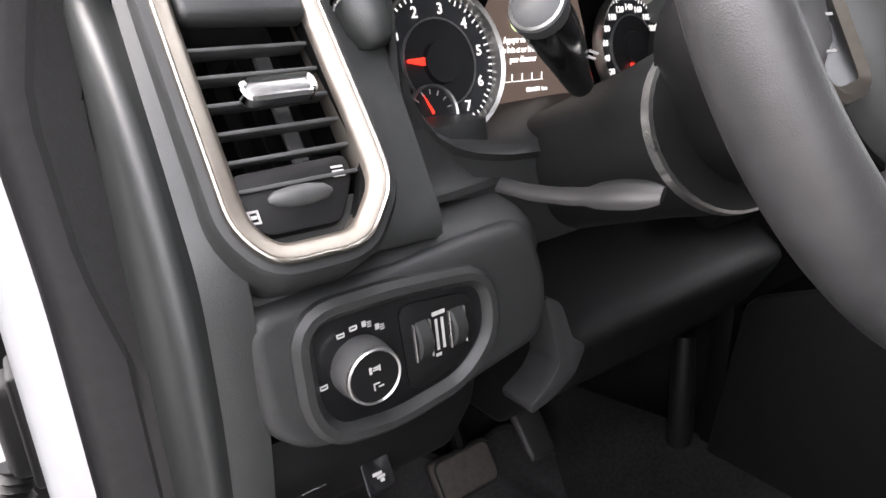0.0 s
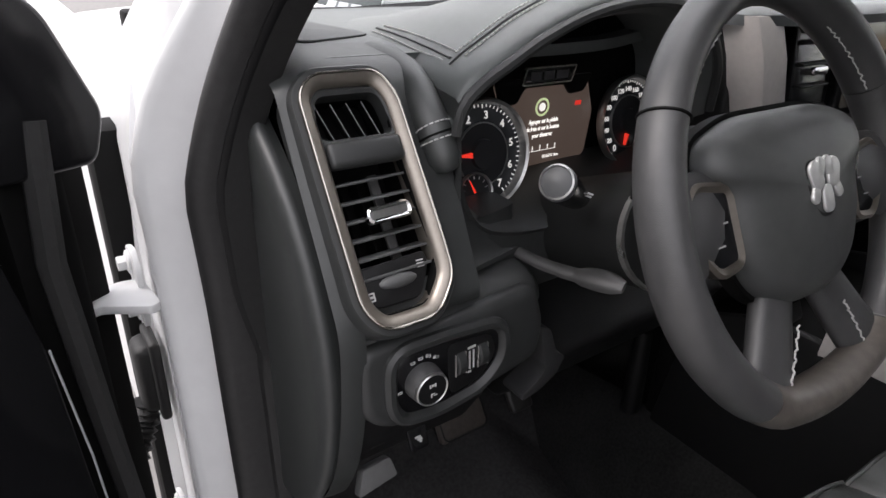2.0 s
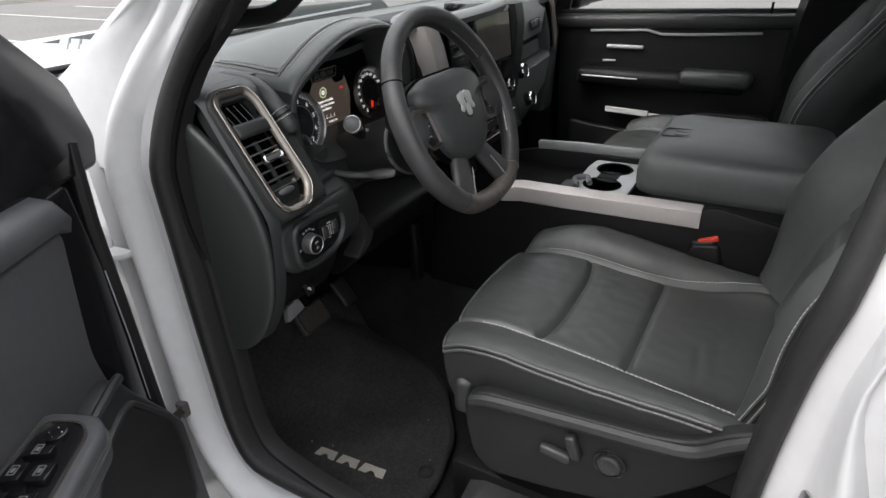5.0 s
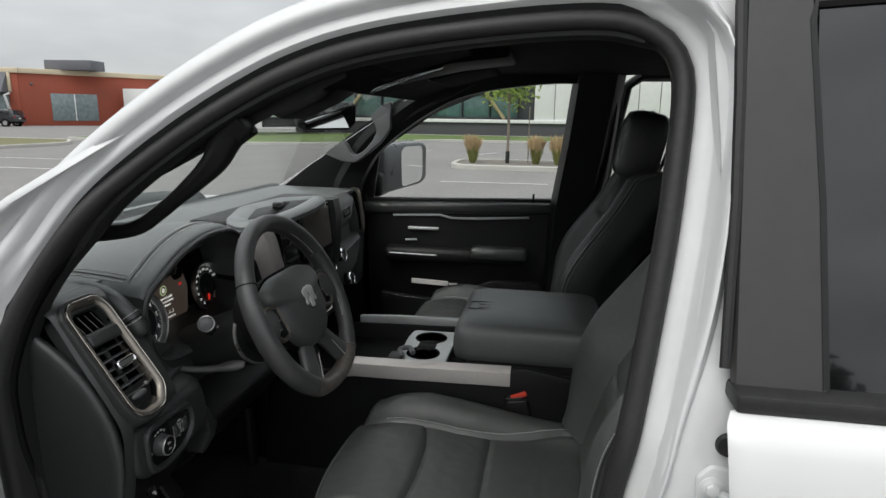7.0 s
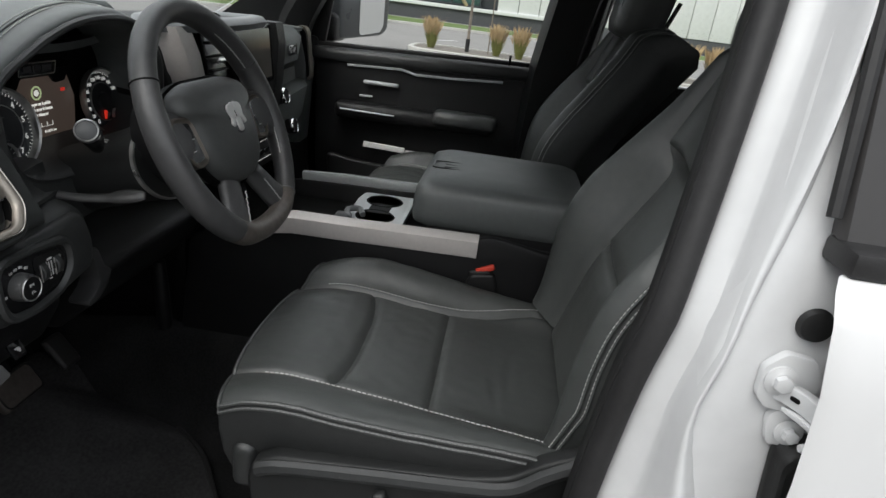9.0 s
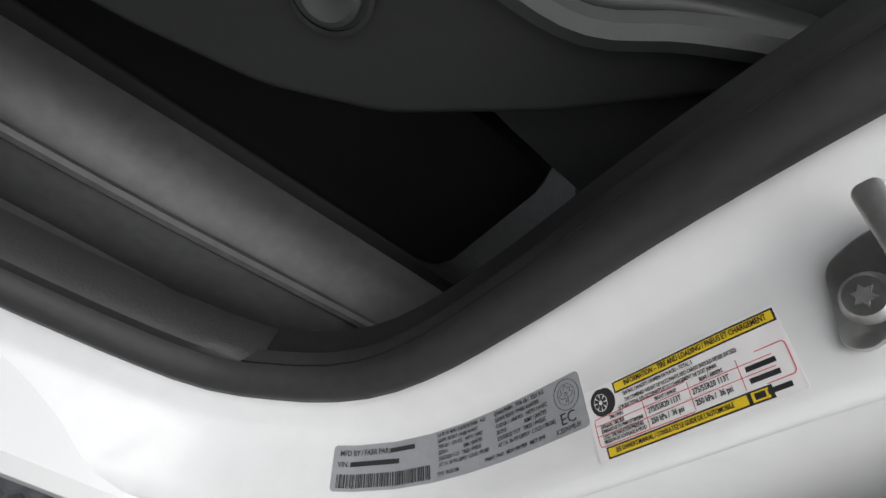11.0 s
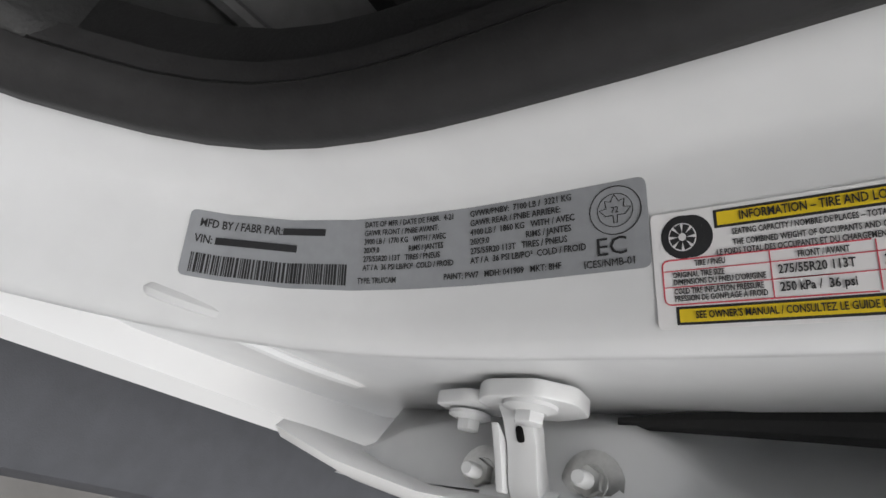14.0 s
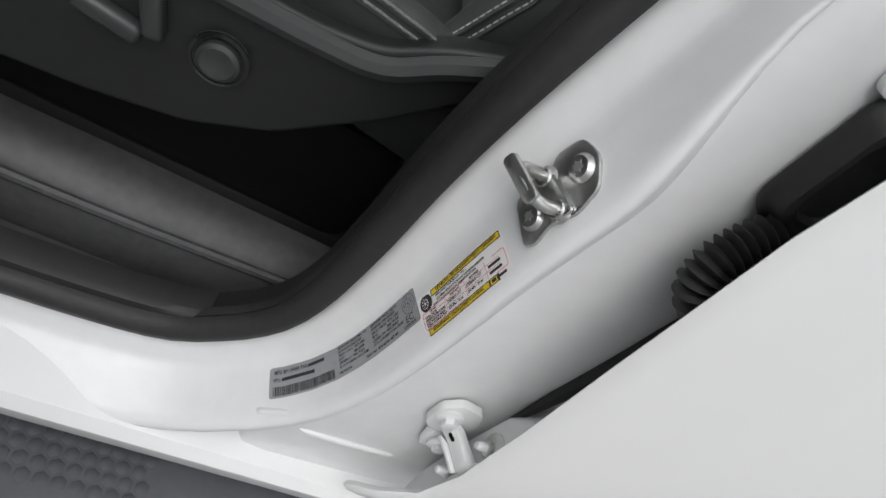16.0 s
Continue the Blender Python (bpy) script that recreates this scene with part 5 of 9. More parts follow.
for i in range(5):
    part("vent_slat", moved(rbox((0, 0, 0), (0.070, 0.003, 0.014), 0.001, 1), cv @ pose(0, 0.052 - i * 0.026, 0.006, 15, 0, 0)), HARD, stack)
part("vent_tab", plate(rrect(0.036, 0.010, 0.004), 0.008, 0.015, cv @ pose(0.006, 0.016, 0), 0.002), CHROME, stack, "chrome vent tab")
cp = basis((0.005, 0.868, 1.105), (1, 0, 0), (0, 0.28, 0.96))
part("control_panel", plate(rrect(0.30, 0.165, 0.012), -0.01, 0.004, cp, 0.003), HARD, stack, "black control panel")
for x, y, r in ((-0.10, 0.040, 0.018), (0.0, 0.045, 0.018), (0.10, 0.040, 0.018), (0.205, 0.055, 0.020), (0.215, -0.025, 0.019), (-0.17, 0.03, 0.022)):
    kb = part("knob", lathe([(0, 0.0), (r * 1.05, 0.0), (r, 0.018), (r * 0.9, 0.021), (0, 0.020)], cp @ pose(x, y, 0.004), 26), HARD, stack, "round control knob")
    part("knob_rim", lathe([(r * 0.86, 0.0195), (r * 1.05, 0.012), (r * 1.05, 0.019), (r * 0.93, 0.0225)], cp @ pose(x, y, 0.004), 30), CHROME, kb, "chrome ring")
for i in range(2):
    for k in range(6):
        part("switch", moved(rbox((0, 0, 0), (0.030, 0.013, 0.006), 0.002, 2), cp @ pose(-0.10 + k * 0.036, -0.012 - i * 0.040, 0.006)), GLOSS, stack)
    part("switch_trim", moved(rbox((0, 0, 0), (0.24, 0.0025, 0.005), 0.001, 1), cp @ pose(0, -0.028 - i * 0.038, 0.007)), BRIGHT, stack)

# passenger half of the dash
pdash = thing("passenger_dash_panel", "black passenger dash panel with airbag cover and end vent", "dashboard", (0.5, 1.0, 1.0))
part("upper_face", skin([[(x, 0.955 + c, 1.325 - d), (x, 0.925 + c, 1.300 - d), (x, 0.935 + c, 1.215), (x, 0.990 + c, 1.200)] for x, c, d in ((0.20, 0.0, 0.0), (0.40, 0.006, 0.004), (0.60, 0.03, 0.014), (0.74, 0.09, 0.03))], False), DASH_LIT, pdash, "black airbag panel", 60)
part("mid_face", skin([[(x, 0.990 + c, 1.203), (x, 0.945 + c, 1.195), (x, 0.940 + c, 1.155), (x, 0.985 + c, 1.148)] for x, c in ((0.20, 0.0), (0.40, 0.006), (0.60, 0.03), (0.74, 0.09))], False), LEATHER, pdash, "black leather mid panel", 60)
part("lower_face", skin([[(x, 0.985 + c, 1.150), (x, 0.900 + c, 1.140), (x, 0.915 + c, 1.05), (x, 0.985 + c, 0.92), (x, 1.1 + c, 0.90)] for x, c in ((0.20, 0.0), (0.40, 0.006), (0.60, 0.03), (0.74, 0.09))], False), DASH_LIT, pdash, "black glove box face", 60)
part("plaque", plate(rrect(0.10, 0.030, 0.004), 0, 0.003, basis((0.47, 0.938, 1.255), (1, 0.1, 0), (0, 0.05, 1)), 0.001), BADGE, pdash, "small dark metal plaque")
part("plaque_bars", bars([(-0.034 + 0.018 * i, 0, 0.013, 0.014) for i in range(4)], basis((0.47, 0.9345, 1.255), (1, 0.1, 0), (0, 0.05, 1))), STEEL, pdash)
ev = basis((0.715, 0.985, 1.225), (0.70, 0.71, 0), (0, 0.18, 0.98))
part("vent_bezel", frame_ring(rrect(0.075, 0.165, 0.022), [(0.004, 0.0), (0.004, 0.012), (-0.004, 0.012), (-0.007, 0.0)], ev), NICKEL, pdash, "nickel vent bezel")
part("vent_core", plate(rrect(0.064, 0.155, 0.02), -0.004, 0.002, ev), DEEP, pdash)
for i in range(6):
    part("vent_slat", moved(rbox((0, 0, 0), (0.060, 0.003, 0.012), 0.001, 1), ev @ pose(0, 0.05 - i * 0.02, 0.005, 12, 0, 0)), HARD, pdash)
part("end_block", prism(rounded([(0.98, 0.92), (0.965, 1.20), (1.0, 1.30), (1.30, 1.31), (1.30, 0.92)], 0.02, 3), 0.70, 0.79, "x", 0.01, 3), DASH_LIT, pdash)

# ---- steering column and levers ----
col = thing("steering_column", "black steering column shroud with stalk and tilt lever", "steering column", (-0.515, 0.9, 1.1))
cm = basis((-0.500, 0.800, 1.190), (1, 0, 0), (0, 0.342, 0.94))
flat = cm @ pose(0, -0.024, 0) @ Matrix.Diagonal((1, 0.70, 1, 1))
part("shroud", lathe([(0.074, -0.15), (0.080, -0.05), (0.086, -0.004), (0.084, 0.004), (0.074, 0.008), (0.0, 0.008)], flat, 36), VALANCE, col, "black column shroud")
part("shroud_edge", lathe([(0.0845, -0.004), (0.0875, -0.002), (0.0868, 0.003), (0.0838, 0.004)], flat, 40), STEEL, col)
part("wheel_neck", lathe([(0.068, 0.0), (0.070, 0.02), (0.064, 0.06), (0.05, 0.09), (0, 0.09)], cm, 32), HARD, col, "black plastic behind the wheel")
stalk = part("stalk", tube([(-0.585, 0.845, 1.195), (-0.605, 0.832, 1.203), (-0.625, 0.820, 1.215), (-0.645, 0.810, 1.227), (-0.661, 0.803, 1.236)], [0.0085, 0.0095, 0.0120, 0.0138, 0.0138], 18), GLOSS, col, "black turn signal stalk")
sd = Vector((-0.73, -0.32, 0.41)).normalized()
sk = basis((-0.661, 0.803, 1.2365), sd.orthogonal(), sd.cross(sd.orthogonal()))
part("stalk_cap", lathe([(0.0138, -0.004), (0.0148, 0.0), (0.0148, 0.005), (0.0132, 0.0065), (0.0124, 0.006), (0.011, 0.007), (0, 0.0078)], sk, 28), mat("grey_stalk_cap", (0.052, 0.054, 0.056), 0.45, var=0.1), stalk, "dark grey end cap")
part("stalk_ring", lathe([(0.0124, 0.0060), (0.0141, 0.0054), (0.0141, 0.0064), (0.0128, 0.0071)], sk, 30), STEEL, stalk)
part("stalk_marks", bars([(-0.003, 0.0, 0.006, 0.0015), (-0.003, 0.003, 0.006, 0.0015), (-0.012, -0.004, 0.004, 0.003)], basis((-0.610, 0.815, 1.212), (0.7, -0.3, -0.3), (0, -0.3, 0.9))), PRINT, stalk)
lv = spline([(-0.614, 0.890, 1.128), (-0.608, 0.862, 1.126), (-0.601, 0.830, 1.128), (-0.595, 0.802, 1.133), (-0.590, 0.776, 1.136)], 18)
part("tilt_lever", tube(lv, [0.006] * 4 + [0.0065] * 4 + [0.007] * 3 + [0.0095, 0.0105, 0.0110, 0.0110, 0.0105, 0.009, 0.006], 12, False, 0.42), mat("grey_tilt_lever", (0.036, 0.036, 0.036), 0.45, var=0.1), col, "grey tilt lever")

# ---- steering wheel ----
wheel_m = basis((-0.490, 0.704, 1.229), (1, 0, 0), (0, 0.426, 0.905))
wheel = thing("steering_wheel", "black leather steering wheel with stitched spokes and bright emblem", "steering wheel", frame_m=wheel_m)
RIM = 0.169
HUB = pose(-0.004, 0.004, -0.013)


def rim_pt(a):
    a = radians(a)
    y = RIM * math.sin(a)
    if y < -0.152:
        y = -0.152 + (y + 0.152) * 0.55
    return Vector((RIM * math.cos(a), y, 0.0))


def rim_piece(a0, a1, n, r0, material, label):
    pts = [rim_pt(a0 + (a1 - a0) * i / (n - 1)) for i in range(n)]
    rings = []
    for i, p in enumerate(pts):
        o = p.normalized()
        thick = r0 * (1.0 + 0.08 * math.sin(radians(2 * (a0 + (a1 - a0) * i / (n - 1)))))
        rings.append([p + o * thick * 0.95 * math.cos(j * 2 * math.pi / 16) + Vector((0, 0, 1)) * thick * 1.12 * math.sin(j * 2 * math.pi / 16) for j in range(16)])
    return part("rim", skin(rings), material, wheel, label)


for a0, a1, m, lb in ((28, 152, WHEEL_LEATHER, "black leather upper rim"), (152.4, 234, WHEEL_LEATHER, "black leather grip"), (234.4, 305.6, WHEEL_WORN, "worn shiny lower rim"), (306, 387.6, WHEEL_LEATHER, "black leather grip")):
    rim_piece(a0, a1, 34, 0.0172, m, lb)
for a in (28, 152.2, 234.2, 305.8):
    p = rim_pt(a)
    o, t = p.normalized(), Vector((-p.y, p.x, 0)).normalized()
    part("rim_seam", tube([p + o * 0.0158 * math.cos(j * math.pi / 10) + Vector((0, 0, 1)) * 0.0185 * math.sin(j * math.pi / 10) for j in range(20)], 0.0011, 5, True), DEEP if a < 200 else THREAD_DARK, wheel)
hub_o = rounded([(-0.113, 0.032), (-0.104, 0.054), (-0.060, 0.068), (0.060, 0.068), (0.104, 0.054), (0.113, 0.032), (0.093, 0.016), (0.087, -0.030), (0.068, -0.066), (0.036, -0.086), (0.0, -0.090), (-0.036, -0.086), (-0.068, -0.066), (-0.087, -0.030), (-0.093, 0.016)], 0.020, 5)
rings = []
for s, h in ((0.90, -0.03), (1.0, -0.010), (1.0, 0.002), (0.985, 0.010), (0.945, 0.018), (0.87, 0.0245), (0.72, 0.031), (0.45, 0.0355), (0.2, 0.0372), (0.02, 0.0375)):
    rings.append([HUB @ Vector((x * s, y * s, h)) for x, y in hub_o])
part("airbag_cover", skin(rings), mat("airbag_soft_plastic", (0.056, 0.0585, 0.058), 0.46, spec=0.6, var=0.1, scale=25, bump=0.12, bscale=1500), wheel, "domed black airbag cover", 60)
part("cover_gap", frame_ring(hub_o, [(0.004, -0.012), (0.004, 0.001), (0.0, 0.001), (0.0, -0.012)], HUB), DEEP, wheel)
mat_emblem = mat("satin_emblem_silver", (0.62, 0.62, 0.61), 0.42, metal=0.6, var=0.08, scale=60)
# emblem: a plain bright shield-like cluster of lobes
em = HUB @ pose(0.0, 0.004, 0.0365)
part("emblem_plate", plate(rounded([(-0.024, 0.020), (0.024, 0.020), (0.024, -0.004), (0.010, -0.026), (-0.010, -0.026), (-0.024, -0.004)], 0.012, 5), -0.001, 0.0006, em, 0.0005), HARD, wheel)
for x, y, w, h, rz in ((-0.013, 0.007, 0.017, 0.024, 20), (0.013, 0.007, 0.017, 0.024, -20), (0.0, -0.012, 0.015, 0.022, 0), (-0.006, 0.013, 0.011, 0.016, -25), (0.006, 0.013, 0.011, 0.016, 25), (-0.017, -0.007, 0.010, 0.014, -30), (0.017, -0.007, 0.010, 0.014, 30)):
    part("emblem_lobe", plate(rrect(w, h, w * 0.42), 0.0, 0.0035, em @ pose(x, y, 0, 0, 0, rz), 0.0015, 3), mat_emblem, wheel, "bright satin emblem piece")


def spoke(pts, w0, w1, thick, name="spoke"):
    P = [Vector(p) for p in pts]
    rings = []
    for i, p in enumerate(P):
        t = (P[min(i + 1, len(P) - 1)] - P[max(i - 1, 0)]).normalized()
        sd_ = Vector((-t.y, t.x, 0)).normalized()
        w = w0 + (w1 - w0) * i / (len(P) - 1)
        rings.append([p + sd_ * w * math.cos(a) * (abs(math.cos(a)) ** -0.3 if abs(math.cos(a)) > 0.05 else 1) + Vector((0, 0, 1)) * thick * math.sin(a) for a in [2 * math.pi * j / 16 + 0.01 for j in range(16)]])
    return part(name, skin(rings), WHEEL_LEATHER, wheel, "leather wrapped spoke", 60)


for k in (-1, 1):
    spoke([(k * 0.060, 0.008, -0.012), (k * 0.10, 0.006, -0.010), (k * 0.135, 0.0, -0.006), (k * 0.162, -0.006, -0.003)], 0.030, 0.042, 0.012)
    spoke([(k * 0.030, -0.064, -0.014), (k * 0.046, -0.090, -0.011), (k * 0.064, -0.122, -0.007), (k * 0.078, -0.144, -0.004)], 0.020, 0.030, 0.012)
    # switch pods on the side spokes
    sw_o = rounded([(k * 0.092, 0.024), (k * 0.134, 0.030), (k * 0.147, 0.014), (k * 0.142, -0.014), (k * 0.120, -0.040), (k * 0.088, -0.036)], 0.010, 4)
    part("switch_bezel", frame_ring(sw_o, [(0.002, -0.006), (0.002, 0.003), (-0.001, 0.005), (-0.006, 0.002), (-0.007, -0.006)], Matrix.Identity(4)), NICKEL, wheel, "nickel switch bezel")
    part("switch_face", prism(sw_o, -0.004, 0.0022, "z"), GLOSS, wheel, "gloss black switches")
    part("switch_marks", bars([(k * 0.119 - 0.006, 0.014, 0.012, 0.0012), (k * 0.114 - 0.006, -0.018, 0.012, 0.0012), (k * 0.104 - 0.003, -0.002, 0.006, 0.0012), (k * 0.132 - 0.003, -0.002, 0.006, 0.0012)], pose(0, 0, 0.0023)), PRINT, wheel)
    inner_r = RIM - 0.0165
    for a0, a1 in ((28, 60),) if k > 0 else ((120, 152),):
        part("stitching", stitches([Vector((inner_r * math.cos(radians(a)), inner_r * math.sin(radians(a)), 0.004 + 0.003 * (i % 2))) for i, a in enumerate(np.linspace(a0, a1, 26))], 0.0052, 0.0046, 0.0008), THREAD, wheel, "pale cross stitching")
    arc = np.linspace(-30, -5, 20) if k > 0 else np.linspace(185, 212, 20)
    part("stitching", stitches([Vector((inner_r * math.cos(radians(a)), inner_r * math.sin(radians(a)), 0.004 + 0.003 * (i % 2))) for i, a in enumerate(arc)], 0.0052, 0.0046, 0.0008), THREAD, wheel, "pale cross stitching")
    part("stitching", stitches([Vector((k * (0.036 + 0.026 * s), -0.096 - 0.046 * s, 0.005 + 0.003 * (int(s * 24) % 2))) for s in np.linspace(0, 1, 24)], 0.0052, 0.0046, 0.0008), THREAD, wheel, "pale cross stitching")
part("lower_bridge", rbox((0, -0.078, -0.022), (0.07, 0.016, 0.014), 0.005), HARD, wheel)
part("lower_trim", rbox((0.0, -0.098, -0.028), (0.055, 0.030, 0.010), 0.004), HARD, wheel)


# ---- seats ----


def seat(x0):
    """A leather bucket seat; x0 is its middle."""
    s = thing("bucket_seat", "black leather front bucket seat with grey double stitching", "seat", (x0, 0.3, 0.52), "front seats")
    W = 0.252

    def cush(dx, y):
        """Height of the cushion without its seams."""
        a = abs(dx) / W
        z = 0.886 + 0.022 * min(1.0, max(0.0, (y - 0.12) / 0.40)) - 0.012 * math.cos((y - 0.1) * 6)
        if dx < 0:
            # the outer bolster rises evenly from its seam to the piping
            bol = (0.040 + 0.020 * step01(0.0, 1.0, (0.46 - y) / 0.28)) * step01(0.45, 1.0, a)
            drop = 0.006
        else:
            bol = (0.040 - 0.010 * step01(0.0, 1.0, (0.46 - y) / 0.28)) * (1 / (1 + math.exp(-(a - 0.74) * 22)))
            drop = 0.016
        z += bol * min(1.0, 0.45 + max(0.0, 0.66 - y) * 3.2)
        z -= drop * max(0.0, (a - 0.88) / 0.12) ** 2.2
        if y > 0.50:
            z -= 0.018 * ((y - 0.50) / 0.098) ** 2.6
        return z

    half = lambda y: 0.153 + 0.050 * min(1.0, max(0.0, (0.38 - y) / 0.20)) ** 1.5

    def seam_d(dx, y):
        """Distance to the nearest seam and which panel the place belongs to."""
        a = abs(dx)
        h = half(y)
        bow = 0.462 + 0.016 * min(1, a / 0.153) ** 3
        front = y - bow
        mid = y - 0.338
        if a > h:
            return a - h, "bolster"
        d = h - a
        if front > 0:
            return min(d, front), "thigh_panel"
        if mid > 0:
            return min(d, -front, mid), "middle_panel"
        return min(d, -mid), "rear_panel"

    cols = np.concatenate([np.linspace(-2, -1, 23)[:-1], np.linspace(-1, 1, 57)[:-1], np.linspace(1, 2, 23)])
    rows = np.concatenate([np.linspace(0, 1, 47)[:-1], np.linspace(1, 2, 25)[:-1], np.linspace(2, 3, 31)])
    nx, ny = len(cols), len(rows)

    def grid(u, v):
        """A place on the cushion's plan: u is 1 at the bolster seams, v is 1 and 2 at the cross seams."""
        stops = (0.085, 0.338, 0.462 + 0.016 * min(abs(u), 1.0) ** 3, 0.598)
        k = min(int(v), 2)
        y = stops[k] + (v - k) * (stops[k + 1] - stops[k])
        hw = half(y)
        return (u * hw if abs(u) <= 1 else math.copysign(hw + (abs(u) - 1) * (W - hw), u)), y

    P = {}

    def place(dx, y):
        """A point of the cushion's skin, with its seams and soft creases."""
        d, kind = seam_d(dx, y)
        puff = {"bolster": 0.004, "thigh_panel": 0.010, "middle_panel": 0.006, "rear_panel": 0.004}[kind]
        z = cush(dx, y) + puff * min(1.0, max(0.0, d) / 0.035) ** 0.6 - 0.006 * math.exp(-(d / 0.005) ** 2)
        z += 0.0014 * noise.noise(Vector((dx * 22, y * 22, 3.1))) + 0.0010 * noise.noise(Vector((dx * 55, y * 40, 8.1)))
        if kind == "rear_panel":
            # soft wear creases across the sitting panel
            for yc, xc, wd, dc, sl in ((0.250, -0.05, 0.050, 0.0026, 0.10), (0.222, 0.00, 0.060, 0.0020, -0.04)):
                z -= dc * math.exp(-((y - yc - sl * dx) / 0.007) ** 2) * math.exp(-((dx - xc) / wd) ** 2)
        yy = y + 0.036 * (1 - (dx / W) ** 2) * max(0.0, (y - 0.4) / 0.2) ** 2
        return (x0 + dx * (1 - 0.05 * max(0, (y - 0.5) / 0.115)), yy, z)

    for i, u in enumerate(cols):
        for j, v in enumerate(rows):
            P[i, j] = place(*grid(u, v))
    kinds = {}
    for i in range(nx - 1):
        for j in range(ny - 1):
            u, v = (cols[i] + cols[i + 1]) / 2, (rows[j] + rows[j + 1]) / 2
            key = ("bolster_l" if u < 0 else "bolster_r") if abs(u) > 1 else ("rear_panel", "middle_panel", "thigh_panel")[int(v)]
            kinds.setdefault(key, []).append((i, j))
    for key, cells in kinds.items():
        bm = bmesh.new()
        vs = {}
        for i, j in cells:
            for q in ((i, j), (i + 1, j), (i + 1, j + 1), (i, j + 1)):
                if q not in vs:
                    vs[q] = bm.verts.new(P[q])
            bm.faces.new([vs[q] for q in ((i, j), (i + 1, j), (i + 1, j + 1), (i, j + 1))])
        name = "cushion_bolster" if key.startswith("bolster") else "cushion_" + key
        part(name, bm, LEATHER, s, {"cushion_bolster": "raised leather side bolster", "cushion_thigh_panel": "padded leather front panel", "cushion_middle_panel": "leather middle panel", "cushion_rear_panel": "leather seat panel"}[name], 80)
    # skirt under the cushion edge, with double piping
    edge = [P[0, j] for j in range(ny)] + [P[i, ny - 1] for i in range(1, nx)] + [P[nx - 1, j] for j in range(ny - 2, -1, -1)]
    edge = [Vector(p) for p in edge]
    rings = []
    for p in edge:
        o = Vector((p.x - x0, max(0, p.y - 0.45) * 1.4, 0)).normalized()
        rings.append([p, p + o * 0.004 + Vector((0, 0, -0.006)), p + o * 0.004 + Vector((0, 0, -0.035)), p + o * -0.002 + Vector((0, 0, -0.075)), p + o * -0.02 + Vector((0, 0, -0.125))])
    part("cushion_skirt", skin(rings, False), SKIRT, s, "leather skirt of the cushion", 80)
    for dz, r in ((-0.002, 0.0030), (-0.0115, 0.0028)):
        pts = [p + Vector((p.x - x0, max(0, p.y - 0.45) * 1.4, 0)).normalized() * 0.0035 + Vector((0, 0, dz)) for p in edge[::2]]
        part("piping", tube(pts, r, 6), LEATHER, s, "raised leather piping")
        part("stitching", stitches([p + Vector((p.x - x0, 0, 0)).normalized() * 0.0028 + Vector((0, 0, 0.0022)) for p in pts], 0.0068, 0.0046, 0.0007), THREAD_DARK, s, "grey stitching")
    for k in (-1, 1):
        line = []
        for y in np.linspace(0.10, 0.56, 50):
            line.append(Vector(place(k * (half(y) + 0.009), y)) + Vector((0, 0, 0.0018)))
        part("stitching", stitches(line, 0.0075, 0.0050, 0.0008), THREAD, s, "pale grey stitching")

    # backrest, leaning back
    rec = basis((x0, 0.140, 0.905), (-1, 0, 0), (0, -0.38, 0.925))
    H, WB = 0.588, 0.236

    def back(dx, v):
        a = abs(dx) / (WB * (1 - 0.20 * max(0.0, v - 0.45) / 0.55))
        bol = 0.085 / (1 + math.exp(-(a - 0.76) * 20))
        bol *= 0.45 + 0.55 * math.exp(-((v - 0.44) / 0.30) ** 2)
        h = bol + 0.018 * math.exp(-((v - 0.28) / 0.2) ** 2)
        h -= 0.02 * max(0.0, (a - 0.88) / 0.12) ** 2.2
        if v > 0.90:
            h -= 0.06 * ((v - 0.90) / 0.10) ** 2
        return h

    wide = lambda v: 0.150 - 0.02 * v + 0.03 * step01(0.57, 0.66, v)
    low_arc = lambda u: 0.300 + 0.03 * min(abs(u), 1.0) ** 2
    top_arc = lambda u: 0.600 + 0.05 * min(abs(u), 1.0) ** 2

    cols_b = np.concatenate([np.linspace(-2, -1, 19)[:-1], np.linspace(-1, 1, 51)[:-1], np.linspace(1, 2, 19)])
    rows_b = np.concatenate([np.linspace(0, 1, 33)[:-1], np.linspace(1, 2, 33)[:-1], np.linspace(2, 3, 41)])
    nu, nv = len(cols_b), len(rows_b)
    Q, cells = {}, {}
    for i, u in enumerate(cols_b):
        for j, r in enumerate(rows_b):
            stops = (0.0, low_arc(u), top_arc(u), 1.0)
            k = min(int(r), 2)
            v = stops[k] + (r - k) * (stops[k + 1] - stops[k])
            w = WB * (1 - 0.20 * max(0.0, v - 0.45) / 0.55) * (1 - 0.06 * max(0, 0.15 - v) / 0.15)
            hw = wide(v)
            dx = u * hw if abs(u) <= 1 else math.copysign(hw + (abs(u) - 1) * (w - hw), u)
            d = abs(abs(dx) - hw)
            if abs(u) <= 1:
                d = min([d] + [abs(v - q) * H for q in stops[1:3]])
            puff = 0.004 if abs(u) > 1 else (0.007, 0.008, 0.008)[k]
            h = back(dx, v) + puff * min(1.0, d / 0.035) ** 0.6 - 0.006 * math.exp(-(d / 0.0055) ** 2)
            h += 0.0012 * noise.noise(Vector((dx * 22, v * 12, 7.7)))
            Q[i, j] = rec @ Vector((dx, v * H, h))
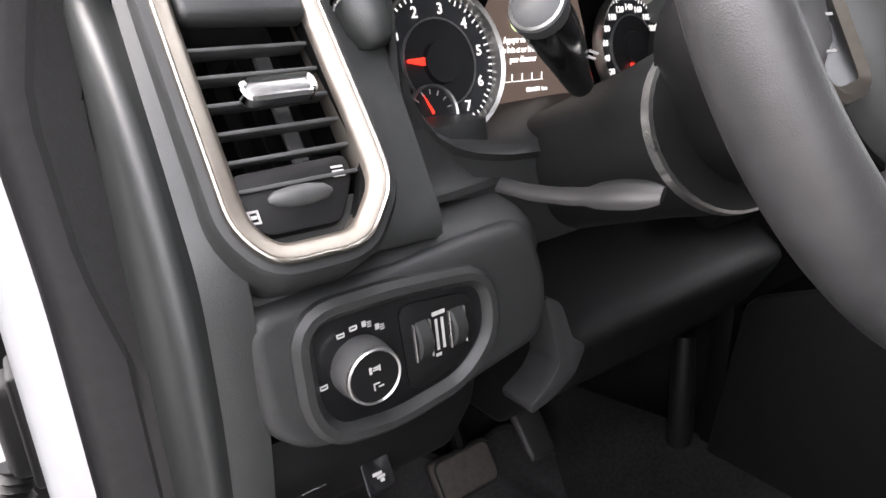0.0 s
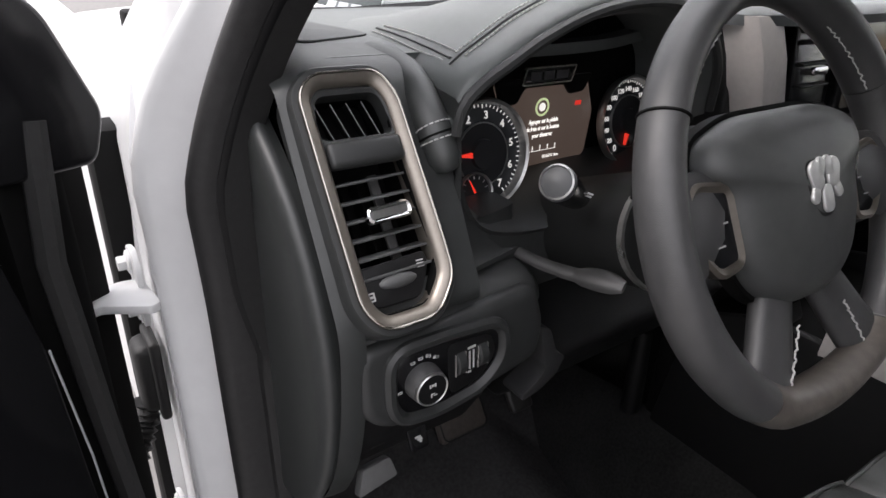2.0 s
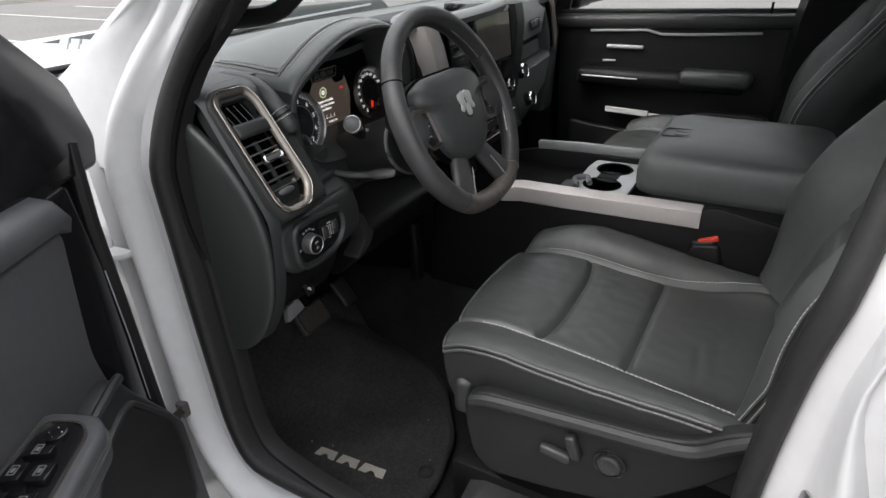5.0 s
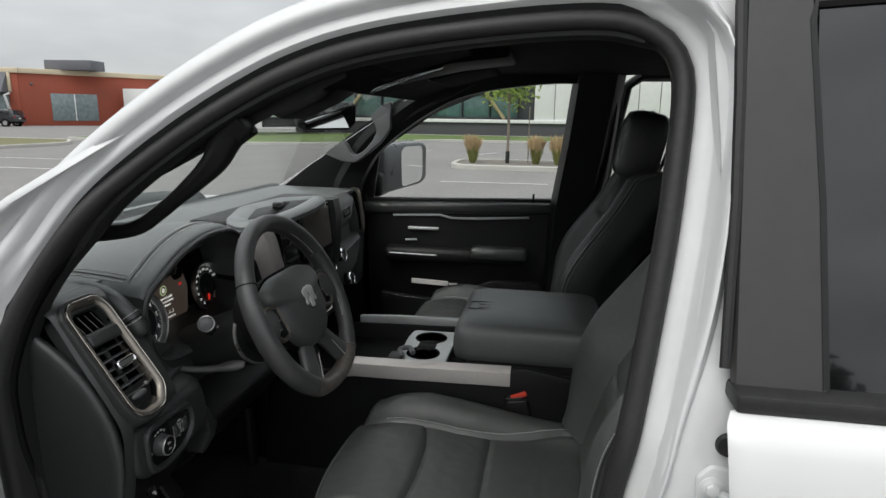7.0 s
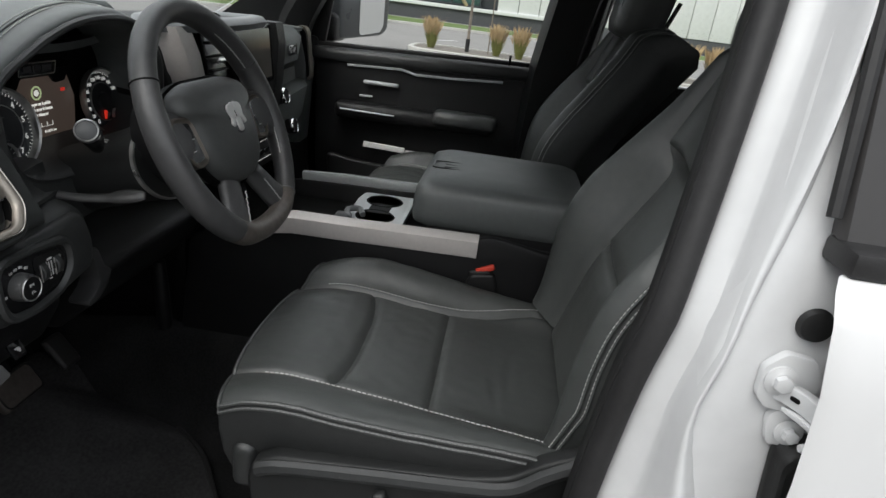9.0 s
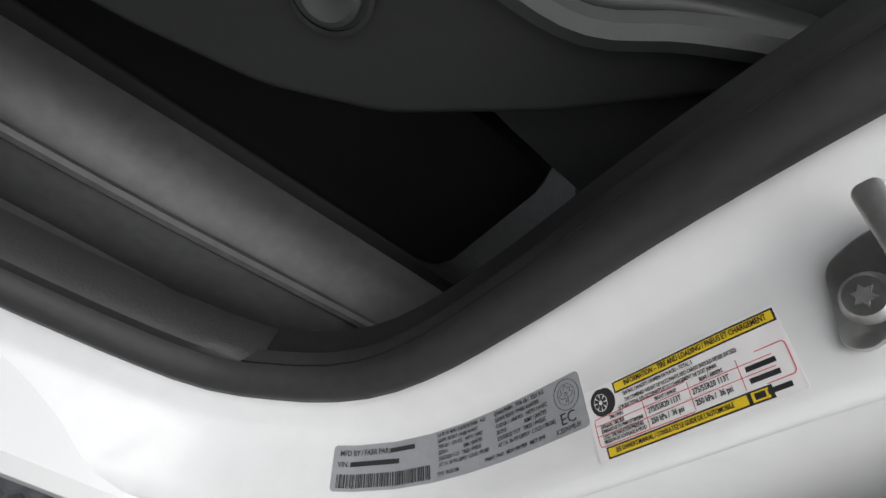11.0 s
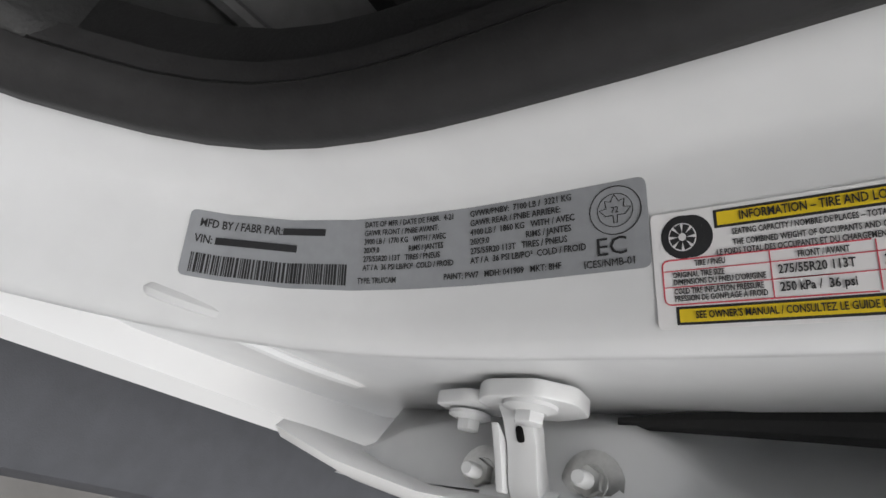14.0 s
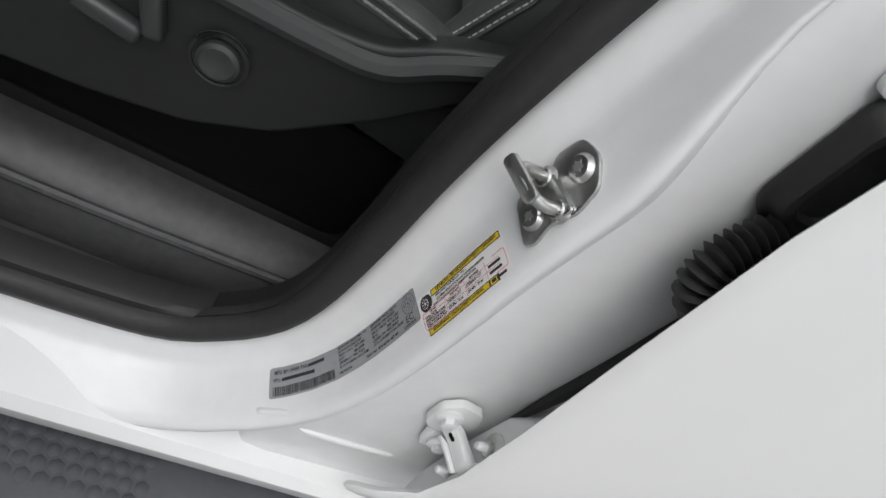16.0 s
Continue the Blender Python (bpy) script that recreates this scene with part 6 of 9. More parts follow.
    for i in range(nu - 1):
        for j in range(nv - 1):
            u, r = (cols_b[i] + cols_b[i + 1]) / 2, (rows_b[j] + rows_b[j + 1]) / 2
            cells.setdefault(("bolster_l" if u < 0 else "bolster_r") if abs(u) > 1 else ("lumbar_panel", "centre_panel", "shoulder_panel")[int(r)], []).append((i, j))
    for key, cc in cells.items():
        bm = bmesh.new()
        vs = {}
        for i, j in cc:
            for q in ((i, j), (i + 1, j), (i + 1, j + 1), (i, j + 1)):
                if q not in vs:
                    vs[q] = bm.verts.new(Q[q])
            bm.faces.new([vs[q] for q in ((i, j), (i + 1, j), (i + 1, j + 1), (i, j + 1))])
        name = "backrest_bolster" if key.startswith("bolster") else "backrest_" + key
        part(name, bm, LEATHER, s, "leather backrest bolster" if key.startswith("bolster") else "leather backrest panel", 80)
    bedge = [Q[0, j] for j in range(nv)] + [Q[i, nv - 1] for i in range(1, nu)] + [Q[nu - 1, j] for j in range(nv - 2, -1, -1)]
    bn = rec.to_3x3() @ Vector((0, 0, 1))
    up = rec.to_3x3() @ Vector((0, 1, 0))
    mid = rec @ Vector((0, 0.28, 0))
    rings = []
    for p in bedge:
        o = (p - mid)
        o = (o - bn * o.dot(bn)).normalized()
        rings.append([p, p + o * 0.005 - bn * 0.008, p + o * 0.004 - bn * 0.04, p - o * 0.002 - bn * 0.09, p - o * 0.04 - bn * 0.115, mid - bn * 0.13])
    part("backrest_shell", skin(rings, False), LEATHER_B, s, "leather backrest side and rear", 80)
    for dd in (0.002, 0.012):
        pts = [p + ((p - mid) - bn * (p - mid).dot(bn)).normalized() * 0.004 - bn * dd for p in bedge[::2]]
        part("piping", tube(pts, 0.0028, 6), LEATHER, s, "raised leather piping")
        part("stitching", stitches([p + bn * 0.0024 + ((p - mid) - bn * (p - mid).dot(bn)).normalized() * 0.0014 for p in pts], 0.0068, 0.0046, 0.0007), THREAD, s, "pale grey stitching")
    # headrest
    hm = basis(tuple(rec @ Vector((0, 0.632, 0.025))), (-1, 0, 0), (0, -0.20, 0.98))
    o = rounded([(-0.100, -0.098), (0.100, -0.098), (0.108, 0.04), (0.090, 0.112), (-0.090, 0.112), (-0.108, 0.04)], 0.036, 5)
    rings = [[hm @ Vector((x * k, y * k, h)) for x, y in o] for k, h in ((0.55, -0.062), (0.9, -0.055), (1.0, -0.035), (1.02, 0.0), (1.0, 0.035), (0.93, 0.055), (0.70, 0.066), (0.3, 0.070), (0.02, 0.071))]
    part("headrest", skin(rings), LEATHER, s, "black leather headrest", 80)
    for k in (-1, 1):
        part("headrest_post", tube([rec @ Vector((k * 0.06, 0.57, -0.05)), rec @ Vector((k * 0.06, 0.67, -0.045))], 0.006, 10), CHROME, s)
        part("headrest_seam", tube([hm @ Vector((k * 0.074, y, h)) for y, h in ((-0.09, 0.052), (-0.02, 0.066), (0.05, 0.064), (0.105, 0.040), (0.114, 0.0))], 0.0022, 5), LEATHER_B, s)
    # plastic base and side valance
    k = -1 if x0 < 0 else 1
    val = rounded([(0.552, 0.845), (0.545, 0.868), (0.515, 0.884), (0.386, 0.893), (0.269, 0.903), (0.223, 0.914), (0.184, 0.944), (0.124, 0.974), (0.06, 0.980), (0.06, 0.962), (0.126, 0.934), (0.19, 0.856), (0.259, 0.790), (0.323, 0.756), (0.40, 0.738), (0.507, 0.724), (0.536, 0.752), (0.547, 0.80)], 0.014, 4)
    a, b = sorted((x0 + k * 0.246, x0 + k * 0.272))
    vl = part("side_valance", prism(val, a, b, "x", 0.006, 3), VALANCE, s, "black plastic seat side cover")
    part("valance_ridge", tube(spline([(x0 + k * 0.273, y, z) for y, z in ((0.537, 0.862), (0.505, 0.872), (0.386, 0.883), (0.269, 0.892), (0.215, 0.902), (0.175, 0.932), (0.12, 0.964), (0.07, 0.970))], 40), 0.010, 8), SOFT, vl)
    part("front_cover", rbox((x0 + k * 0.236, 0.566, 0.838), (0.034, 0.034, 0.070), 0.013, 3), SOFT, s, "black front corner cover")
    sw = part("slide_switch", rbox((x0 + k * 0.279, 0.398, 0.823), (0.016, 0.050, 0.017), 0.006, 3, (6, 0, 0)), SOFT, vl, "grey seat slide switch")
    part("recline_switch", rbox((x0 + k * 0.279, 0.372, 0.845), (0.016, 0.016, 0.042), 0.005, 3, (-18, 0, 0)), SOFT, vl, "grey recline switch")
    lm = basis((x0 + k * 0.272, 0.320, 0.834), (0, 0, 1), (0, 1, 0)) if k < 0 else basis((x0 + k * 0.272, 0.320, 0.834), (0, 1, 0), (0, 0, 1))
    part("lumbar_knob", lathe([(0.0225, 0.0), (0.0225, 0.004), (0.0195, 0.005), (0.0165, 0.003), (0.0165, 0.009), (0.013, 0.011), (0.006, 0.009), (0, 0.0085)], lm, 30), SOFT, vl, "round lumbar pad")
    part("lumbar_ring", lathe([(0.0195, 0.0035), (0.0230, 0.0035), (0.0230, 0.0052), (0.0200, 0.0060)], lm, 30), GLOSS, vl)
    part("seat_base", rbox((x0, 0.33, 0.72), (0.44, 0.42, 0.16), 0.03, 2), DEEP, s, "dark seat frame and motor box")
    for kk in (-1, 1):
        part("seat_rail", rbox((x0 + kk * 0.19, 0.33, 0.60), (0.05, 0.56, 0.10), 0.01), HARD, s, "black seat rail")
    return s


driver = seat(-0.500)
passenger = copy_thing(driver, pose(0.46, 0.34, 0.52))
tagged(driver, "black leather driver seat with power switches on its side cover")
tagged(passenger, "black leather passenger seat with upright headrest")

# raised moulded floor beside the seat
plinth = thing("seat_plinth", "raised black moulded carpet plinth under the driver seat", "plinth", (-0.55, 0.33, 0.50))
part("moulding", skin([[(x, y, z) for x, z in ((-0.790 + o, 0.50), (-0.785 + o, 0.600 + h), (-0.770 + o, 0.622 + h), (-0.735 + o, 0.632 + h), (-0.25, 0.632 + h), (-0.25, 0.50))] for y, o, h in ((0.585, 0.035, -0.05), (0.570, 0.015, -0.012), (0.54, 0.0, 0.0), (0.35, 0.0, 0.004), (0.15, 0.01, 0.004), (-0.05, 0.02, 0.0))]), SILL, plinth, "", 60)
part("edge_roll", tube(spline([(-0.760, 0.578, 0.585), (-0.779, 0.560, 0.603), (-0.7815, 0.52, 0.611), (-0.7815, 0.35, 0.615), (-0.772, 0.15, 0.615), (-0.764, -0.04, 0.611)], 40), 0.0055, 8), SILL, plinth, "worn rolled edge")

# ---- centre console ----
con = thing("centre_console", "black centre console with silver side rails and cup holders", "console", (-0.02, 0.5, 0.5))
part("side_wall_left", prism(rounded([(0.13, 0.52), (0.13, 1.0), (0.28, 1.025), (0.40, 0.985), (0.80, 0.975), (0.90, 0.93), (0.95, 0.52)], 0.02, 3), -0.240, -0.222, "x", 0.006), HARD, con, "black console side")
part("side_wall_right", prism(rounded([(0.13, 0.52), (0.13, 1.0), (0.28, 1.01), (0.40, 0.965), (0.80, 0.955), (0.90, 0.93), (0.95, 0.52)], 0.02, 3), 0.182, 0.20, "x", 0.006), HARD, con, "black console side")
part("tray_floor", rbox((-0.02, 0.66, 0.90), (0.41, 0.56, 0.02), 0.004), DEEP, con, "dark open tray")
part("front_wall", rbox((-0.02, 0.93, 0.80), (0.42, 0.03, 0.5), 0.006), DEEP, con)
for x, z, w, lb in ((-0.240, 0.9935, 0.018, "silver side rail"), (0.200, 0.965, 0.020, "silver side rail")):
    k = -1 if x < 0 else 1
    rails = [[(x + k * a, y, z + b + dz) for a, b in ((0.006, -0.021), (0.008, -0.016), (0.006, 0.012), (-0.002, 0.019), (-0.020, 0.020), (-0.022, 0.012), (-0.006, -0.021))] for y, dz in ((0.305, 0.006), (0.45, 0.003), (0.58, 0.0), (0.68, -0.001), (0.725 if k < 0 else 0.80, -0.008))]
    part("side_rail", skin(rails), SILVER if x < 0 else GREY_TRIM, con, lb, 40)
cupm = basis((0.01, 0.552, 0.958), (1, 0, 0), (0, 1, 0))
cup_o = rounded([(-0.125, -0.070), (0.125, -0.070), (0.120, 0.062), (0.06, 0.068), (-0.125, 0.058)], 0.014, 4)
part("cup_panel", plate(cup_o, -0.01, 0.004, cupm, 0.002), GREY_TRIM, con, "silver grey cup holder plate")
# the wells are flat discs; their shade is painted near black
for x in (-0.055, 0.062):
    part("cup_well_shade", lathe([(0.0, 0.0046), (0.040, 0.0046), (0.044, 0.0062), (0.046, 0.0046)], cupm @ pose(x, 0.0, 0), 36), DEEP, con, "flat dark disc for the shade of the cup well")
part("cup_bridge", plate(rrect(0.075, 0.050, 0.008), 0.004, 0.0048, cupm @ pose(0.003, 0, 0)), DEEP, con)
part("cup_clip", tube(spline([(-0.100, 0.600, 0.968), (-0.065, 0.612, 0.975), (-0.045, 0.590, 0.975), (-0.07, 0.575, 0.970)], 24), 0.007, 8), STACK_TOP, con, "bright clip by the cups")
part("tray_button", rbox((-0.10, 0.615, 0.966), (0.05, 0.035, 0.02), 0.006, 3), SOFT, con)
part("rear_box", rbox((-0.02, 0.26, 0.80), (0.40, 0.32, 0.42), 0.02), HARD, con, "black console bin")
arm = thing("armrest_lid", "padded dark grey armrest lid with an embossed emblem", "armrest", (0.0, 0.29, 1.0))
rings = []
ao = rounded([(-0.185, 0.085), (0.185, 0.085), (0.185, 0.455), (-0.185, 0.455)], 0.05, 6)
for k, z in ((0.93, 1.004), (0.985, 1.010), (1.0, 1.025), (1.0, 1.050), (0.985, 1.074), (0.94, 1.090), (0.85, 1.098), (0.5, 1.102), (0.02, 1.103)):
    rings.append([(x * k, 0.27 + (y - 0.27) * k, z) for x, y in ao])
# the vinyl's colour is raised to include the sky's reflection on the lid
part("lid", skin(rings), mat("armrest_vinyl_sky_sheen", (0.080, 0.087, 0.086), 0.45, spec=0.7, var=0.1, scale=20, bump=0.14, bscale=700, grain="leather"), arm, "", 60)
emb = pose(-0.02, 0.375, 1.0985)
part("emblem_outline", frame_ring(rounded([(-0.030, 0.055), (0.030, 0.055), (0.030, -0.02), (0.012, -0.05), (-0.012, -0.05), (-0.030, -0.02)], 0.012, 4), [(0.0, 0), (0.003, 0), (0.003, 0.0032), (0.0, 0.0032)], emb), LEATHER_B, arm, "embossed emblem outline")
part("emblem_lobes", joined(*[plate(rrect(w, h, w * 0.4), 0, 0.003, pose(-0.02 + x, 0.375 + y, 1.0985, 0, 0, rz), 0.001) for x, y, w, h, rz in ((-0.012, 0.015, 0.016, 0.034, 15), (0.012, 0.015, 0.016, 0.034, -15), (0, -0.022, 0.014, 0.03, 0))]), LEATHER_B, arm)
# seat belt buckle
bk = thing("belt_buckle", "black seat belt buckle with a red release button", "buckle", (-0.225, 0.28, 0.85))
part("stalk", prism(rounded([(0.252, 0.80), (0.250, 0.90), (0.262, 0.952), (0.312, 0.944), (0.326, 0.90), (0.320, 0.80)], 0.010, 3), -0.252, -0.236, "x", 0.006, 3), HARD, bk, "black buckle cover")
part("buckle", rbox((-0.232, 0.288, 0.918), (0.030, 0.048, 0.075), 0.008, 3, (-10, 0, 0)), HARD, bk)
part("release", rbox((-0.232, 0.284, 0.956), (0.026, 0.040, 0.013), 0.004, 2, (-24, 0, 0)), RED, bk, "red release button")

# ---- floor things ----
fm = thing("floor_mat", "charcoal carpet floor mat with pale blocks and bound edge", "mat", (-0.6, 0.95, 0.50))
mo = rounded([(-0.750, 1.10), (-0.784, 0.97), (-0.791, 0.854), (-0.785, 0.735), (-0.759, 0.682), (-0.68, 0.667), (-0.542, 0.700), (-0.40, 0.80), (-0.325, 0.904), (-0.278, 1.07), (-0.285, 1.16), (-0.353, 1.20), (-0.443, 1.18), (-0.528, 1.22), (-0.64, 1.24), (-0.72, 1.17)], 0.035, 5)


def mat_z(y):
    return 0.515 + (max(0.0, y - 1.06) * 1.0)


bm = bmesh.new()
vs = [bm.verts.new((x, y, mat_z(y))) for x, y in mo]
bm.faces.new(vs)
bmesh.ops.triangulate(bm, faces=bm.faces)
part("carpet", bm, MAT_PILE, fm, "charcoal carpet pile", 80)
part("binding", tube([(x, y, mat_z(y)) for x, y in mo], 0.0055, 6, True), MAT_EDGE, fm, "black sewn edge binding")
lt = basis((-0.7115, 0.944, 0.5162), (0.055, -1, 0), (1, 0.055, 0)) @ Matrix.Diagonal((0.99, 0.72, 1, 1))
for bx, bw in ((0.0, 0.050), (0.056, 0.050), (0.112, 0.060)):
    # slanted pale blocks, each with a dark slot
    part("logo_block", plate([(bx, -0.016), (bx + bw * 0.30, -0.016), (bx + bw * 0.42, -0.003), (bx + bw * 0.56, -0.003), (bx + bw * 0.70, -0.016), (bx + bw, -0.016), (bx + bw * 0.92, 0.016), (bx + bw * 0.08, 0.016)], 0, 0.0012, lt), LETTER, fm, "pale printed block")
part("grommet", lathe([(0.011, 0), (0.018, 0.0), (0.016, 0.003), (0.012, 0.003)], pose(-0.655, 0.705, 0.5155), 24), MAT_EDGE, fm)
crumbs = bmesh.new()
for _ in range(11):
    x, y = random.uniform(-0.78, -0.45), random.uniform(0.68, 1.0)
    bmesh.ops.create_icosphere(crumbs, subdivisions=1, radius=random.uniform(0.0008, 0.002), matrix=Matrix.Translation((x, y, 0.5165)))
tagged(part("crumbs", crumbs, mat("pale_crumbs", (0.26, 0.25, 0.22), 0.8), None), "pale crumbs and grit scattered on the mat", "grit", kind="stuff")
brake = thing("brake_pedal", "grey rubber faced brake pedal on a steel arm", "pedal", (-0.54, 1.1, 0.70))
part("pad", rbox((-0.478, 1.130, 0.667), (0.098, 0.020, 0.062), 0.008, 3, (-35, 0, 0)), mat("worn_pedal_rubber", (0.075, 0.064, 0.058), 0.55, var=0.25), brake, "worn brown-grey pedal pad")
part("pad_rim", frame_ring(rrect(0.088, 0.052, 0.010), [(0.0, 0), (0.003, 0), (0.003, 0.0015), (0.0, 0.0015)], basis((-0.478, 1.1215, 0.673), (1, 0, 0), (0, 0.57, 0.82))), RUBBER, brake)
part("lever", tube([(-0.47, 1.145, 0.68), (-0.465, 1.20, 0.80), (-0.46, 1.20, 0.95)], 0.011, 8), DEEP, brake)
gas = thing("accelerator_pedal", "black accelerator pedal with ribbed pad", "pedal", (-0.40, 1.1, 0.65))
part("pad", rbox((-0.350, 1.130, 0.672), (0.050, 0.016, 0.075), 0.008, 3, (-38, 0, 0)), mat("pedal_plastic", (0.030, 0.029, 0.028), 0.5, var=0.2), gas, "grey ribbed pedal pad")
part("lever", tube([(-0.352, 1.18, 0.67), (-0.352, 1.24, 0.80), (-0.35, 1.26, 0.92)], 0.010, 8), DEEP, gas)
part("tunnel_carpet", skin([[(x, y, z + h) for x, z in ((-0.40, 0.500), (-0.345, 0.512), (-0.315, 0.545), (-0.285, 0.64), (-0.262, 0.700), (-0.225, 0.715), (-0.225, 0.50))] for y, h in ((0.30, 0.0), (0.76, 0.0), (0.99, 0.0), (1.17, -0.03), (1.30, -0.02))]), CARPET, cab, "dark carpet over the transmission tunnel", 60)
part("tunnel_post", tube([(-0.242, 0.962, 0.70), (-0.243, 0.964, 0.78), (-0.242, 0.968, 0.86)], [0.017, 0.016, 0.013], 12), HARD, cab, "rounded black post below the centre stack")

# ---- overhead ----
rv = thing("rear_view_mirror", "black rear-view mirror on the windscreen", "mirror", (0.07, 0.83, 1.6))
rvm = basis((0.055, 0.835, 1.589), (0.94, -0.34, 0), (0, 0.10, 0.99)) @ Matrix.Diagonal((0.57, 1.12, 1, 1))
ro = rounded([(-0.205, 0.020), (-0.180, 0.036), (0.19, 0.036), (0.205, 0.020), (0.19, -0.026), (0.14, -0.036), (-0.16, -0.036), (-0.20, -0.020)], 0.016, 4)
part("shell", plate(ro, -0.03, 0.0, rvm, 0.008, 3), GLOSS, rv)
part("glass", plate([(x * 0.95, y * 0.88) for x, y in ro], 0.0, 0.0012, rvm), MIRROR, rv, "mirror glass")
part("mount", tube([(0.06, 0.87, 1.60), (0.05, 0.92, 1.625), (0.04, 0.93, 1.65)], 0.018, 10), HARD, rv)
part("sensor_cover", prism(rounded([(0.862, 1.592), (0.74, 1.668), (0.70, 1.645), (0.74, 1.620), (0.835, 1.576)], 0.012, 3), -0.26, -0.12, "x", 0.010, 3), DEEP, rv, "black sensor cover")
oc = thing("overhead_console", "black overhead console with a lit lamp strip", "overhead console", (0.0, 0.5, 1.72))
part("housing", prism(rounded([(0.34, 1.745), (0.34, 1.722), (0.47, 1.708), (0.60, 1.682), (0.70, 1.657), (0.725, 1.668), (0.60, 1.745)], 0.008, 3), -0.135, 0.095, "x", 0.008, 3), DEEP, oc)
part("chrome_edge", tube(spline([(-0.158, 0.486, 1.698), (-0.150, 0.497, 1.694), (-0.110, 0.560, 1.681), (-0.055, 0.635, 1.663), (-0.010, 0.695, 1.648), (-0.002, 0.703, 1.648), (-0.018, 0.690, 1.656), (-0.075, 0.615, 1.675), (-0.130, 0.535, 1.692)], 48, True), 0.0034, 8, True), CHROME, oc, "long chrome lamp trim")
part("lamp", rbox((-0.085, 0.592, 1.675), (0.012, 0.045, 0.006), 0.0015, 1, (-15, 0, -35)), PRINT, oc, "lamp lens")
for x, nm in ((-0.36, 0), (0.33, 1)):
    sv = thing("sun_visor", "black fabric sun visor folded up", "sun visor", (x, 0.52, 1.70), "sun visors")
    part("visor", rbox((x, 0.50, 1.712), (0.40, 0.17, 0.020), 0.009, 3, (-14, 0, 0)), HEADLINER, sv)
    part("hinge_rod", tube([(x - 0.19, 0.585, 1.692), (x + 0.19, 0.585, 1.692)], 0.006, 8), HARD, sv)


# passenger handle only: its sheen is painted in as a lighter grey
GRIP = mat("grab_handle_sheen_grey", (0.075, 0.079, 0.082), 0.45, spec=0.5, var=0.1)


def grab(side):
    """A grab handle along a windscreen pillar; side -1 driver, 1 passenger."""
    g = thing("grab_handle", "black grab handle on the windscreen pillar", "grab handle", (side * 0.72, 0.8, 1.45), "grab handles")
    if side < 0:
        pts = [(-0.725, 1.010, 1.400), (-0.716, 0.930, 1.402), (-0.715, 0.876, 1.412), (-0.715, 0.830, 1.441), (-0.715, 0.772, 1.486), (-0.713, 0.736, 1.520), (-0.708, 0.716, 1.556), (-0.705, 0.690, 1.580)]
        rad = [0.020, 0.015, 0.012, 0.010, 0.010, 0.013, 0.018, 0.022]
    else:
        # a flat C-shaped bar with two broad ends, standing off the pillar
        bar = rounded([(0.816, 1.643), (0.818, 1.542), (0.852, 1.494), (0.903, 1.451), (0.954, 1.415), (1.003, 1.420), (1.072, 1.446), (1.006, 1.499), (0.988, 1.486), (0.971, 1.453), (0.953, 1.443), (0.918, 1.460), (0.884, 1.499), (0.869, 1.533), (0.877, 1.561), (0.896, 1.589), (0.839, 1.636)], 0.009, 3)
        part("bar", prism([(y, z) for y, z in bar], 0.618, 0.655, "x", 0.007, 3), GRIP, g, "grey-black moulded grip")
        for y, z in ((0.845, 1.600), (1.012, 1.452)):
            part("mount", rbox((0.668, y, z), (0.06, 0.05, 0.035), 0.010, 3, (-45, 0, 0)), GRIP, g)
        return g
    n = 40
    P = spline(pts, n)
    R = np.interp(np.linspace(0, 1, n), np.linspace(0, 1, len(rad)), rad)
    part("bar", tube(P, list(R), 12, False, 1.25), HARD, g, "black soft bar")
    for q in (P[1], P[-2]):
        part("mount", rbox((q[0] - 0.006, q[1], q[2]), (0.02, 0.04, 0.045), 0.010, 3, (-45, 0, 0)), HARD, g)
    return g


grab(-1)
grab(1)
# passenger windscreen pillar trim
part("passenger_pillar_trim", skin([[(x, y, z) for x, y, z in ring] for ring in (
    [(0.82, 1.30, 1.27), (0.74, 1.34, 1.27), (0.75, 1.12, 1.27), (0.81, 0.98, 1.27)],
    [(0.77, 1.02, 1.49), (0.705, 1.06, 1.475), (0.705, 0.99, 1.44), (0.76, 0.93, 1.43)],
    [(0.735, 0.77, 1.645), (0.645, 0.80, 1.645), (0.635, 0.72, 1.60), (0.72, 0.67, 1.60)],
    [(0.70, 0.52, 1.745), (0.61, 0.53, 1.755), (0.60, 0.46, 1.725), (0.69, 0.42, 1.70)])]), HARD, cab, "black trimmed windscreen pillar", 60)

# ---- passenger door, closed ----
pd = thing("passenger_door", "closed passenger door with black panel and silver trim", "door", (0.84, 0.5, 0.55))
part("panel", prism(rounded([(0.17, 0.55), (0.13, 1.262), (0.98, 1.245), (1.02, 0.60), (0.9, 0.55)], 0.03, 3), 0.79, 0.86, "x", 0.012, 3), HARD, pd, "black moulded door panel")
part("belt_pad", rbox((0.795, 0.55, 1.238), (0.05, 0.86, 0.045), 0.016, 3, (-1.5, 0, 0)), SOFT, pd, "black padded belt line")
part("belt_weatherstrip", rbox((0.812, 0.55, 1.268), (0.03, 0.86, 0.014), 0.004, 2, (-1.5, 0, 0)), RUBBER, pd)
part("trim_strip", tube([(0.783, 0.85, 1.200), (0.782, 0.66, 1.208), (0.782, 0.61, 1.196), (0.782, 0.50, 1.199), (0.783, 0.31, 1.210)], 0.0048, 6), GREY_TRIM, pd, "silver trim strip")
part("inner_handle", rbox((0.776, 0.725, 1.152), (0.014, 0.125, 0.013), 0.005, 3), GREY_TRIM, pd, "silver inner door handle")
part("lower_strip", tube([(0.783, 0.80, 1.102), (0.783, 0.755, 1.104)], 0.004, 6), GREY_TRIM, pd)
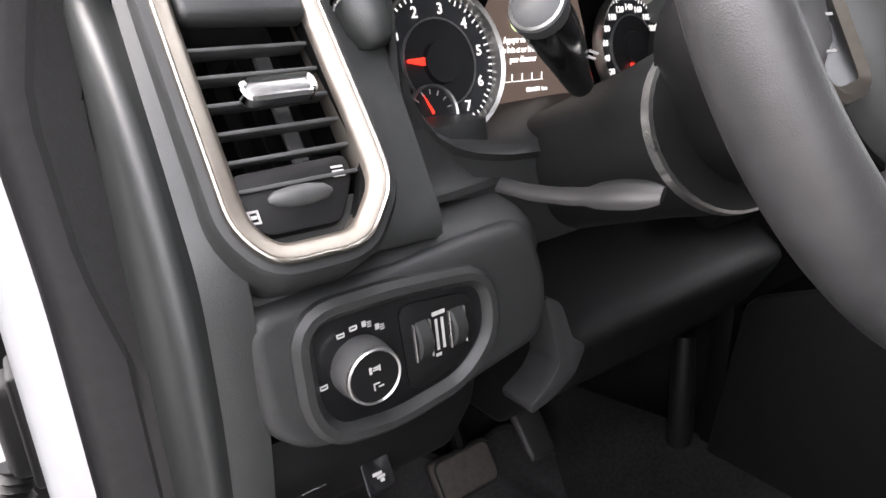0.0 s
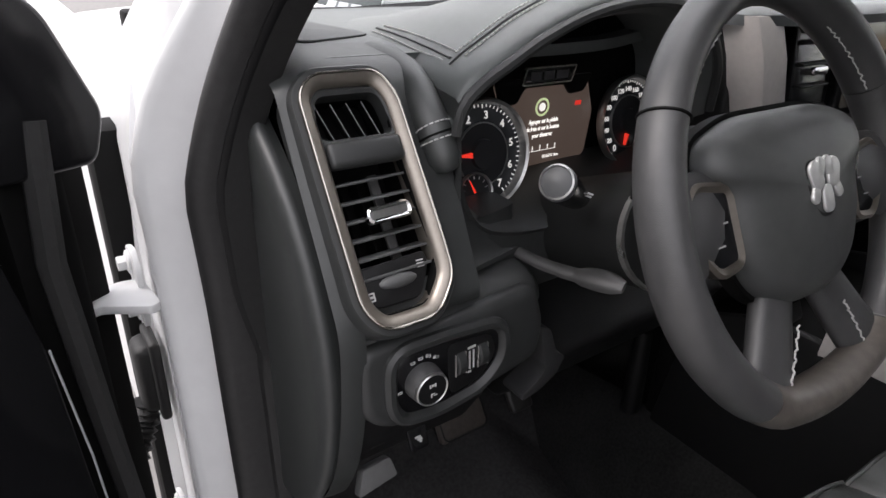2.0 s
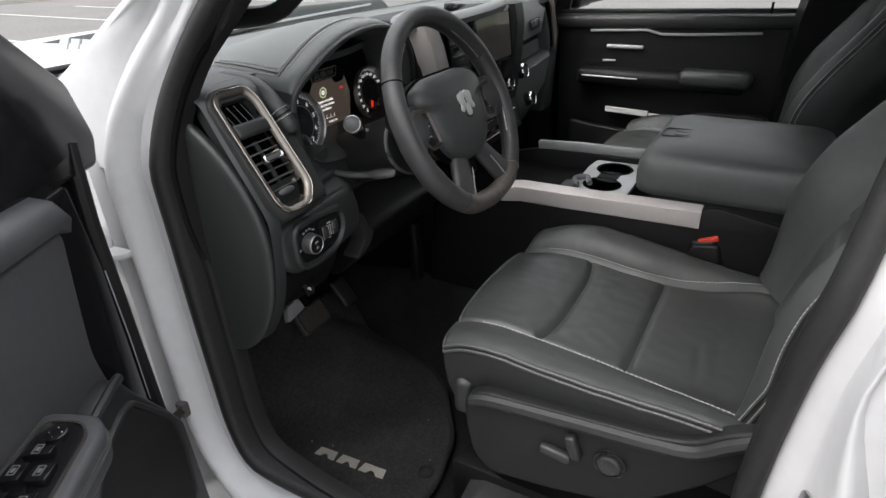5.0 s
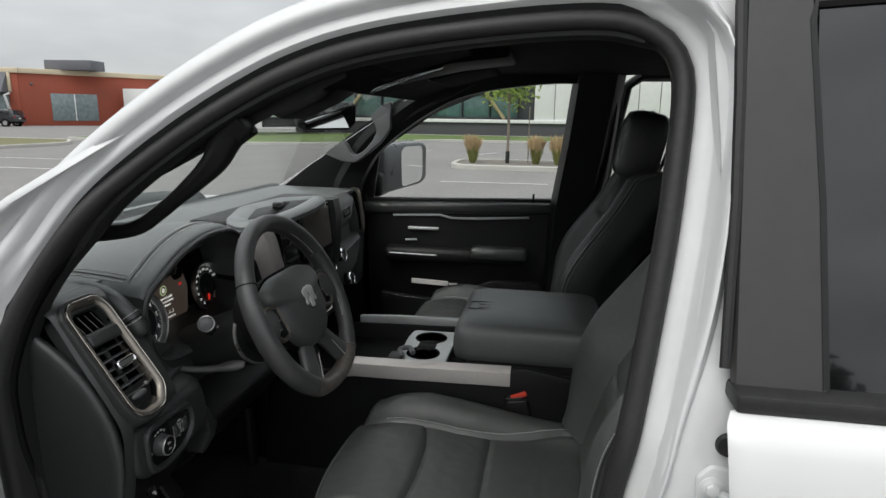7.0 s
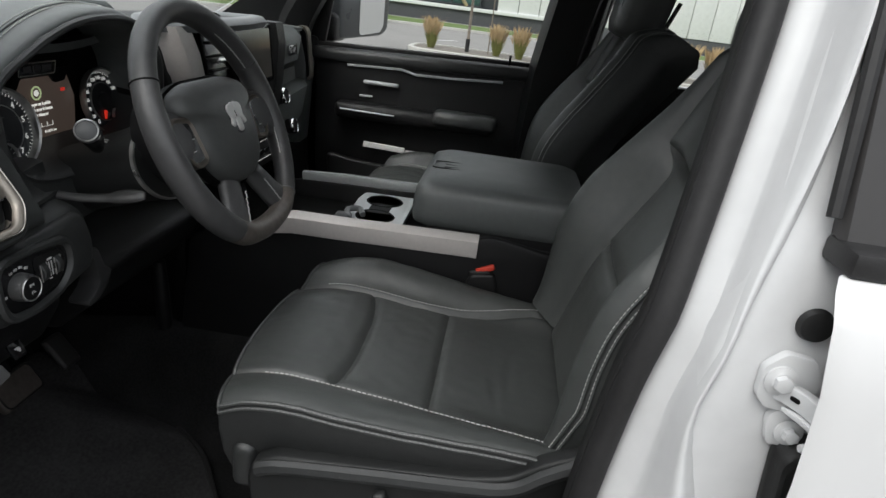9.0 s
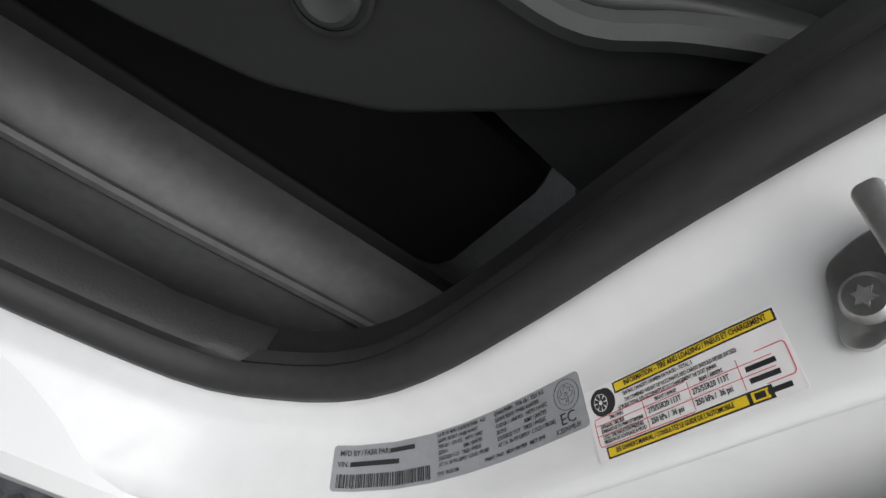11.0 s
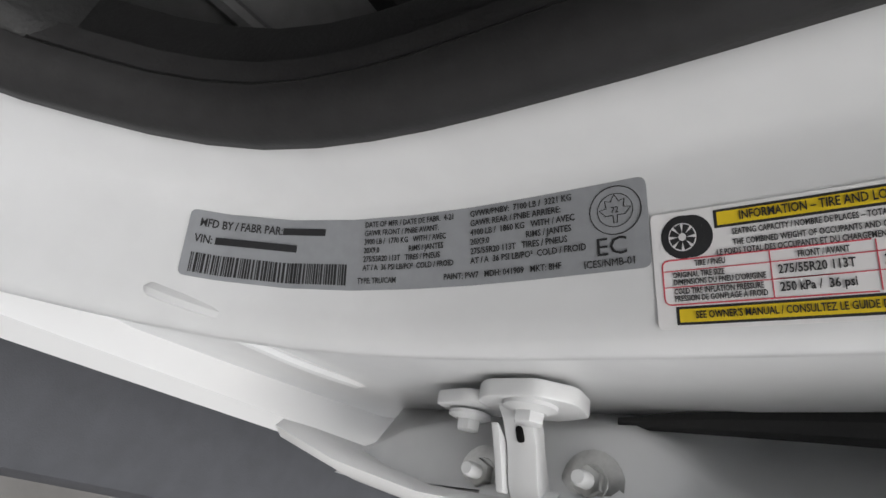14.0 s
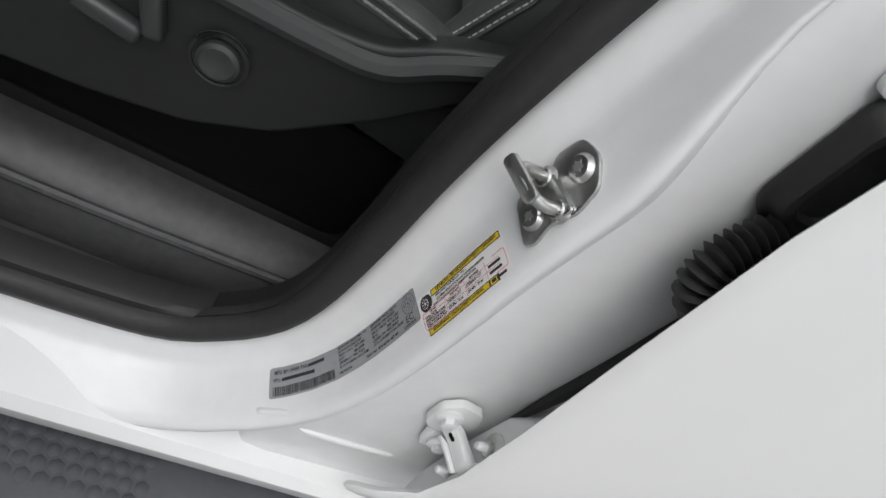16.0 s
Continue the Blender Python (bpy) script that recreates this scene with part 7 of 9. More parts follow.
part("armrest", rbox((0.755, 0.60, 1.055), (0.075, 0.55, 0.055), 0.02, 3), HARD, pd, "black padded armrest")
part("armrest_rear", rbox((0.745, 0.42, 1.072), (0.085, 0.22, 0.050), 0.02, 3), LEATHER_B, pd)
part("armrest_trim", tube([(0.716, 0.85, 1.060), (0.715, 0.66, 1.058)], 0.003, 6), GREY_TRIM, pd)
part("pocket", prism(rounded([(0.86, 0.60), (0.90, 0.90), (0.82, 0.885), (0.62, 0.87), (0.45, 0.965), (0.24, 0.965), (0.22, 0.60)], 0.03, 4), 0.735, 0.765, "x", 0.01, 3), HARD, pd, "black map pocket")
part("window_glass", pane([[(-0.04 - lean(-0.885, z), y, z) for y in (0.16, 0.99)] for z in (1.255, 1.735)], (0.004, 0, 0.001)), WINDOW, pd, "clear side window").visible_shadow = False
part("lock_pin", tube([(0.80, 0.298, 1.262), (0.80, 0.298, 1.30)], 0.004, 8), GLOSS, pd)
part("sail_panel", prism(rounded([(1.05, 1.25), (0.94, 1.25), (0.90, 1.50), (1.02, 1.42)], 0.02), 0.80, 0.82, "x", 0.004), HARD, pd, "black mirror sail panel")
paper = thing("folded_paper", "folded white paper in the passenger door pocket", "paper", (0.755, 0.7, 0.9))
part("sheet", rbox((0.762, 0.695, 0.936), (0.008, 0.150, 0.020), 0.002, 1, (2, 0, 0)), PAPER, paper)
part("corner", rbox((0.764, 0.60, 0.932), (0.004, 0.035, 0.008), 0.001, 1), PAPER, paper)
belt = thing("seat_belt", "black seat belt with guide on the passenger pillar", "seat belt", (0.73, 0.1, 1.0))
part("webbing", tube([(0.715, 0.112, 1.60), (0.728, 0.108, 1.28), (0.70, 0.09, 1.0), (0.66, 0.0, 0.70)], 0.018, 6, False, 0.12), HARD, belt)
part("guide", frame_ring(rrect(0.022, 0.040, 0.006), [(0.002, 0), (0.002, 0.004), (-0.001, 0.004), (-0.001, 0)], basis((0.722, 0.106, 1.272), (0.3, -1, 0), (0, 0, 1))), GREY_TRIM, belt, "pale belt guide")

# passenger door mirror
mir = thing("door_mirror", "large door mirror with chrome and dark grey housing", "mirror", (1.08, 0.9, 1.25))
mm = basis((1.075, 0.868, 1.368), (1, -0.28, 0), (0, 0, 1)) @ Matrix.Diagonal((1.92, 0.98, 1.25, 1))
mo_ = rounded([(-0.10, -0.10), (0.075, -0.085), (0.10, -0.06), (0.10, 0.085), (0.08, 0.105), (-0.07, 0.105), (-0.105, 0.085)], 0.03, 5)
rings = [[mm @ Vector((x * k, y * k, -d)) for x, y in mo_] for k, d in ((0.94, -0.004), (1.0, 0.0), (1.03, 0.03), (1.0, 0.07), (0.8, 0.105), (0.4, 0.12))]
part("shell", skin(rings), mat("dark_mirror_shell", (0.05, 0.055, 0.06), 0.3, var=0.1), mir, "dark grey shell", 60)
part("chrome_cap", skin([[mm @ Vector((x * k, y * k + 0.004, -d)) for x, y in mo_] for k, d in ((1.045, 0.035), (1.02, 0.075), (0.82, 0.11), (0.42, 0.126))]), CHROME, mir, "chrome cap", 60)
part("glass", plate([(0.024 + x * 0.50, y * 0.86) for x, y in mo_], 0.0045, 0.006, mm), MIRROR, mir, "mirror glass")
part("foot", rbox((0.925, 0.945, 1.31), (0.16, 0.06, 0.10), 0.02, 3), HARD, mir)


# ---- driver door, standing open ----
door_m = basis((-0.94, 1.11, 0.0), (-0.857, -0.515, 0), (0.515, -0.857, 0))
ddoor = thing("driver_door", "open white driver door with black panel, speaker and armrest", "door", frame_m=door_m)


def dplate(outline, y0, y1, r=0.004, seg=2):
    """An outline in the door's length and height, drawn out from depth y0 to y1."""
    return prism(outline, y0, y1, "y", r, seg)


part("outer_skin", dplate(rounded([(0.015, 0.50), (0.01, 1.0), (0.03, 1.24), (1.10, 1.25), (1.12, 0.80), (1.06, 0.50)], 0.03), -0.045, -0.030, 0.004), PAINT, ddoor, "white outer door panel")
part("inner_shell", dplate(rounded([(0.120, 0.51), (0.120, 1.0), (0.135, 1.23), (1.06, 1.23), (1.06, 0.52)], 0.02), -0.030, 0.055, 0.010, 3), PAINT_JAMB, ddoor, "white painted door shell")
# two black boxes added to stand for the shade in the door gap
part("door_gap_shade", rbox((0.0925, 0.008, 0.875), (0.055, 0.074, 0.71), 0.006, 2), DEEP, ddoor, "black box for the shade in the door gap")
part("hinge_gap_shade", rbox((0.045, -0.019, 0.875), (0.070, 0.020, 0.71), 0.005, 2), DEEP, ddoor, "black box for the shade behind the hinges")
part("edge_seal", tube([(0.072, 0.058, 0.55), (0.078, 0.058, 0.80), (0.092, 0.058, 1.0), (0.100, 0.056, 1.16), (0.085, 0.050, 1.27)], 0.011, 8), RUBBER, ddoor, "black door seal")
part("front_panel", dplate(rounded([(0.108, 0.60), (0.118, 0.867), (0.128, 1.10), (0.150, 1.235), (0.255, 1.235), (0.268, 0.98), (0.26, 0.60)], 0.008), 0.050, 0.070, 0.004), GLOSS, ddoor, "gloss black front edge panel")
part("edge_line", tube([(0.112, 0.069, 0.86), (0.117, 0.070, 0.98), (0.128, 0.071, 1.10)], 0.0010, 6), GREY_TRIM, ddoor)
DOOR_SOFT = mat("charcoal_door_vinyl", (0.074, 0.075, 0.079), 0.5, var=0.12, scale=25, bump=0.16, bscale=1200)
part("upper_panel", dplate(rounded([(0.200, 1.20), (0.214, 1.10), (0.222, 1.03), (0.205, 0.955), (0.24, 0.90), (1.04, 0.90), (1.04, 1.205)], 0.02), 0.055, 0.080, 0.007, 3), DOOR_SOFT, ddoor, "black soft upper panel")
part("belt_pad", skin([[(x, y, z) for y, z in ((0.03, 1.236 + d), (0.055, 1.244 + d), (0.080, 1.238 + d), (0.092, 1.222 + d), (0.086, 1.203 + d), (0.05, 1.198 + d))] for x, d in ((0.196, -0.012), (0.205, -0.002), (0.24, 0.0), (0.5, 0.012), (1.04, 0.025))]), DOOR_SOFT, ddoor, "black padded belt line", 60)
# mirror sail, window frame and glass
part("sail", dplate(rounded([(0.040, 1.225), (0.026, 1.265), (0.060, 1.345), (0.22, 1.47), (0.285, 1.50), (0.290, 1.235)], 0.012), 0.0, 0.056, 0.010, 3), GLOSS, ddoor, "gloss black mirror sail")
part("window_frame", frame_ring(rounded([(0.27, 1.22), (0.30, 1.52), (0.48, 1.635), (0.66, 1.695), (0.98, 1.705), (1.04, 1.22)], 0.03), [(0.0, -0.045), (0.035, -0.04), (0.035, -0.005), (0.0, 0.0)], basis((0, 0, 0), (1, 0, 0), (0, 0, 1))), RUBBER, ddoor, "black window frame")
part("glass", prism([(0.27, 1.21), (0.30, 1.52), (0.48, 1.635), (0.66, 1.695), (0.98, 1.705), (1.04, 1.21)], 0.010, 0.014, "y"), WINDOW, ddoor, "clear door glass").visible_shadow = False
part("sail_ridge", tube([(0.052, 0.03, 1.26), (0.085, 0.032, 1.345), (0.225, 0.03, 1.47)], 0.012, 8), RUBBER, ddoor)
# lower carrier with speaker
car_o = rounded([(0.070, 0.50), (0.095, 0.80), (0.135, 0.86), (0.205, 0.955), (0.228, 0.992), (0.262, 0.996), (0.318, 0.985), (0.352, 0.955), (0.395, 0.905), (0.46, 0.872), (0.60, 0.86), (1.03, 0.86), (1.03, 0.50)], 0.012, 4)
part("lower_carrier", dplate(car_o, 0.050, 0.104, 0.009, 3), SOFT, ddoor, "black plastic lower carrier and pocket")
part("carrier_lip", tube(spline([(0.222, 0.100, 0.988), (0.262, 0.104, 0.990), (0.318, 0.105, 0.980), (0.350, 0.105, 0.950), (0.393, 0.105, 0.900), (0.46, 0.105, 0.867), (0.60, 0.105, 0.855)], 40), 0.007, 8), SOFT, ddoor)
grl = [(0.230, 0.948), (0.286, 0.941), (0.33, 0.918), (0.396, 0.841), (0.393, 0.787), (0.271, 0.649), (0.192, 0.636), (0.128, 0.658), (0.124, 0.772), (0.140, 0.840)]
gro = rounded(grl, 0.022, 5)
sg = part("speaker_grille", dplate(gro, 0.100, 0.1075, 0.003), TWEED, ddoor, "black perforated speaker grille")
part("grille_rim", frame_ring(gro, [(0.0, -0.106), (0.001, -0.1105), (0.006, -0.1105), (0.009, -0.106), (0.009, -0.100), (0.0, -0.100)], basis((0, 0, 0), (1, 0, 0), (0, 0, 1))), SOFT, sg, "smooth grille rim")
holes = bmesh.new()
gp = [Vector(p) for p in grl]


def inside(p, poly):
    c = False
    for i in range(len(poly)):
        a, b = poly[i], poly[i - 1]
        if (a.y > p.y) != (b.y > p.y) and p.x < (b.x - a.x) * (p.y - a.y) / (b.y - a.y) + a.x:
            c = not c
    return c


gc = Vector((0.26, 0.80))
gps = [gc + (p - gc) * 0.95 for p in gp]
for i in range(90):
    for j in range(100):
        p = Vector((0.12 + i * 0.0032, 0.63 + j * 0.0034 + (0.0017 if i % 2 else 0)))
        if inside(p, gps):
            holes.faces.new([holes.verts.new((p.x + 0.00105 * math.cos(a * math.pi / 2), 0.1079, p.y + 0.00105 * math.sin(a * math.pi / 2))) for a in range(4)])
tagged(part("perforations", holes, DEEP, sg), kind="stuff")
# bottle recess and pocket mouth: flat black sheets painting the shade inside
part("bottle_recess_shade", dplate(rounded([(0.10, 0.50), (0.115, 0.585), (0.16, 0.622), (0.255, 0.625), (0.33, 0.66), (0.42, 0.66), (0.5, 0.5)], 0.02, 4), 0.1035, 0.1065, 0.001), DEEP, ddoor, "flat dark sheet for the shade of the bottle recess")
part("pocket_mouth_shade", dplate(rounded([(0.385, 0.985), (0.375, 0.945), (0.41, 0.900), (0.47, 0.875), (0.9, 0.872), (0.9, 0.985)], 0.015, 4), 0.078, 0.0815, 0.001), DEEP, ddoor, "flat dark sheet for the shade in the pocket mouth")
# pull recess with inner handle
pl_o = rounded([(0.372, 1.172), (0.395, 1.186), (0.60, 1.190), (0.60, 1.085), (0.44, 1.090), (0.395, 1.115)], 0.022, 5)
# no hollow behind the handle, only a sheet coloured as its shade
part("pull_recess_shade", dplate(pl_o, 0.079, 0.0825, 0.001), DEEP, ddoor, "flat dark sheet for the shade behind the handle")
part("pull_bezel", tube(spline([(0.60, 0.083, 1.196), (0.46, 0.083, 1.194), (0.395, 0.083, 1.188), (0.373, 0.083, 1.168)], 24), 0.005, 8), NICKEL, ddoor, "nickel handle bezel")
part("pull_bezel_lower", tube(spline([(0.60, 0.083, 1.082), (0.45, 0.083, 1.086), (0.405, 0.083, 1.106)], 24), 0.004, 8), NICKEL, ddoor)
part("inner_handle", rbox((0.47, 0.094, 1.135), (0.10, 0.012, 0.05), 0.006, 3, (0, -10, 0)), SOFT, ddoor, "black inner handle")
# armrest and switches
arm_o = rounded([(0.332, 0.085), (0.338, 0.140), (0.365, 0.160), (0.62, 0.178), (0.95, 0.170), (0.95, 0.070), (0.345, 0.070)], 0.02, 5)
ar = part("armrest", prism(arm_o, 0.985, 1.030, "z", 0.008, 3), DOOR_SOFT, ddoor, "black padded armrest")
part("armrest_piping", tube([(x, y, 1.008) for x, y in arm_o], 0.0026, 6, True), LEATHER, ar)
part("stitching", stitches([(x, y, 1.013) for x, y in arm_o] , 0.0065, 0.0045, 0.0007), THREAD_DARK, ar, "grey stitching")
swo = rounded([(0.352, 0.088), (0.356, 0.130), (0.375, 0.145), (0.60, 0.160), (0.60, 0.088)], 0.016, 5)
part("switch_plate", prism(swo, 1.029, 1.0315, "z", 0.0008), GLOSS, ar, "gloss black window switch plate")
part("switch_rim", frame_ring(swo, [(-0.001, 1.030), (-0.001, 1.0328), (0.0018, 1.0328), (0.0018, 1.030)], Matrix.Identity(4)), BRIGHT, ar, "thin silver rim")
part("mirror_pad", lathe([(0.0, 0.0), (0.0115, 0.0), (0.0115, 0.003), (0.009, 0.0042), (0, 0.0036)], pose(0.374, 0.112, 1.0315), 26), GLOSS, ar, "round mirror pad")
part("mirror_marks", bars([(0.373, 0.1195, 0.002, 0.002), (0.373, 0.1045, 0.002, 0.002), (0.3655, 0.112, 0.002, 0.002), (0.381, 0.112, 0.002, 0.002)], pose(0, 0, 1.0352)), PRINT, ar)
for i, (x, y, w, h) in enumerate(((0.402, 0.110, 0.014, 0.030), (0.432, 0.128, 0.026, 0.022), (0.430, 0.101, 0.026, 0.020), (0.470, 0.131, 0.026, 0.022), (0.468, 0.102, 0.026, 0.020))):
    sb = part("window_switch", rbox((x, y, 1.0345), (w, h, 0.008), 0.0022, 2, (0, -6, 4)), GLOSS, ar, "gloss window switch")
    part("switch_mark", bars([(x - 0.006, y + 0.0035, 0.012, 0.001), (x - 0.006, y - 0.0035, 0.012, 0.001), (x - 0.0065, y, 0.001, 0.008), (x + 0.0055, y, 0.001, 0.008), (x - 0.003, y, 0.006, 0.0035)], pose(0, 0, 1.0392)), THREAD_DARK, sb)
# bottle in the door pocket
bot_m = door_m @ pose(0.462, 0.108, 0.835)
bottle = thing("sanitizer_bottle", "small clear plastic bottle with a white cap in the door pocket", "bottle", frame_m=bot_m)
bo = rrect(0.052, 0.036, 0.012)
part("body", skin([[(x * k, y * k, z) for x, y in bo] for k, z in ((0.9, 0.0), (1.0, 0.006), (1.0, 0.060), (0.85, 0.074), (0.5, 0.080), (0.42, 0.084))]), glass("blue_clear_plastic", (0.62, 0.80, 0.90), 0.08, 0.85, 1.35), bottle, "clear pale blue plastic body", 50)
part("cap", lathe([(0.0, 0.110), (0.014, 0.110), (0.0155, 0.107), (0.0155, 0.084), (0.0, 0.084)], Matrix.Identity(4), 28), mat("white_cap", (0.72, 0.72, 0.72), 0.4, var=0.03), bottle, "white screw cap")
part("label", rbox((0, 0.0185, 0.035), (0.040, 0.001, 0.036), 0.0003, 1), mat("pale_label", (0.40, 0.50, 0.62), 0.5, var=0.2, scale=60), bottle, "pale blue label")

# front hinges, check strap and wiring boot on the front pillar
def front_hinge(z):
    h = thing("hinge", "white painted front door hinge with bolts", "hinge", (-0.93, 1.11, z), "front door hinges")
    pm = basis((-0.9235, 1.133, z), (0, 0, 1), (0, 1, 0))
    part("pillar_leaf", plate(rounded([(-0.045, -0.018), (0.030, -0.030), (0.048, -0.010), (0.040, 0.022), (-0.040, 0.020)], 0.008), 0, 0.006, pm, 0.0015), PAINT_JAMB, h)
    part("arm", prism(rounded([(-0.916, 1.070), (-0.926, 1.064), (-0.968, 1.088), (-0.998, 1.072), (-1.006, 1.084), (-0.972, 1.122), (-0.945, 1.132), (-0.922, 1.130)], 0.004), z + 0.000, z + 0.010, "z", 0.002), PAINT_JAMB, h)
    for dz, dy in ((0.026, 0.006), (-0.028, 0.0)):
        o = (-0.9295, 1.133 + dy, z + dz)
        b = part("bolt", lathe([(0, 0), (0.013, 0), (0.013, 0.0025), (0.009, 0.004), (0, 0.004)], basis(o, (0, 0, 1), (0, 1, 0)), 18), PAINT_JAMB, h)
        part("bolt_head", plate([(0.0085 * math.cos(a * math.pi / 3), 0.0085 * math.sin(a * math.pi / 3)) for a in range(6)], 0.003, 0.012, basis(o, (0, 0, 1), (0, 1, 0)), 0.001), PAINT_JAMB, b)
    for dz in (0.012, -0.04):
        part("stud", lathe([(0, 0), (0.012, 0), (0.011, 0.006), (0.006, 0.008), (0.0055, 0.020), (0, 0.020)], basis((-0.995, 1.050, z + dz), (0.857, 0.515, 0), (0, 0, -1)) @ Matrix.Rotation(math.pi, 4, "X"), 16), PAINT_JAMB, h)
    return h


front_hinge(1.060)
front_hinge(0.705)
strap = thing("door_check_strap", "dark metal door check strap between pillar and door", "check strap", (-0.93, 1.06, 0.83))
part("strap", tube([(-0.912, 1.048, 0.752), (-0.942, 1.034, 0.760), (-0.986, 1.004, 0.783), (-1.03, 0.985, 0.800)], 0.0080, 8, False, 0.6), mat("greasy_steel", (0.06, 0.052, 0.045), 0.45, metal=0.4, var=0.3), strap)
part("bracket", rbox((-0.920, 1.046, 0.754), (0.016, 0.020, 0.030), 0.004, 2), mat("strap_bracket", (0.09, 0.085, 0.08), 0.5, var=0.2), strap)
fb = thing("front_wiring_boot", "black rubber wiring boot at the front pillar", "wiring boot", (-0.94, 1.13, 0.95))
part("collar", rbox((-0.930, 1.165, 0.925), (0.030, 0.045, 0.095), 0.012, 3), RUBBER, fb)
part("collar_lip", rbox((-0.923, 1.163, 0.925), (0.012, 0.058, 0.110), 0.005, 3), RUBBER, fb)
bp = spline([(-0.940, 1.165, 0.885), (-0.948, 1.160, 0.855), (-0.965, 1.140, 0.830), (-1.0, 1.11, 0.82)], 50)
part("bellows", tube(bp, [0.014 + 0.0028 * math.cos(i * 2 * math.pi / 4) for i in range(50)], 14), RUBBER, fb, "ribbed bellows", 70)

# ---- stickers and striker on the rear pillar ----
_k0 = min(range(len(APERTURE)), key=lambda i: (APERTURE[i][0] - 0.145) ** 2 + (APERTURE[i][1] - 1.0) ** 2)
_seq = [(APERTURE[(_k0 + i) % len(APERTURE)], outline_normals(APERTURE)[(_k0 + i) % len(APERTURE)]) for i in range(26)][::-1]
_pt = np.array([(p[0] + q[0] * 0.0463, p[1] + q[1] * 0.0463) for p, q in _seq])
_nr = np.array([q for p, q in _seq])
_arc = np.concatenate([[0], np.cumsum(np.linalg.norm(np.diff(_pt, axis=0), axis=1))])
LAB0 = float(np.interp(0.612, _pt[:, 1], _arc))


ACROSS = [0.0]
ALONG = [1.0]
CERT = [True]


def on_pillar(a, b, h):
    """A place on the pillar's sticker face: a along it from the first sticker's start, b across, h off it."""
    s = LAB0 + (1.072 * a - 0.0096 if CERT[0] else 0.1945 + (a - 0.1945) * ALONG[0])
    y, z = (float(np.interp(s, _arc, _pt[:, c])) for c in (0, 1))
    n = Vector([float(np.interp(s, _arc, _nr[:, c])) for c in (0, 1)]).normalized()
    b += 0.0048 + ACROSS[0] + (0.0025 + 0.0175 * a if CERT[0] else 0.00684)
    dw, X = -0.345 * b - 0.939 * h, -0.894 + 0.939 * b - 0.345 * h
    return Vector((X, y + n.x * dw, z + n.y * dw))


def bend(ob):
    for v in ob.data.vertices:
        v.co = on_pillar(*v.co)
    return ob


def sheet(x0, x1, y0, y1, h, r, material, name, parent, label=""):
    """A thin sticker sheet with rounded corners, fine enough to bend."""
    o = rounded([(x0, y0), (x1, y0), (x1, y1), (x0, y1)], r, 4)
    bm = prism(o, h - 0.0002, h, "z")
    for x in np.arange(x0 + 0.003, x1, 0.003):
        bmesh.ops.bisect_plane(bm, geom=list(bm.verts) + list(bm.edges) + list(bm.faces), plane_co=(x, 0, 0), plane_no=(1, 0, 0))
    return bend(part(name, bm, material, parent, label))


def says(body, size, x, y, h, material, parent, align="LEFT", squeeze=0.82, bold=0.0):
    return bend(words("printed_line", body, size, Matrix.Translation((x, y, h + 0.0002)), material, parent, align, 0.00005, squeeze, bold))


INK = mat("black_ink", (0.02, 0.02, 0.022), 0.5, var=0.1, scale=300)
FOIL = mat("grey_foil_label", (0.30, 0.31, 0.325), 0.42, var=0.06, scale=60, metal=0.15)
STICKER = mat("white_sticker_paper", (0.74, 0.73, 0.73), 0.45, var=0.03, scale=40)
YELLOW = mat("yellow_sticker_ink", (0.72, 0.52, 0.02), 0.45, var=0.06, scale=60)
CRIMSON = mat("red_sticker_ink", (0.60, 0.06, 0.09), 0.5, var=0.06, scale=60)
cert = thing("certification_label", "grey foil certification label with printed lines and barcode", "label", (-0.89, 0.11, 0.70))
LH = 0.0150
sheet(0.0, 0.190, -LH, LH, 0.0006, 0.003, FOIL, "foil", cert, "grey foil")
h = 0.00075
says("MFD BY / FABR PAR:", 0.0052, 0.005, 0.0095, h, INK, cert, bold=0.00008)
bend(part("name_bar", bars([(0.0428, 0.0095, 0.0200, 0.0030)], Matrix.Translation((0, 0, h)), 0.0001), INK, cert))
says("VIN:", 0.0052, 0.004, 0.0022, h, INK, cert, bold=0.00008)
bend(part("number_bar", bars([(0.0130, 0.0022, 0.0370, 0.0032)], Matrix.Translation((0, 0, h)), 0.0001), INK, cert))
bc, x = [], 0.004
rnd = random.Random(4)
while x < 0.0730:
    w = rnd.choice((0.0004, 0.0004, 0.0008, 0.0011))
    bc.append((x, -0.0085, w, 0.0088))
    x += w + rnd.choice((0.0004, 0.0004, 0.0008))
tagged(bend(part("barcode", bars(bc, Matrix.Translation((0, 0, h)), 0.0001), INK, cert, "black barcode")), kind="stuff")
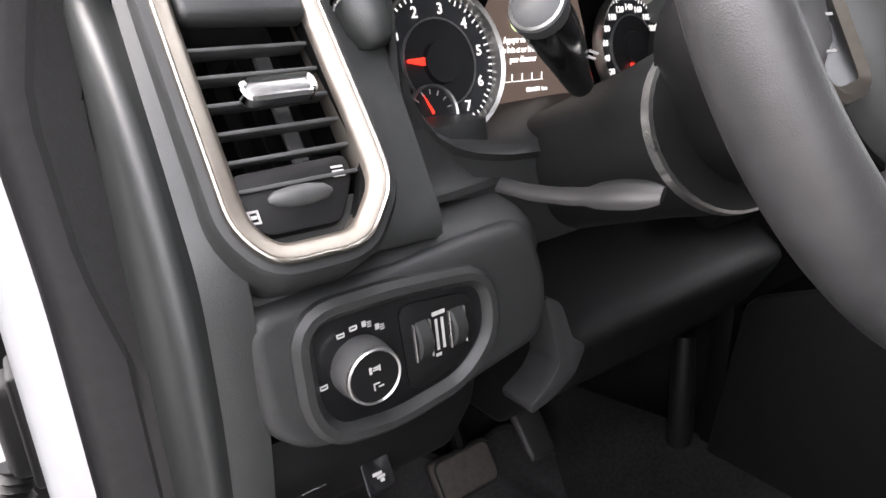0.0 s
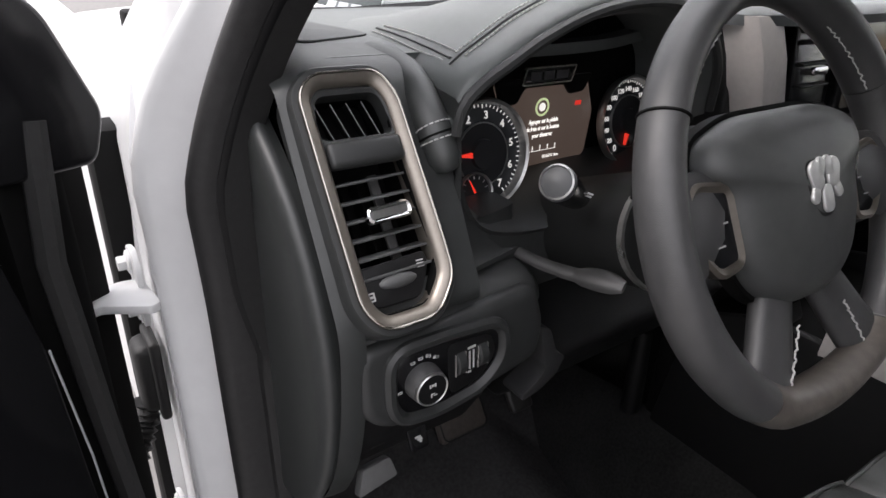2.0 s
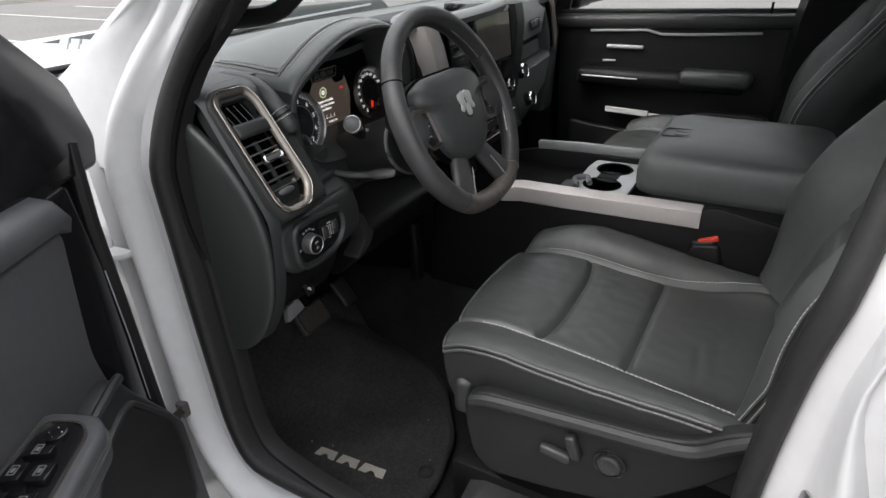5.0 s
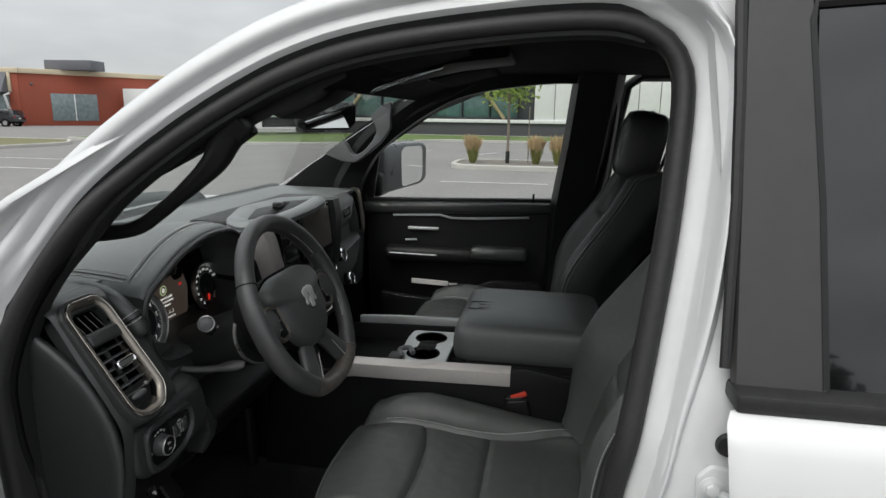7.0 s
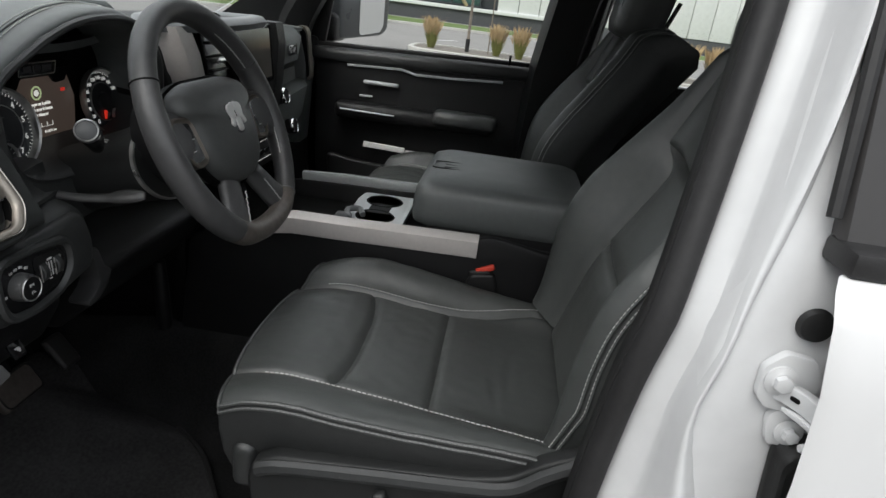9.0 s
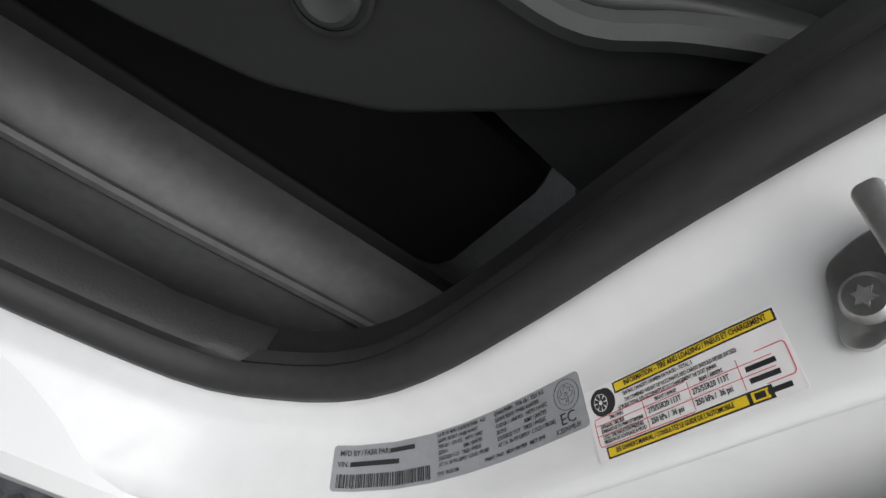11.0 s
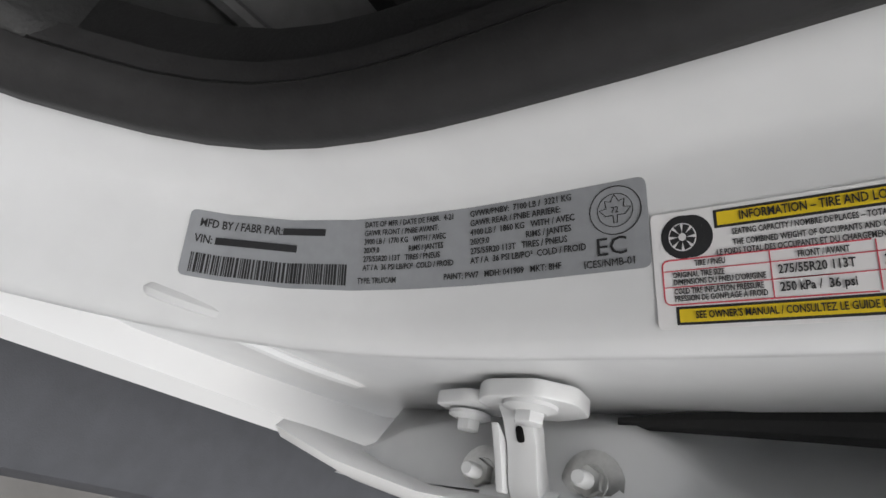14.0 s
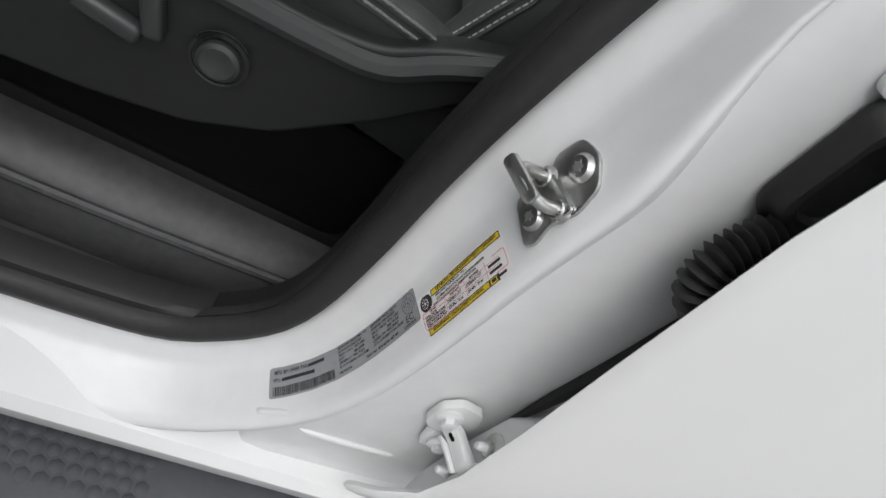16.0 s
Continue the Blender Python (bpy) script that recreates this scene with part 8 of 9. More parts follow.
for s, x, y in (("DATE OF MFR / DATE DE FABR.  4-21", 0.0812, 0.0122), ("GVWR/PNBV:  7100 LB /  3221 KG", 0.1275, 0.0122), ("GAWR FRONT / PNBE AVANT:", 0.0812, 0.0086), ("GAWR REAR / PNBE ARRIERE:", 0.1275, 0.0086),
                ("3900 LB /  1770 KG   WITH / AVEC", 0.0812, 0.0050), ("4100 LB /  1860 KG   WITH / AVEC", 0.1275, 0.0050), ("20X9.0                   RIMS / JANTES", 0.0812, 0.0014), ("20X9.0                   RIMS / JANTES", 0.1275, 0.0014),
                ("275/55R20 113T   TIRES / PNEUS", 0.0812, -0.0022), ("275/55R20 113T   TIRES / PNEUS", 0.1275, -0.0022), ("AT / A  36 PSI LB/PO²  COLD / FROID", 0.0812, -0.0058), ("AT / A  36 PSI LB/PO²  COLD / FROID", 0.1275, -0.0058),
                ("TYPE: TRU/CAM", 0.0790, -0.0112), ("PAINT: PW7   MDH: 041909   MKT: 8HF", 0.1165, -0.0112)):
    says(s, 0.0033, x, y, h, INK, cert, squeeze=0.74 if x < 0.1 else 0.80, bold=0.00004)
for r0, r1 in ((0.0080, 0.0083), (0.0055, 0.0057)):
    bend(part("seal_ring", lathe([(r0, 0), (r1, 0), (r1, 0.0001), (r0, 0.0001)], Matrix.Translation((0.1800, 0.0052, h)), 32), INK, cert))
leaf = [(0, 0.0052), (0.0012, 0.0028), (0.0030, 0.0034), (0.0026, 0.0008), (0.0048, 0.0004), (0.0030, -0.0016), (0.0006, -0.0016), (0.0004, -0.0042), (-0.0004, -0.0042), (-0.0006, -0.0016), (-0.0030, -0.0016), (-0.0048, 0.0004), (-0.0026, 0.0008), (-0.0030, 0.0034), (-0.0012, 0.0028)]
bend(part("leaf_outline", frame_ring(leaf, [(0, 0), (0.0003, 0), (0.0003, 0.0001), (0, 0.0001)], Matrix.Translation((0.1800, 0.0052, h))), INK, cert, "maple leaf outline"))
says("72", 0.0030, 0.1800, 0.0052, h, INK, cert, "CENTER")
says("EC", 0.0086, 0.1730, -0.0070, h, INK, cert, squeeze=1.0)
says("ICES/NMB-01", 0.0036, 0.1690, -0.0122, h, INK, cert)

tire = thing("tyre_pressure_label", "white tyre and loading label with yellow bands and red table", "label", (-0.89, 0.105, 0.86))
ACROSS[0] = -0.0175
CERT[0], ALONG[0] = False, 0.945
T0, TW, TH = 0.1945, 0.112, 0.0185
sheet(T0, T0 + TW, -TH, TH * 0.97, 0.0006, 0.002, STICKER, "paper", tire, "white paper")
sheet(T0 + 0.020, T0 + TW - 0.001, 0.0112, 0.0168, 0.0007, 0.0002, INK, "title_border", tire)
sheet(T0 + 0.0210, T0 + TW - 0.002, 0.0120, 0.0160, 0.0008, 0.0002, YELLOW, "title_band", tire, "yellow title band")
says("INFORMATION – TIRE AND LOADING / PNEUS ET CHARGEMENT", 0.0037, T0 + 0.0275, 0.0140, 0.00095, INK, tire, squeeze=0.74, bold=0.00006)
sheet(T0 + 0.0060, T0 + TW - 0.014, -0.0172, -0.0116, 0.0007, 0.0002, INK, "foot_border", tire)
sheet(T0 + 0.0070, T0 + TW - 0.026, -0.0164, -0.0124, 0.0008, 0.0002, YELLOW, "foot_band", tire, "yellow foot band")
says("SEE OWNER'S MANUAL / CONSULTEZ LE GUIDE DE L'AUTOMOBILE", 0.0031, T0 + 0.0120, -0.0144, 0.00095, INK, tire, squeeze=0.72, bold=0.00005)
sheet(T0 + TW - 0.024, T0 + TW - 0.016, -0.0164, -0.0124, 0.0008, 0.0002, YELLOW, "manual_box", tire)
bend(part("book_mark", bars([(T0 + TW - 0.0225, -0.0144, 0.005, 0.0026)], Matrix.Translation((0, 0, 0.0009)), 0.0001), INK, tire))
for s, x, y in (("SEATING CAPACITY / NOMBRE DE PLACES – TOTAL  5", 0.0250, 0.0094), ("THE COMBINED WEIGHT OF OCCUPANTS AND CARGO SHOULD NEVER EXCEED", 0.0250, 0.0063), ("LE POIDS TOTAL DES OCCUPANTS ET DU CHARGEMENT NE DOIT JAMAIS", 0.0200, 0.0037),
                ("TIRE / PNEU", 0.0130, 0.0012), ("FRONT / AVANT", 0.0420, 0.0008), ("REAR / ARRIERE", 0.0680, 0.0008), ("ORIGINAL TIRE SIZE", 0.0060, -0.0020), ("DIMENSIONS DU PNEU D'ORIGINE", 0.0060, -0.0042),
                ("COLD TIRE INFLATION PRESSURE", 0.0060, -0.0070), ("PRESSION DE GONFLAGE À FROID", 0.0060, -0.0092)):
    says(s, 0.0025, T0 + x, y, 0.00075, INK, tire, squeeze=0.70, bold=0.00004)
for s, x, y in (("275/55R20 113T", 0.0365, -0.0030), ("275/55R20 113T", 0.0625, -0.0030), ("250 kPa /  36 psi", 0.0365, -0.0080), ("250 kPa /  36 psi", 0.0625, -0.0080)):
    says(s, 0.0036, T0 + x, y, 0.00075, INK, tire, squeeze=0.80, bold=0.00006)
for bx, by, bw in ((0.090, -0.0030, 0.014), (0.090, -0.0080, 0.014), (0.0955, -0.0142, 0.011)):
    bend(part("printed_bar", bars([(T0 + bx, by, bw, 0.0022)], Matrix.Translation((0, 0, 0.00075)), 0.0001), INK, tire))
bend(part("red_table", joined(frame_ring(rounded([(T0 + 0.003, -0.0108), (T0 + TW - 0.002, -0.0108), (T0 + TW - 0.002, 0.0026), (T0 + 0.003, 0.0026)], 0.002, 3), [(0, 0), (0.0004, 0), (0.0004, 0.0001), (0, 0.0001)], Matrix.Translation((0, 0, 0.0007))),
                              *[bars([(T0 + 0.003 + 0.01 * i, y, 0.01, 0.0003) for i in range(10)], Matrix.Translation((0, 0, 0.0007)), 0.0001) for y in (-0.0006, -0.0056)],
                              bars([(T0 + x, -0.0041, 0.0003, 0.0134) for x in (0.0345, 0.0610, 0.0870)], Matrix.Translation((0, 0, 0.0007)), 0.0001)), CRIMSON, tire, "red table lines"))
tw = Matrix.Translation((T0 + 0.0100, 0.0098, 0.0007))
bend(part("tyre_picture", lathe([(0.0044, 0), (0.0068, 0), (0.0068, 0.0001), (0.0044, 0.0001)], tw, 30), INK, tire, "printed tyre drawing"))
bend(part("tyre_picture_tread", lathe([(0.0, 0), (0.0066, 0), (0.0066, 0.0001), (0.0, 0.0001)], tw @ Matrix.Translation((0.0028, 0, -0.00005)), 30), INK, tire))
bend(part("rim_picture", lathe([(0.0, 0), (0.0044, 0), (0.0044, 0.0001), (0.0, 0.0001)], tw @ Matrix.Translation((0, 0, 0.0001)), 24), STICKER, tire))
bend(part("rim_spokes", joined(*[prism([(0.0012, -0.0005), (0.0040, -0.0011), (0.0040, 0.0011), (0.0012, 0.0005)], 0.0002, 0.0003, "z", 0, 1, tw @ Matrix.Rotation(radians(22 + 45 * i), 4, "Z")) for i in range(8)]), INK, tire))

ACROSS[0], ALONG[0] = -0.0095, 1.0
st = thing("door_striker", "zinc door latch striker loop screwed to the pillar", "striker", (-0.89, 0.10, 0.96))
S0 = 0.3535
so = rounded([(-0.036, -0.018), (-0.030, 0.014), (-0.012, 0.021), (0.004, 0.016), (0.012, 0.024), (0.034, 0.022), (0.040, 0.004), (0.030, -0.016), (0.008, -0.022), (-0.010, -0.016), (-0.028, -0.022)], 0.006, 4)
fr = basis(tuple(on_pillar(S0, 0, 0.0)), tuple(on_pillar(S0 + 0.01, 0, 0) - on_pillar(S0, 0, 0)), tuple(on_pillar(S0, 0.01, 0) - on_pillar(S0, 0, 0)))
part("plate", plate(so, 0.0, 0.0042, fr, 0.0012), STEEL, st, "zinc plated base plate")
part("step", plate(rounded([(-0.008, -0.020), (0.010, -0.020), (0.006, 0.020), (-0.006, 0.018)], 0.003), 0.004, 0.0085, fr, 0.0015), STEEL, st)
for x, y in ((-0.021, -0.004), (0.025, 0.003)):
    sc = part("screw", lathe([(0.0, 0.0085), (0.0075, 0.0080), (0.0095, 0.0055), (0.0100, 0.0042), (0.0, 0.0042)], fr @ pose(x, y, 0), 24), STEEL, st, "countersunk screw")
    part("screw_recess", plate([((0.0046 if i % 2 else 0.0026) * math.cos(i * math.pi / 6), (0.0046 if i % 2 else 0.0026) * math.sin(i * math.pi / 6)) for i in range(12)], 0.0083, 0.0088, fr @ pose(x, y, 0)), THREAD_DARK, sc)
loop = spline([fr @ Vector(p) for p in ((0.0, -0.013, 0.003), (-0.001, -0.012, 0.020), (0.0, -0.006, 0.030), (0.0, 0.006, 0.033), (0.001, 0.013, 0.030), (0.001, 0.014, 0.016), (0.0, 0.013, 0.003))], 40)
part("loop", tube(loop, 0.0044, 12), STEEL, st, "bright striker loop")
part("loop_bar", plate(rrect(0.011, 0.034, 0.004), -0.002, 0.0025, fr @ pose(0, 0.004, 0.0345, 14, 0, 0), 0.001), STEEL, st, "flattened striker bar")
part("foot", joined(*[lathe([(0.0, 0.010), (0.006, 0.010), (0.008, 0.006), (0.009, 0.004), (0, 0.004)], fr @ pose(0, y, 0), 18) for y in (-0.013, 0.013)]), STEEL, st)


# ---- the lot outside ----
def strip(name, pts, w, z, material, label, cat, kind="structure"):
    """A flat painted line or path along points."""
    bm = bmesh.new()
    P = [Vector((*p, z)) for p in pts]
    rows = []
    for i, p in enumerate(P):
        t = (P[min(i + 1, len(P) - 1)] - P[max(i - 1, 0)]).normalized()
        s_ = Vector((-t.y, t.x, 0)) * w / 2
        rows.append([p - s_, p + s_])
    return tagged(part(name, skin(rows, False), material), label, cat, kind=kind)


for i in range(9):
    x = -15.5 + 2.95 * i
    strip("parking_line", [(x, 12.6), (x + 0.15, 21.6)], 0.11, 0.006, PAINT_LINE, "white painted parking bay line", "marking")
for x, y1 in ((10.36, 19.5), (13.33, 20.0), (16.42, 20.3)):
    strip("parking_line", [(x - 0.06, 12.6), (x + 0.04, y1)], 0.11, 0.006, PAINT_LINE, "white painted parking bay line", "marking")
for i in range(5):
    strip("parking_line", [(13.3, 2.9 - 2.9 * i), (13.4, 0.3 - 2.9 * i)], 0.10, 0.006, PAINT_LINE, "white painted parking bay line", "marking")
strip("parking_line", [(23.5, 7.8), (26.5, 5.8)], 0.12, 0.006, PAINT_LINE, "white painted parking bay line", "marking")
strip("parking_line", [(24.0, 3.6), (26.0, 2.6)], 0.12, 0.006, PAINT_LINE, "white painted parking bay line", "marking")


def kerbed(name, outline, fill, label):
    """A planted island or verge with a concrete kerb."""
    g = thing(name, label, "verge", (outline[0][0], outline[0][1], 0), kind="structure")
    part("kerb", frame_ring(outline, [(0.0, 0.0), (0.0, 0.13), (-0.02, 0.15), (-0.15, 0.15), (-0.17, 0.0)], Matrix.Identity(4)), CONCRETE, g, "pale concrete kerb")
    bm = bmesh.new()
    nn = outline_normals(outline)
    bm.faces.new([bm.verts.new((p[0] - q[0] * 0.15, p[1] - q[1] * 0.15, 0.12)) for p, q in zip(outline, nn)])
    part("bed", bm, fill, g)
    return g


LAWN = mat("green_lawn", (0.10, 0.15, 0.04), 0.95, var=0.3, scale=2.0, bump=0.8, bscale=40)
BED = mat("island_mulch", (0.16, 0.145, 0.125), 0.95, var=0.3, scale=8, bump=0.6, bscale=50)
kerbed("island", rounded([(16.9, -14), (16.9, 3.4), (19.8, 3.4), (19.8, -14)], 1.1, 8), BED, "kerbed planting island with pale concrete edge")
kerbed("lawn_verge", rounded([(-40, 24.0), (24, 22.5), (27, 25), (27, 31), (-40, 33)], 1.0, 5), GRASS, "strip of dry lawn behind a concrete kerb")
kerbed("lawn_by_building", rounded([(37, -30), (36.5, 7), (29.5, 11.6), (27.6, 15.5), (28.5, 27), (46, 27), (46, -30)], 1.0, 5), LAWN, "green lawn strip in front of the white building")

# ornamental grass tufts
def tuft(x, y, s):
    g = thing("ornamental_grass", "tuft of ornamental grass with tan feathery plumes", "plant", (x, y, 0.12), "grass tufts")
    rnd = random.Random(int(x * 100 + y * 1000))
    for nm, n, h0, h1, m_, w in (("blades", 240, 0.45, 0.9, mat("grass_blades", (0.19, 0.20, 0.06), 0.8, var=0.3, scale=9), 0.016), ("plumes", 170, 0.8, 1.35, mat("tan_plumes", (0.42, 0.31, 0.17), 0.9, var=0.25, scale=9), 0.035)):
        bm = bmesh.new()
        for _ in range(n):
            a, rr = rnd.uniform(0, 6.283), rnd.uniform(0, 0.10)
            o = Vector((x + rr * math.cos(a), y + rr * math.sin(a), 0.12))
            ln = rnd.uniform(h0, h1) * s
            d = Vector((math.cos(a) * rnd.uniform(0.05, 0.38), math.sin(a) * rnd.uniform(0.05, 0.38), 1)).normalized()
            side = Vector((-math.sin(a + rnd.uniform(-1.5, 1.5)), math.cos(a), 0)).normalized() * w * s
            b0 = o + d * ln * (0.0 if nm == "blades" else 0.62)
            m1 = o + d * ln * (0.55 if nm == "blades" else 0.80)
            tip = o + d * ln + Vector((d.x, d.y, 0)) * 0.12
            v = [bm.verts.new(q) for q in (b0 - side * 0.4, b0 + side * 0.4, m1 + side, tip, m1 - side)]
            bm.faces.new(v)
        part(nm, bm, m_, g)


for x, y, s in ((18.2, 2.75, 0.72), (18.2, 0.75, 0.72), (18.1, 0.05, 0.74), (18.2, -0.7, 0.74), (18.4, -3.6, 0.85), (18.2, -4.2, 0.82), (18.3, -4.9, 0.85), (18.3, -5.7, 0.84), (18.3, -6.5, 0.85)):
    tuft(x, y, s)


BARK = mat("young_bark", (0.20, 0.17, 0.14), 0.9, var=0.25, scale=20, bump=0.5, bscale=60)


def tree(x, y, h, crown_z, crown_r, crown_h, leaf_m, n, label, seed, leaf=0.09, trunk=0.05, z0=0.12):
    t = thing("tree", label, "tree", (x, y, z0))
    rnd = random.Random(seed)
    part("trunk", tube([(x, y, z0), (x + 0.02, y, z0 + h * 0.3), (x - 0.02, y + 0.03, z0 + h * 0.6), (x, y, z0 + h * 0.92)], [trunk, trunk * 0.85, trunk * 0.6, trunk * 0.2], 10), BARK, t)
    limbs, tips = [], []
    for i in range(16):
        z = z0 + crown_z - crown_h * 0.45 + crown_h * 0.85 * i / 16
        a = i * 2.4 + rnd.uniform(-0.4, 0.4)
        ln = crown_r * rnd.uniform(0.6, 1.0) * (1 - 0.5 * i / 16)
        e = Vector((x + ln * math.cos(a), y + ln * math.sin(a), z + ln * 0.5))
        tips += [Vector((x, y, z)).lerp(e, k) for k in (0.45, 0.7, 0.9, 1.0)]
        limbs.append(tube([(x, y, z), Vector((x, y, z)).lerp(e, 0.5) + Vector((0, 0, 0.06)), e], [trunk * 0.35, trunk * 0.22, trunk * 0.08], 6))
    part("limbs", joined(*limbs), BARK, t)
    bm = bmesh.new()
    for _ in range(n):
        c = rnd.choice(tips)
        p = c + Vector((rnd.gauss(0, 1), rnd.gauss(0, 1), rnd.gauss(0, 0.8))) * crown_r * 0.20
        u = Vector((rnd.gauss(0, 1), rnd.gauss(0, 1), rnd.gauss(0, 0.6))).normalized() * leaf
        w = u.orthogonal().normalized() * leaf * 0.55
        bm.faces.new([bm.verts.new(q) for q in (p - u, p + w - u * 0.2, p + u, p - w - u * 0.2)])
    tagged(part("crown", bm, leaf_m, t), kind="stuff")
    return t


LEAF_Y = mat("yellow_green_leaves", (0.20, 0.28, 0.05), 0.7, var=0.35, scale=4)
LEAF_D = mat("dark_green_leaves", (0.045, 0.075, 0.03), 0.7, var=0.4, scale=3)
tree(18.35, 1.65, 4.4, 2.75, 1.05, 2.2, LEAF_Y, 1500, "young yellow-green tree staked in the planting island", 3, 0.085)
stake = thing("tree_stake", "thin dark stake beside the young tree", "stake", (18.4, 1.0, 0.12))
part("rod", tube([(18.4, 1.0, 0.12), (18.4, 1.0, 1.9)], 0.018, 8), BARK, stake)
part("guard", tube([(18.35, 1.65, 0.12), (18.35, 1.65, 0.50)], 0.068, 12), RUBBER, stake, "black trunk guard")
for i, (x, y, h) in enumerate(((-26, -6, 5.6), (-30, -12, 6.8), (-27, 2, 5), (-33, 6, 7.4), (-29, -19, 5.6))):
    tree(x, y, h, h * 0.6, h * 0.28, h * 0.75, LEAF_D, 1300, "tall dark green tree at the edge of the lot", 20 + i, 0.35, 0.18, 0)
for i, (x, y, h) in enumerate(((42, 24.5, 6), (26, 62, 7), (30, 58, 6), (44, 17.5, 5))):
    tree(x, y, h, h * 0.6, h * 0.26, h * 0.7, LEAF_Y if i % 2 else LEAF_D, 1100, "small leafy street tree beyond the lot", 40 + i, 0.20, 0.10, 0)

# white and glass building to the side
PANEL = mat("white_wall_panel", (0.70, 0.71, 0.70), 0.6, var=0.05, scale=1.0)
DARKBAND = mat("charcoal_base_brick", (0.075, 0.078, 0.082), 0.8, var=0.15, scale=3)
GREENGLASS = mat("green_tinted_glazing", (0.06, 0.125, 0.115), 0.08, var=0.35, scale=0.6, coat=0.6)
MULLION = mat("dark_mullion", (0.045, 0.05, 0.055), 0.5, var=0.1, scale=4)
BRACE = mat("tan_steel_brace", (0.30, 0.25, 0.13), 0.5, var=0.12, scale=4)
off = thing("office_building", "modern office building with white panels and green glazing", "building", (47, 0, 0))
part("base_wall", rbox((47.0, -6, 0.55), (1.0, 54, 1.1), 0.02), DARKBAND, off, "charcoal base wall")
part("sill_band", rbox((46.45, 8.5, 1.22), (0.3, 25, 0.26), 0.02), PANEL, off, "white sill band")
part("upper_wall", rbox((47.6, -6, 4.7), (1.0, 54, 7.4), 0.02), MULLION, off)
for i in range(15):
    part("panel", rbox((46.7, 1.0 - 1.52 * i, 4.6), (0.5, 1.47, 6.9), 0.01), PANEL, off, "white wall panel")
for j in range(4):
    for i in range(8):
        y = 3.1 + 2.15 * i
        part("pane", rbox((46.9, y + 0.95, 2.35 + 1.75 * j), (0.06, 2.05, 1.65), 0.01), GREENGLASS, off)
for i in range(9):
    part("mullion", rbox((46.75, 3.05 + 2.15 * i, 4.7), (0.16, 0.08, 6.8), 0.01), MULLION, off)
for j in range(5):
    part("transom", rbox((46.75, 11.6, 1.46 + 1.75 * j), (0.16, 17.2, 0.08), 0.01), MULLION, off)
for y0, y1 in ((4.0, 7.2), (10.4, 7.2), (10.4, 13.6), (16.8, 13.6)):
    part("brace", tube([(46.6, y0, 1.4), (46.6, y1, 5.6)], 0.14, 6), BRACE, off, "diagonal steel brace")
part("end_wall", rbox((48.5, 20.6, 4.2), (4, 0.4, 8.4), 0.02), mat("warm_end_wall", (0.35, 0.33, 0.24), 0.7, var=0.1, scale=2), off)

# long red building with cream parapet, ahead
RED_WALL = mat("red_brick_cladding", (0.30, 0.075, 0.045), 0.85, var=0.12, scale=2.0, bump=0.2, bscale=14)
CREAM = mat("cream_parapet", (0.62, 0.53, 0.38), 0.8, var=0.06, scale=2)
AWN = mat("grey_awning", (0.13, 0.135, 0.15), 0.7, var=0.08, scale=3)
SHOP = mat("shop_glazing", (0.16, 0.20, 0.21), 0.10, var=0.3, scale=0.7, coat=0.6)
WARM = glow("lit_shop_window", (0.55, 0.42, 0.16), 0.35)
shop_m = Matrix.Translation((54.5, 46, 0)) @ Matrix.Rotation(radians(97), 4, "Z")
shop = thing("retail_building", "long red brick retail building with cream parapet and awnings", "building", frame_m=shop_m)
part("wall", rbox((21.75, -3.0, 2.6), (28.5, 6, 5.2), 0.03), RED_WALL, shop, "red brick wall")
WING = Matrix.Translation((7.6, 0, 0)) @ Matrix.Rotation(radians(48), 4, "Z")
part("side_wall", moved(rbox((-13, -3.0, 2.6), (26, 6, 5.2), 0.03), WING), RED_WALL, shop, "red brick side wall")
part("side_parapet", moved(rbox((-13, -3.0, 5.45), (26.3, 6.3, 0.5), 0.04), WING), CREAM, shop, "cream parapet")
part("parapet", rbox((21.75, -3.0, 5.45), (28.8, 6.3, 0.5), 0.04), CREAM, shop, "cream parapet")
for i in range(4):
    x = 10.5 + 6.6 * i
    part("sign_band", rbox((x, 0.08, 4.3), (6.4 if i else 4.6, 0.16, 1.9), 0.02), CREAM, shop, "cream upper band")
    part("awning", prism([(0.10, 5.35), (1.15, 3.3), (0.10, 3.3)], x - 2.0, x + 1.2, "x", 0.03), AWN, shop, "dark grey sloped awning")
    for k in (-2.1, 1.3):
        part("bracket", tube([(x + k, 0.2, 3.2), (x + k, 0.9, 3.0), (x + k, 0.25, 1.2)], 0.13, 6), PANEL, shop, "white awning bracket")
    w = part("shopfront", rbox((x - 0.4, 0.05, 1.65), (3.0, 0.12, 3.2), 0.02), WARM if i == 1 else SHOP, shop, "shop window")
    part("shop_sill", rbox((x - 0.4, 0.10, 0.45), (3.0, 0.12, 0.9), 0.02), PANEL, w)
    part("shop_mullion", rbox((x - 0.4, 0.12, 2.0), (0.10, 0.08, 2.4), 0.01), PANEL, w)
for x in (-5.0, -14.0):
    w = part("shop_window", moved(rbox((x, 0.03, 1.9), (4.4, 0.10, 2.8), 0.02), WING), SHOP, shop, "large shop window")
    part("shop_mullion", moved(rbox((x, 0.10, 1.9), (0.10, 0.06, 2.8), 0.01), WING), PANEL, w)
part("wall_lamp", moved(rbox((-1.2, 0.12, 4.2), (0.25, 0.2, 0.2), 0.03), WING), AWN, shop)
part("roof_unit", rbox((4, -4, 6.2), (5, 2.5, 1.0), 0.05), AWN, shop, "grey roof plant")
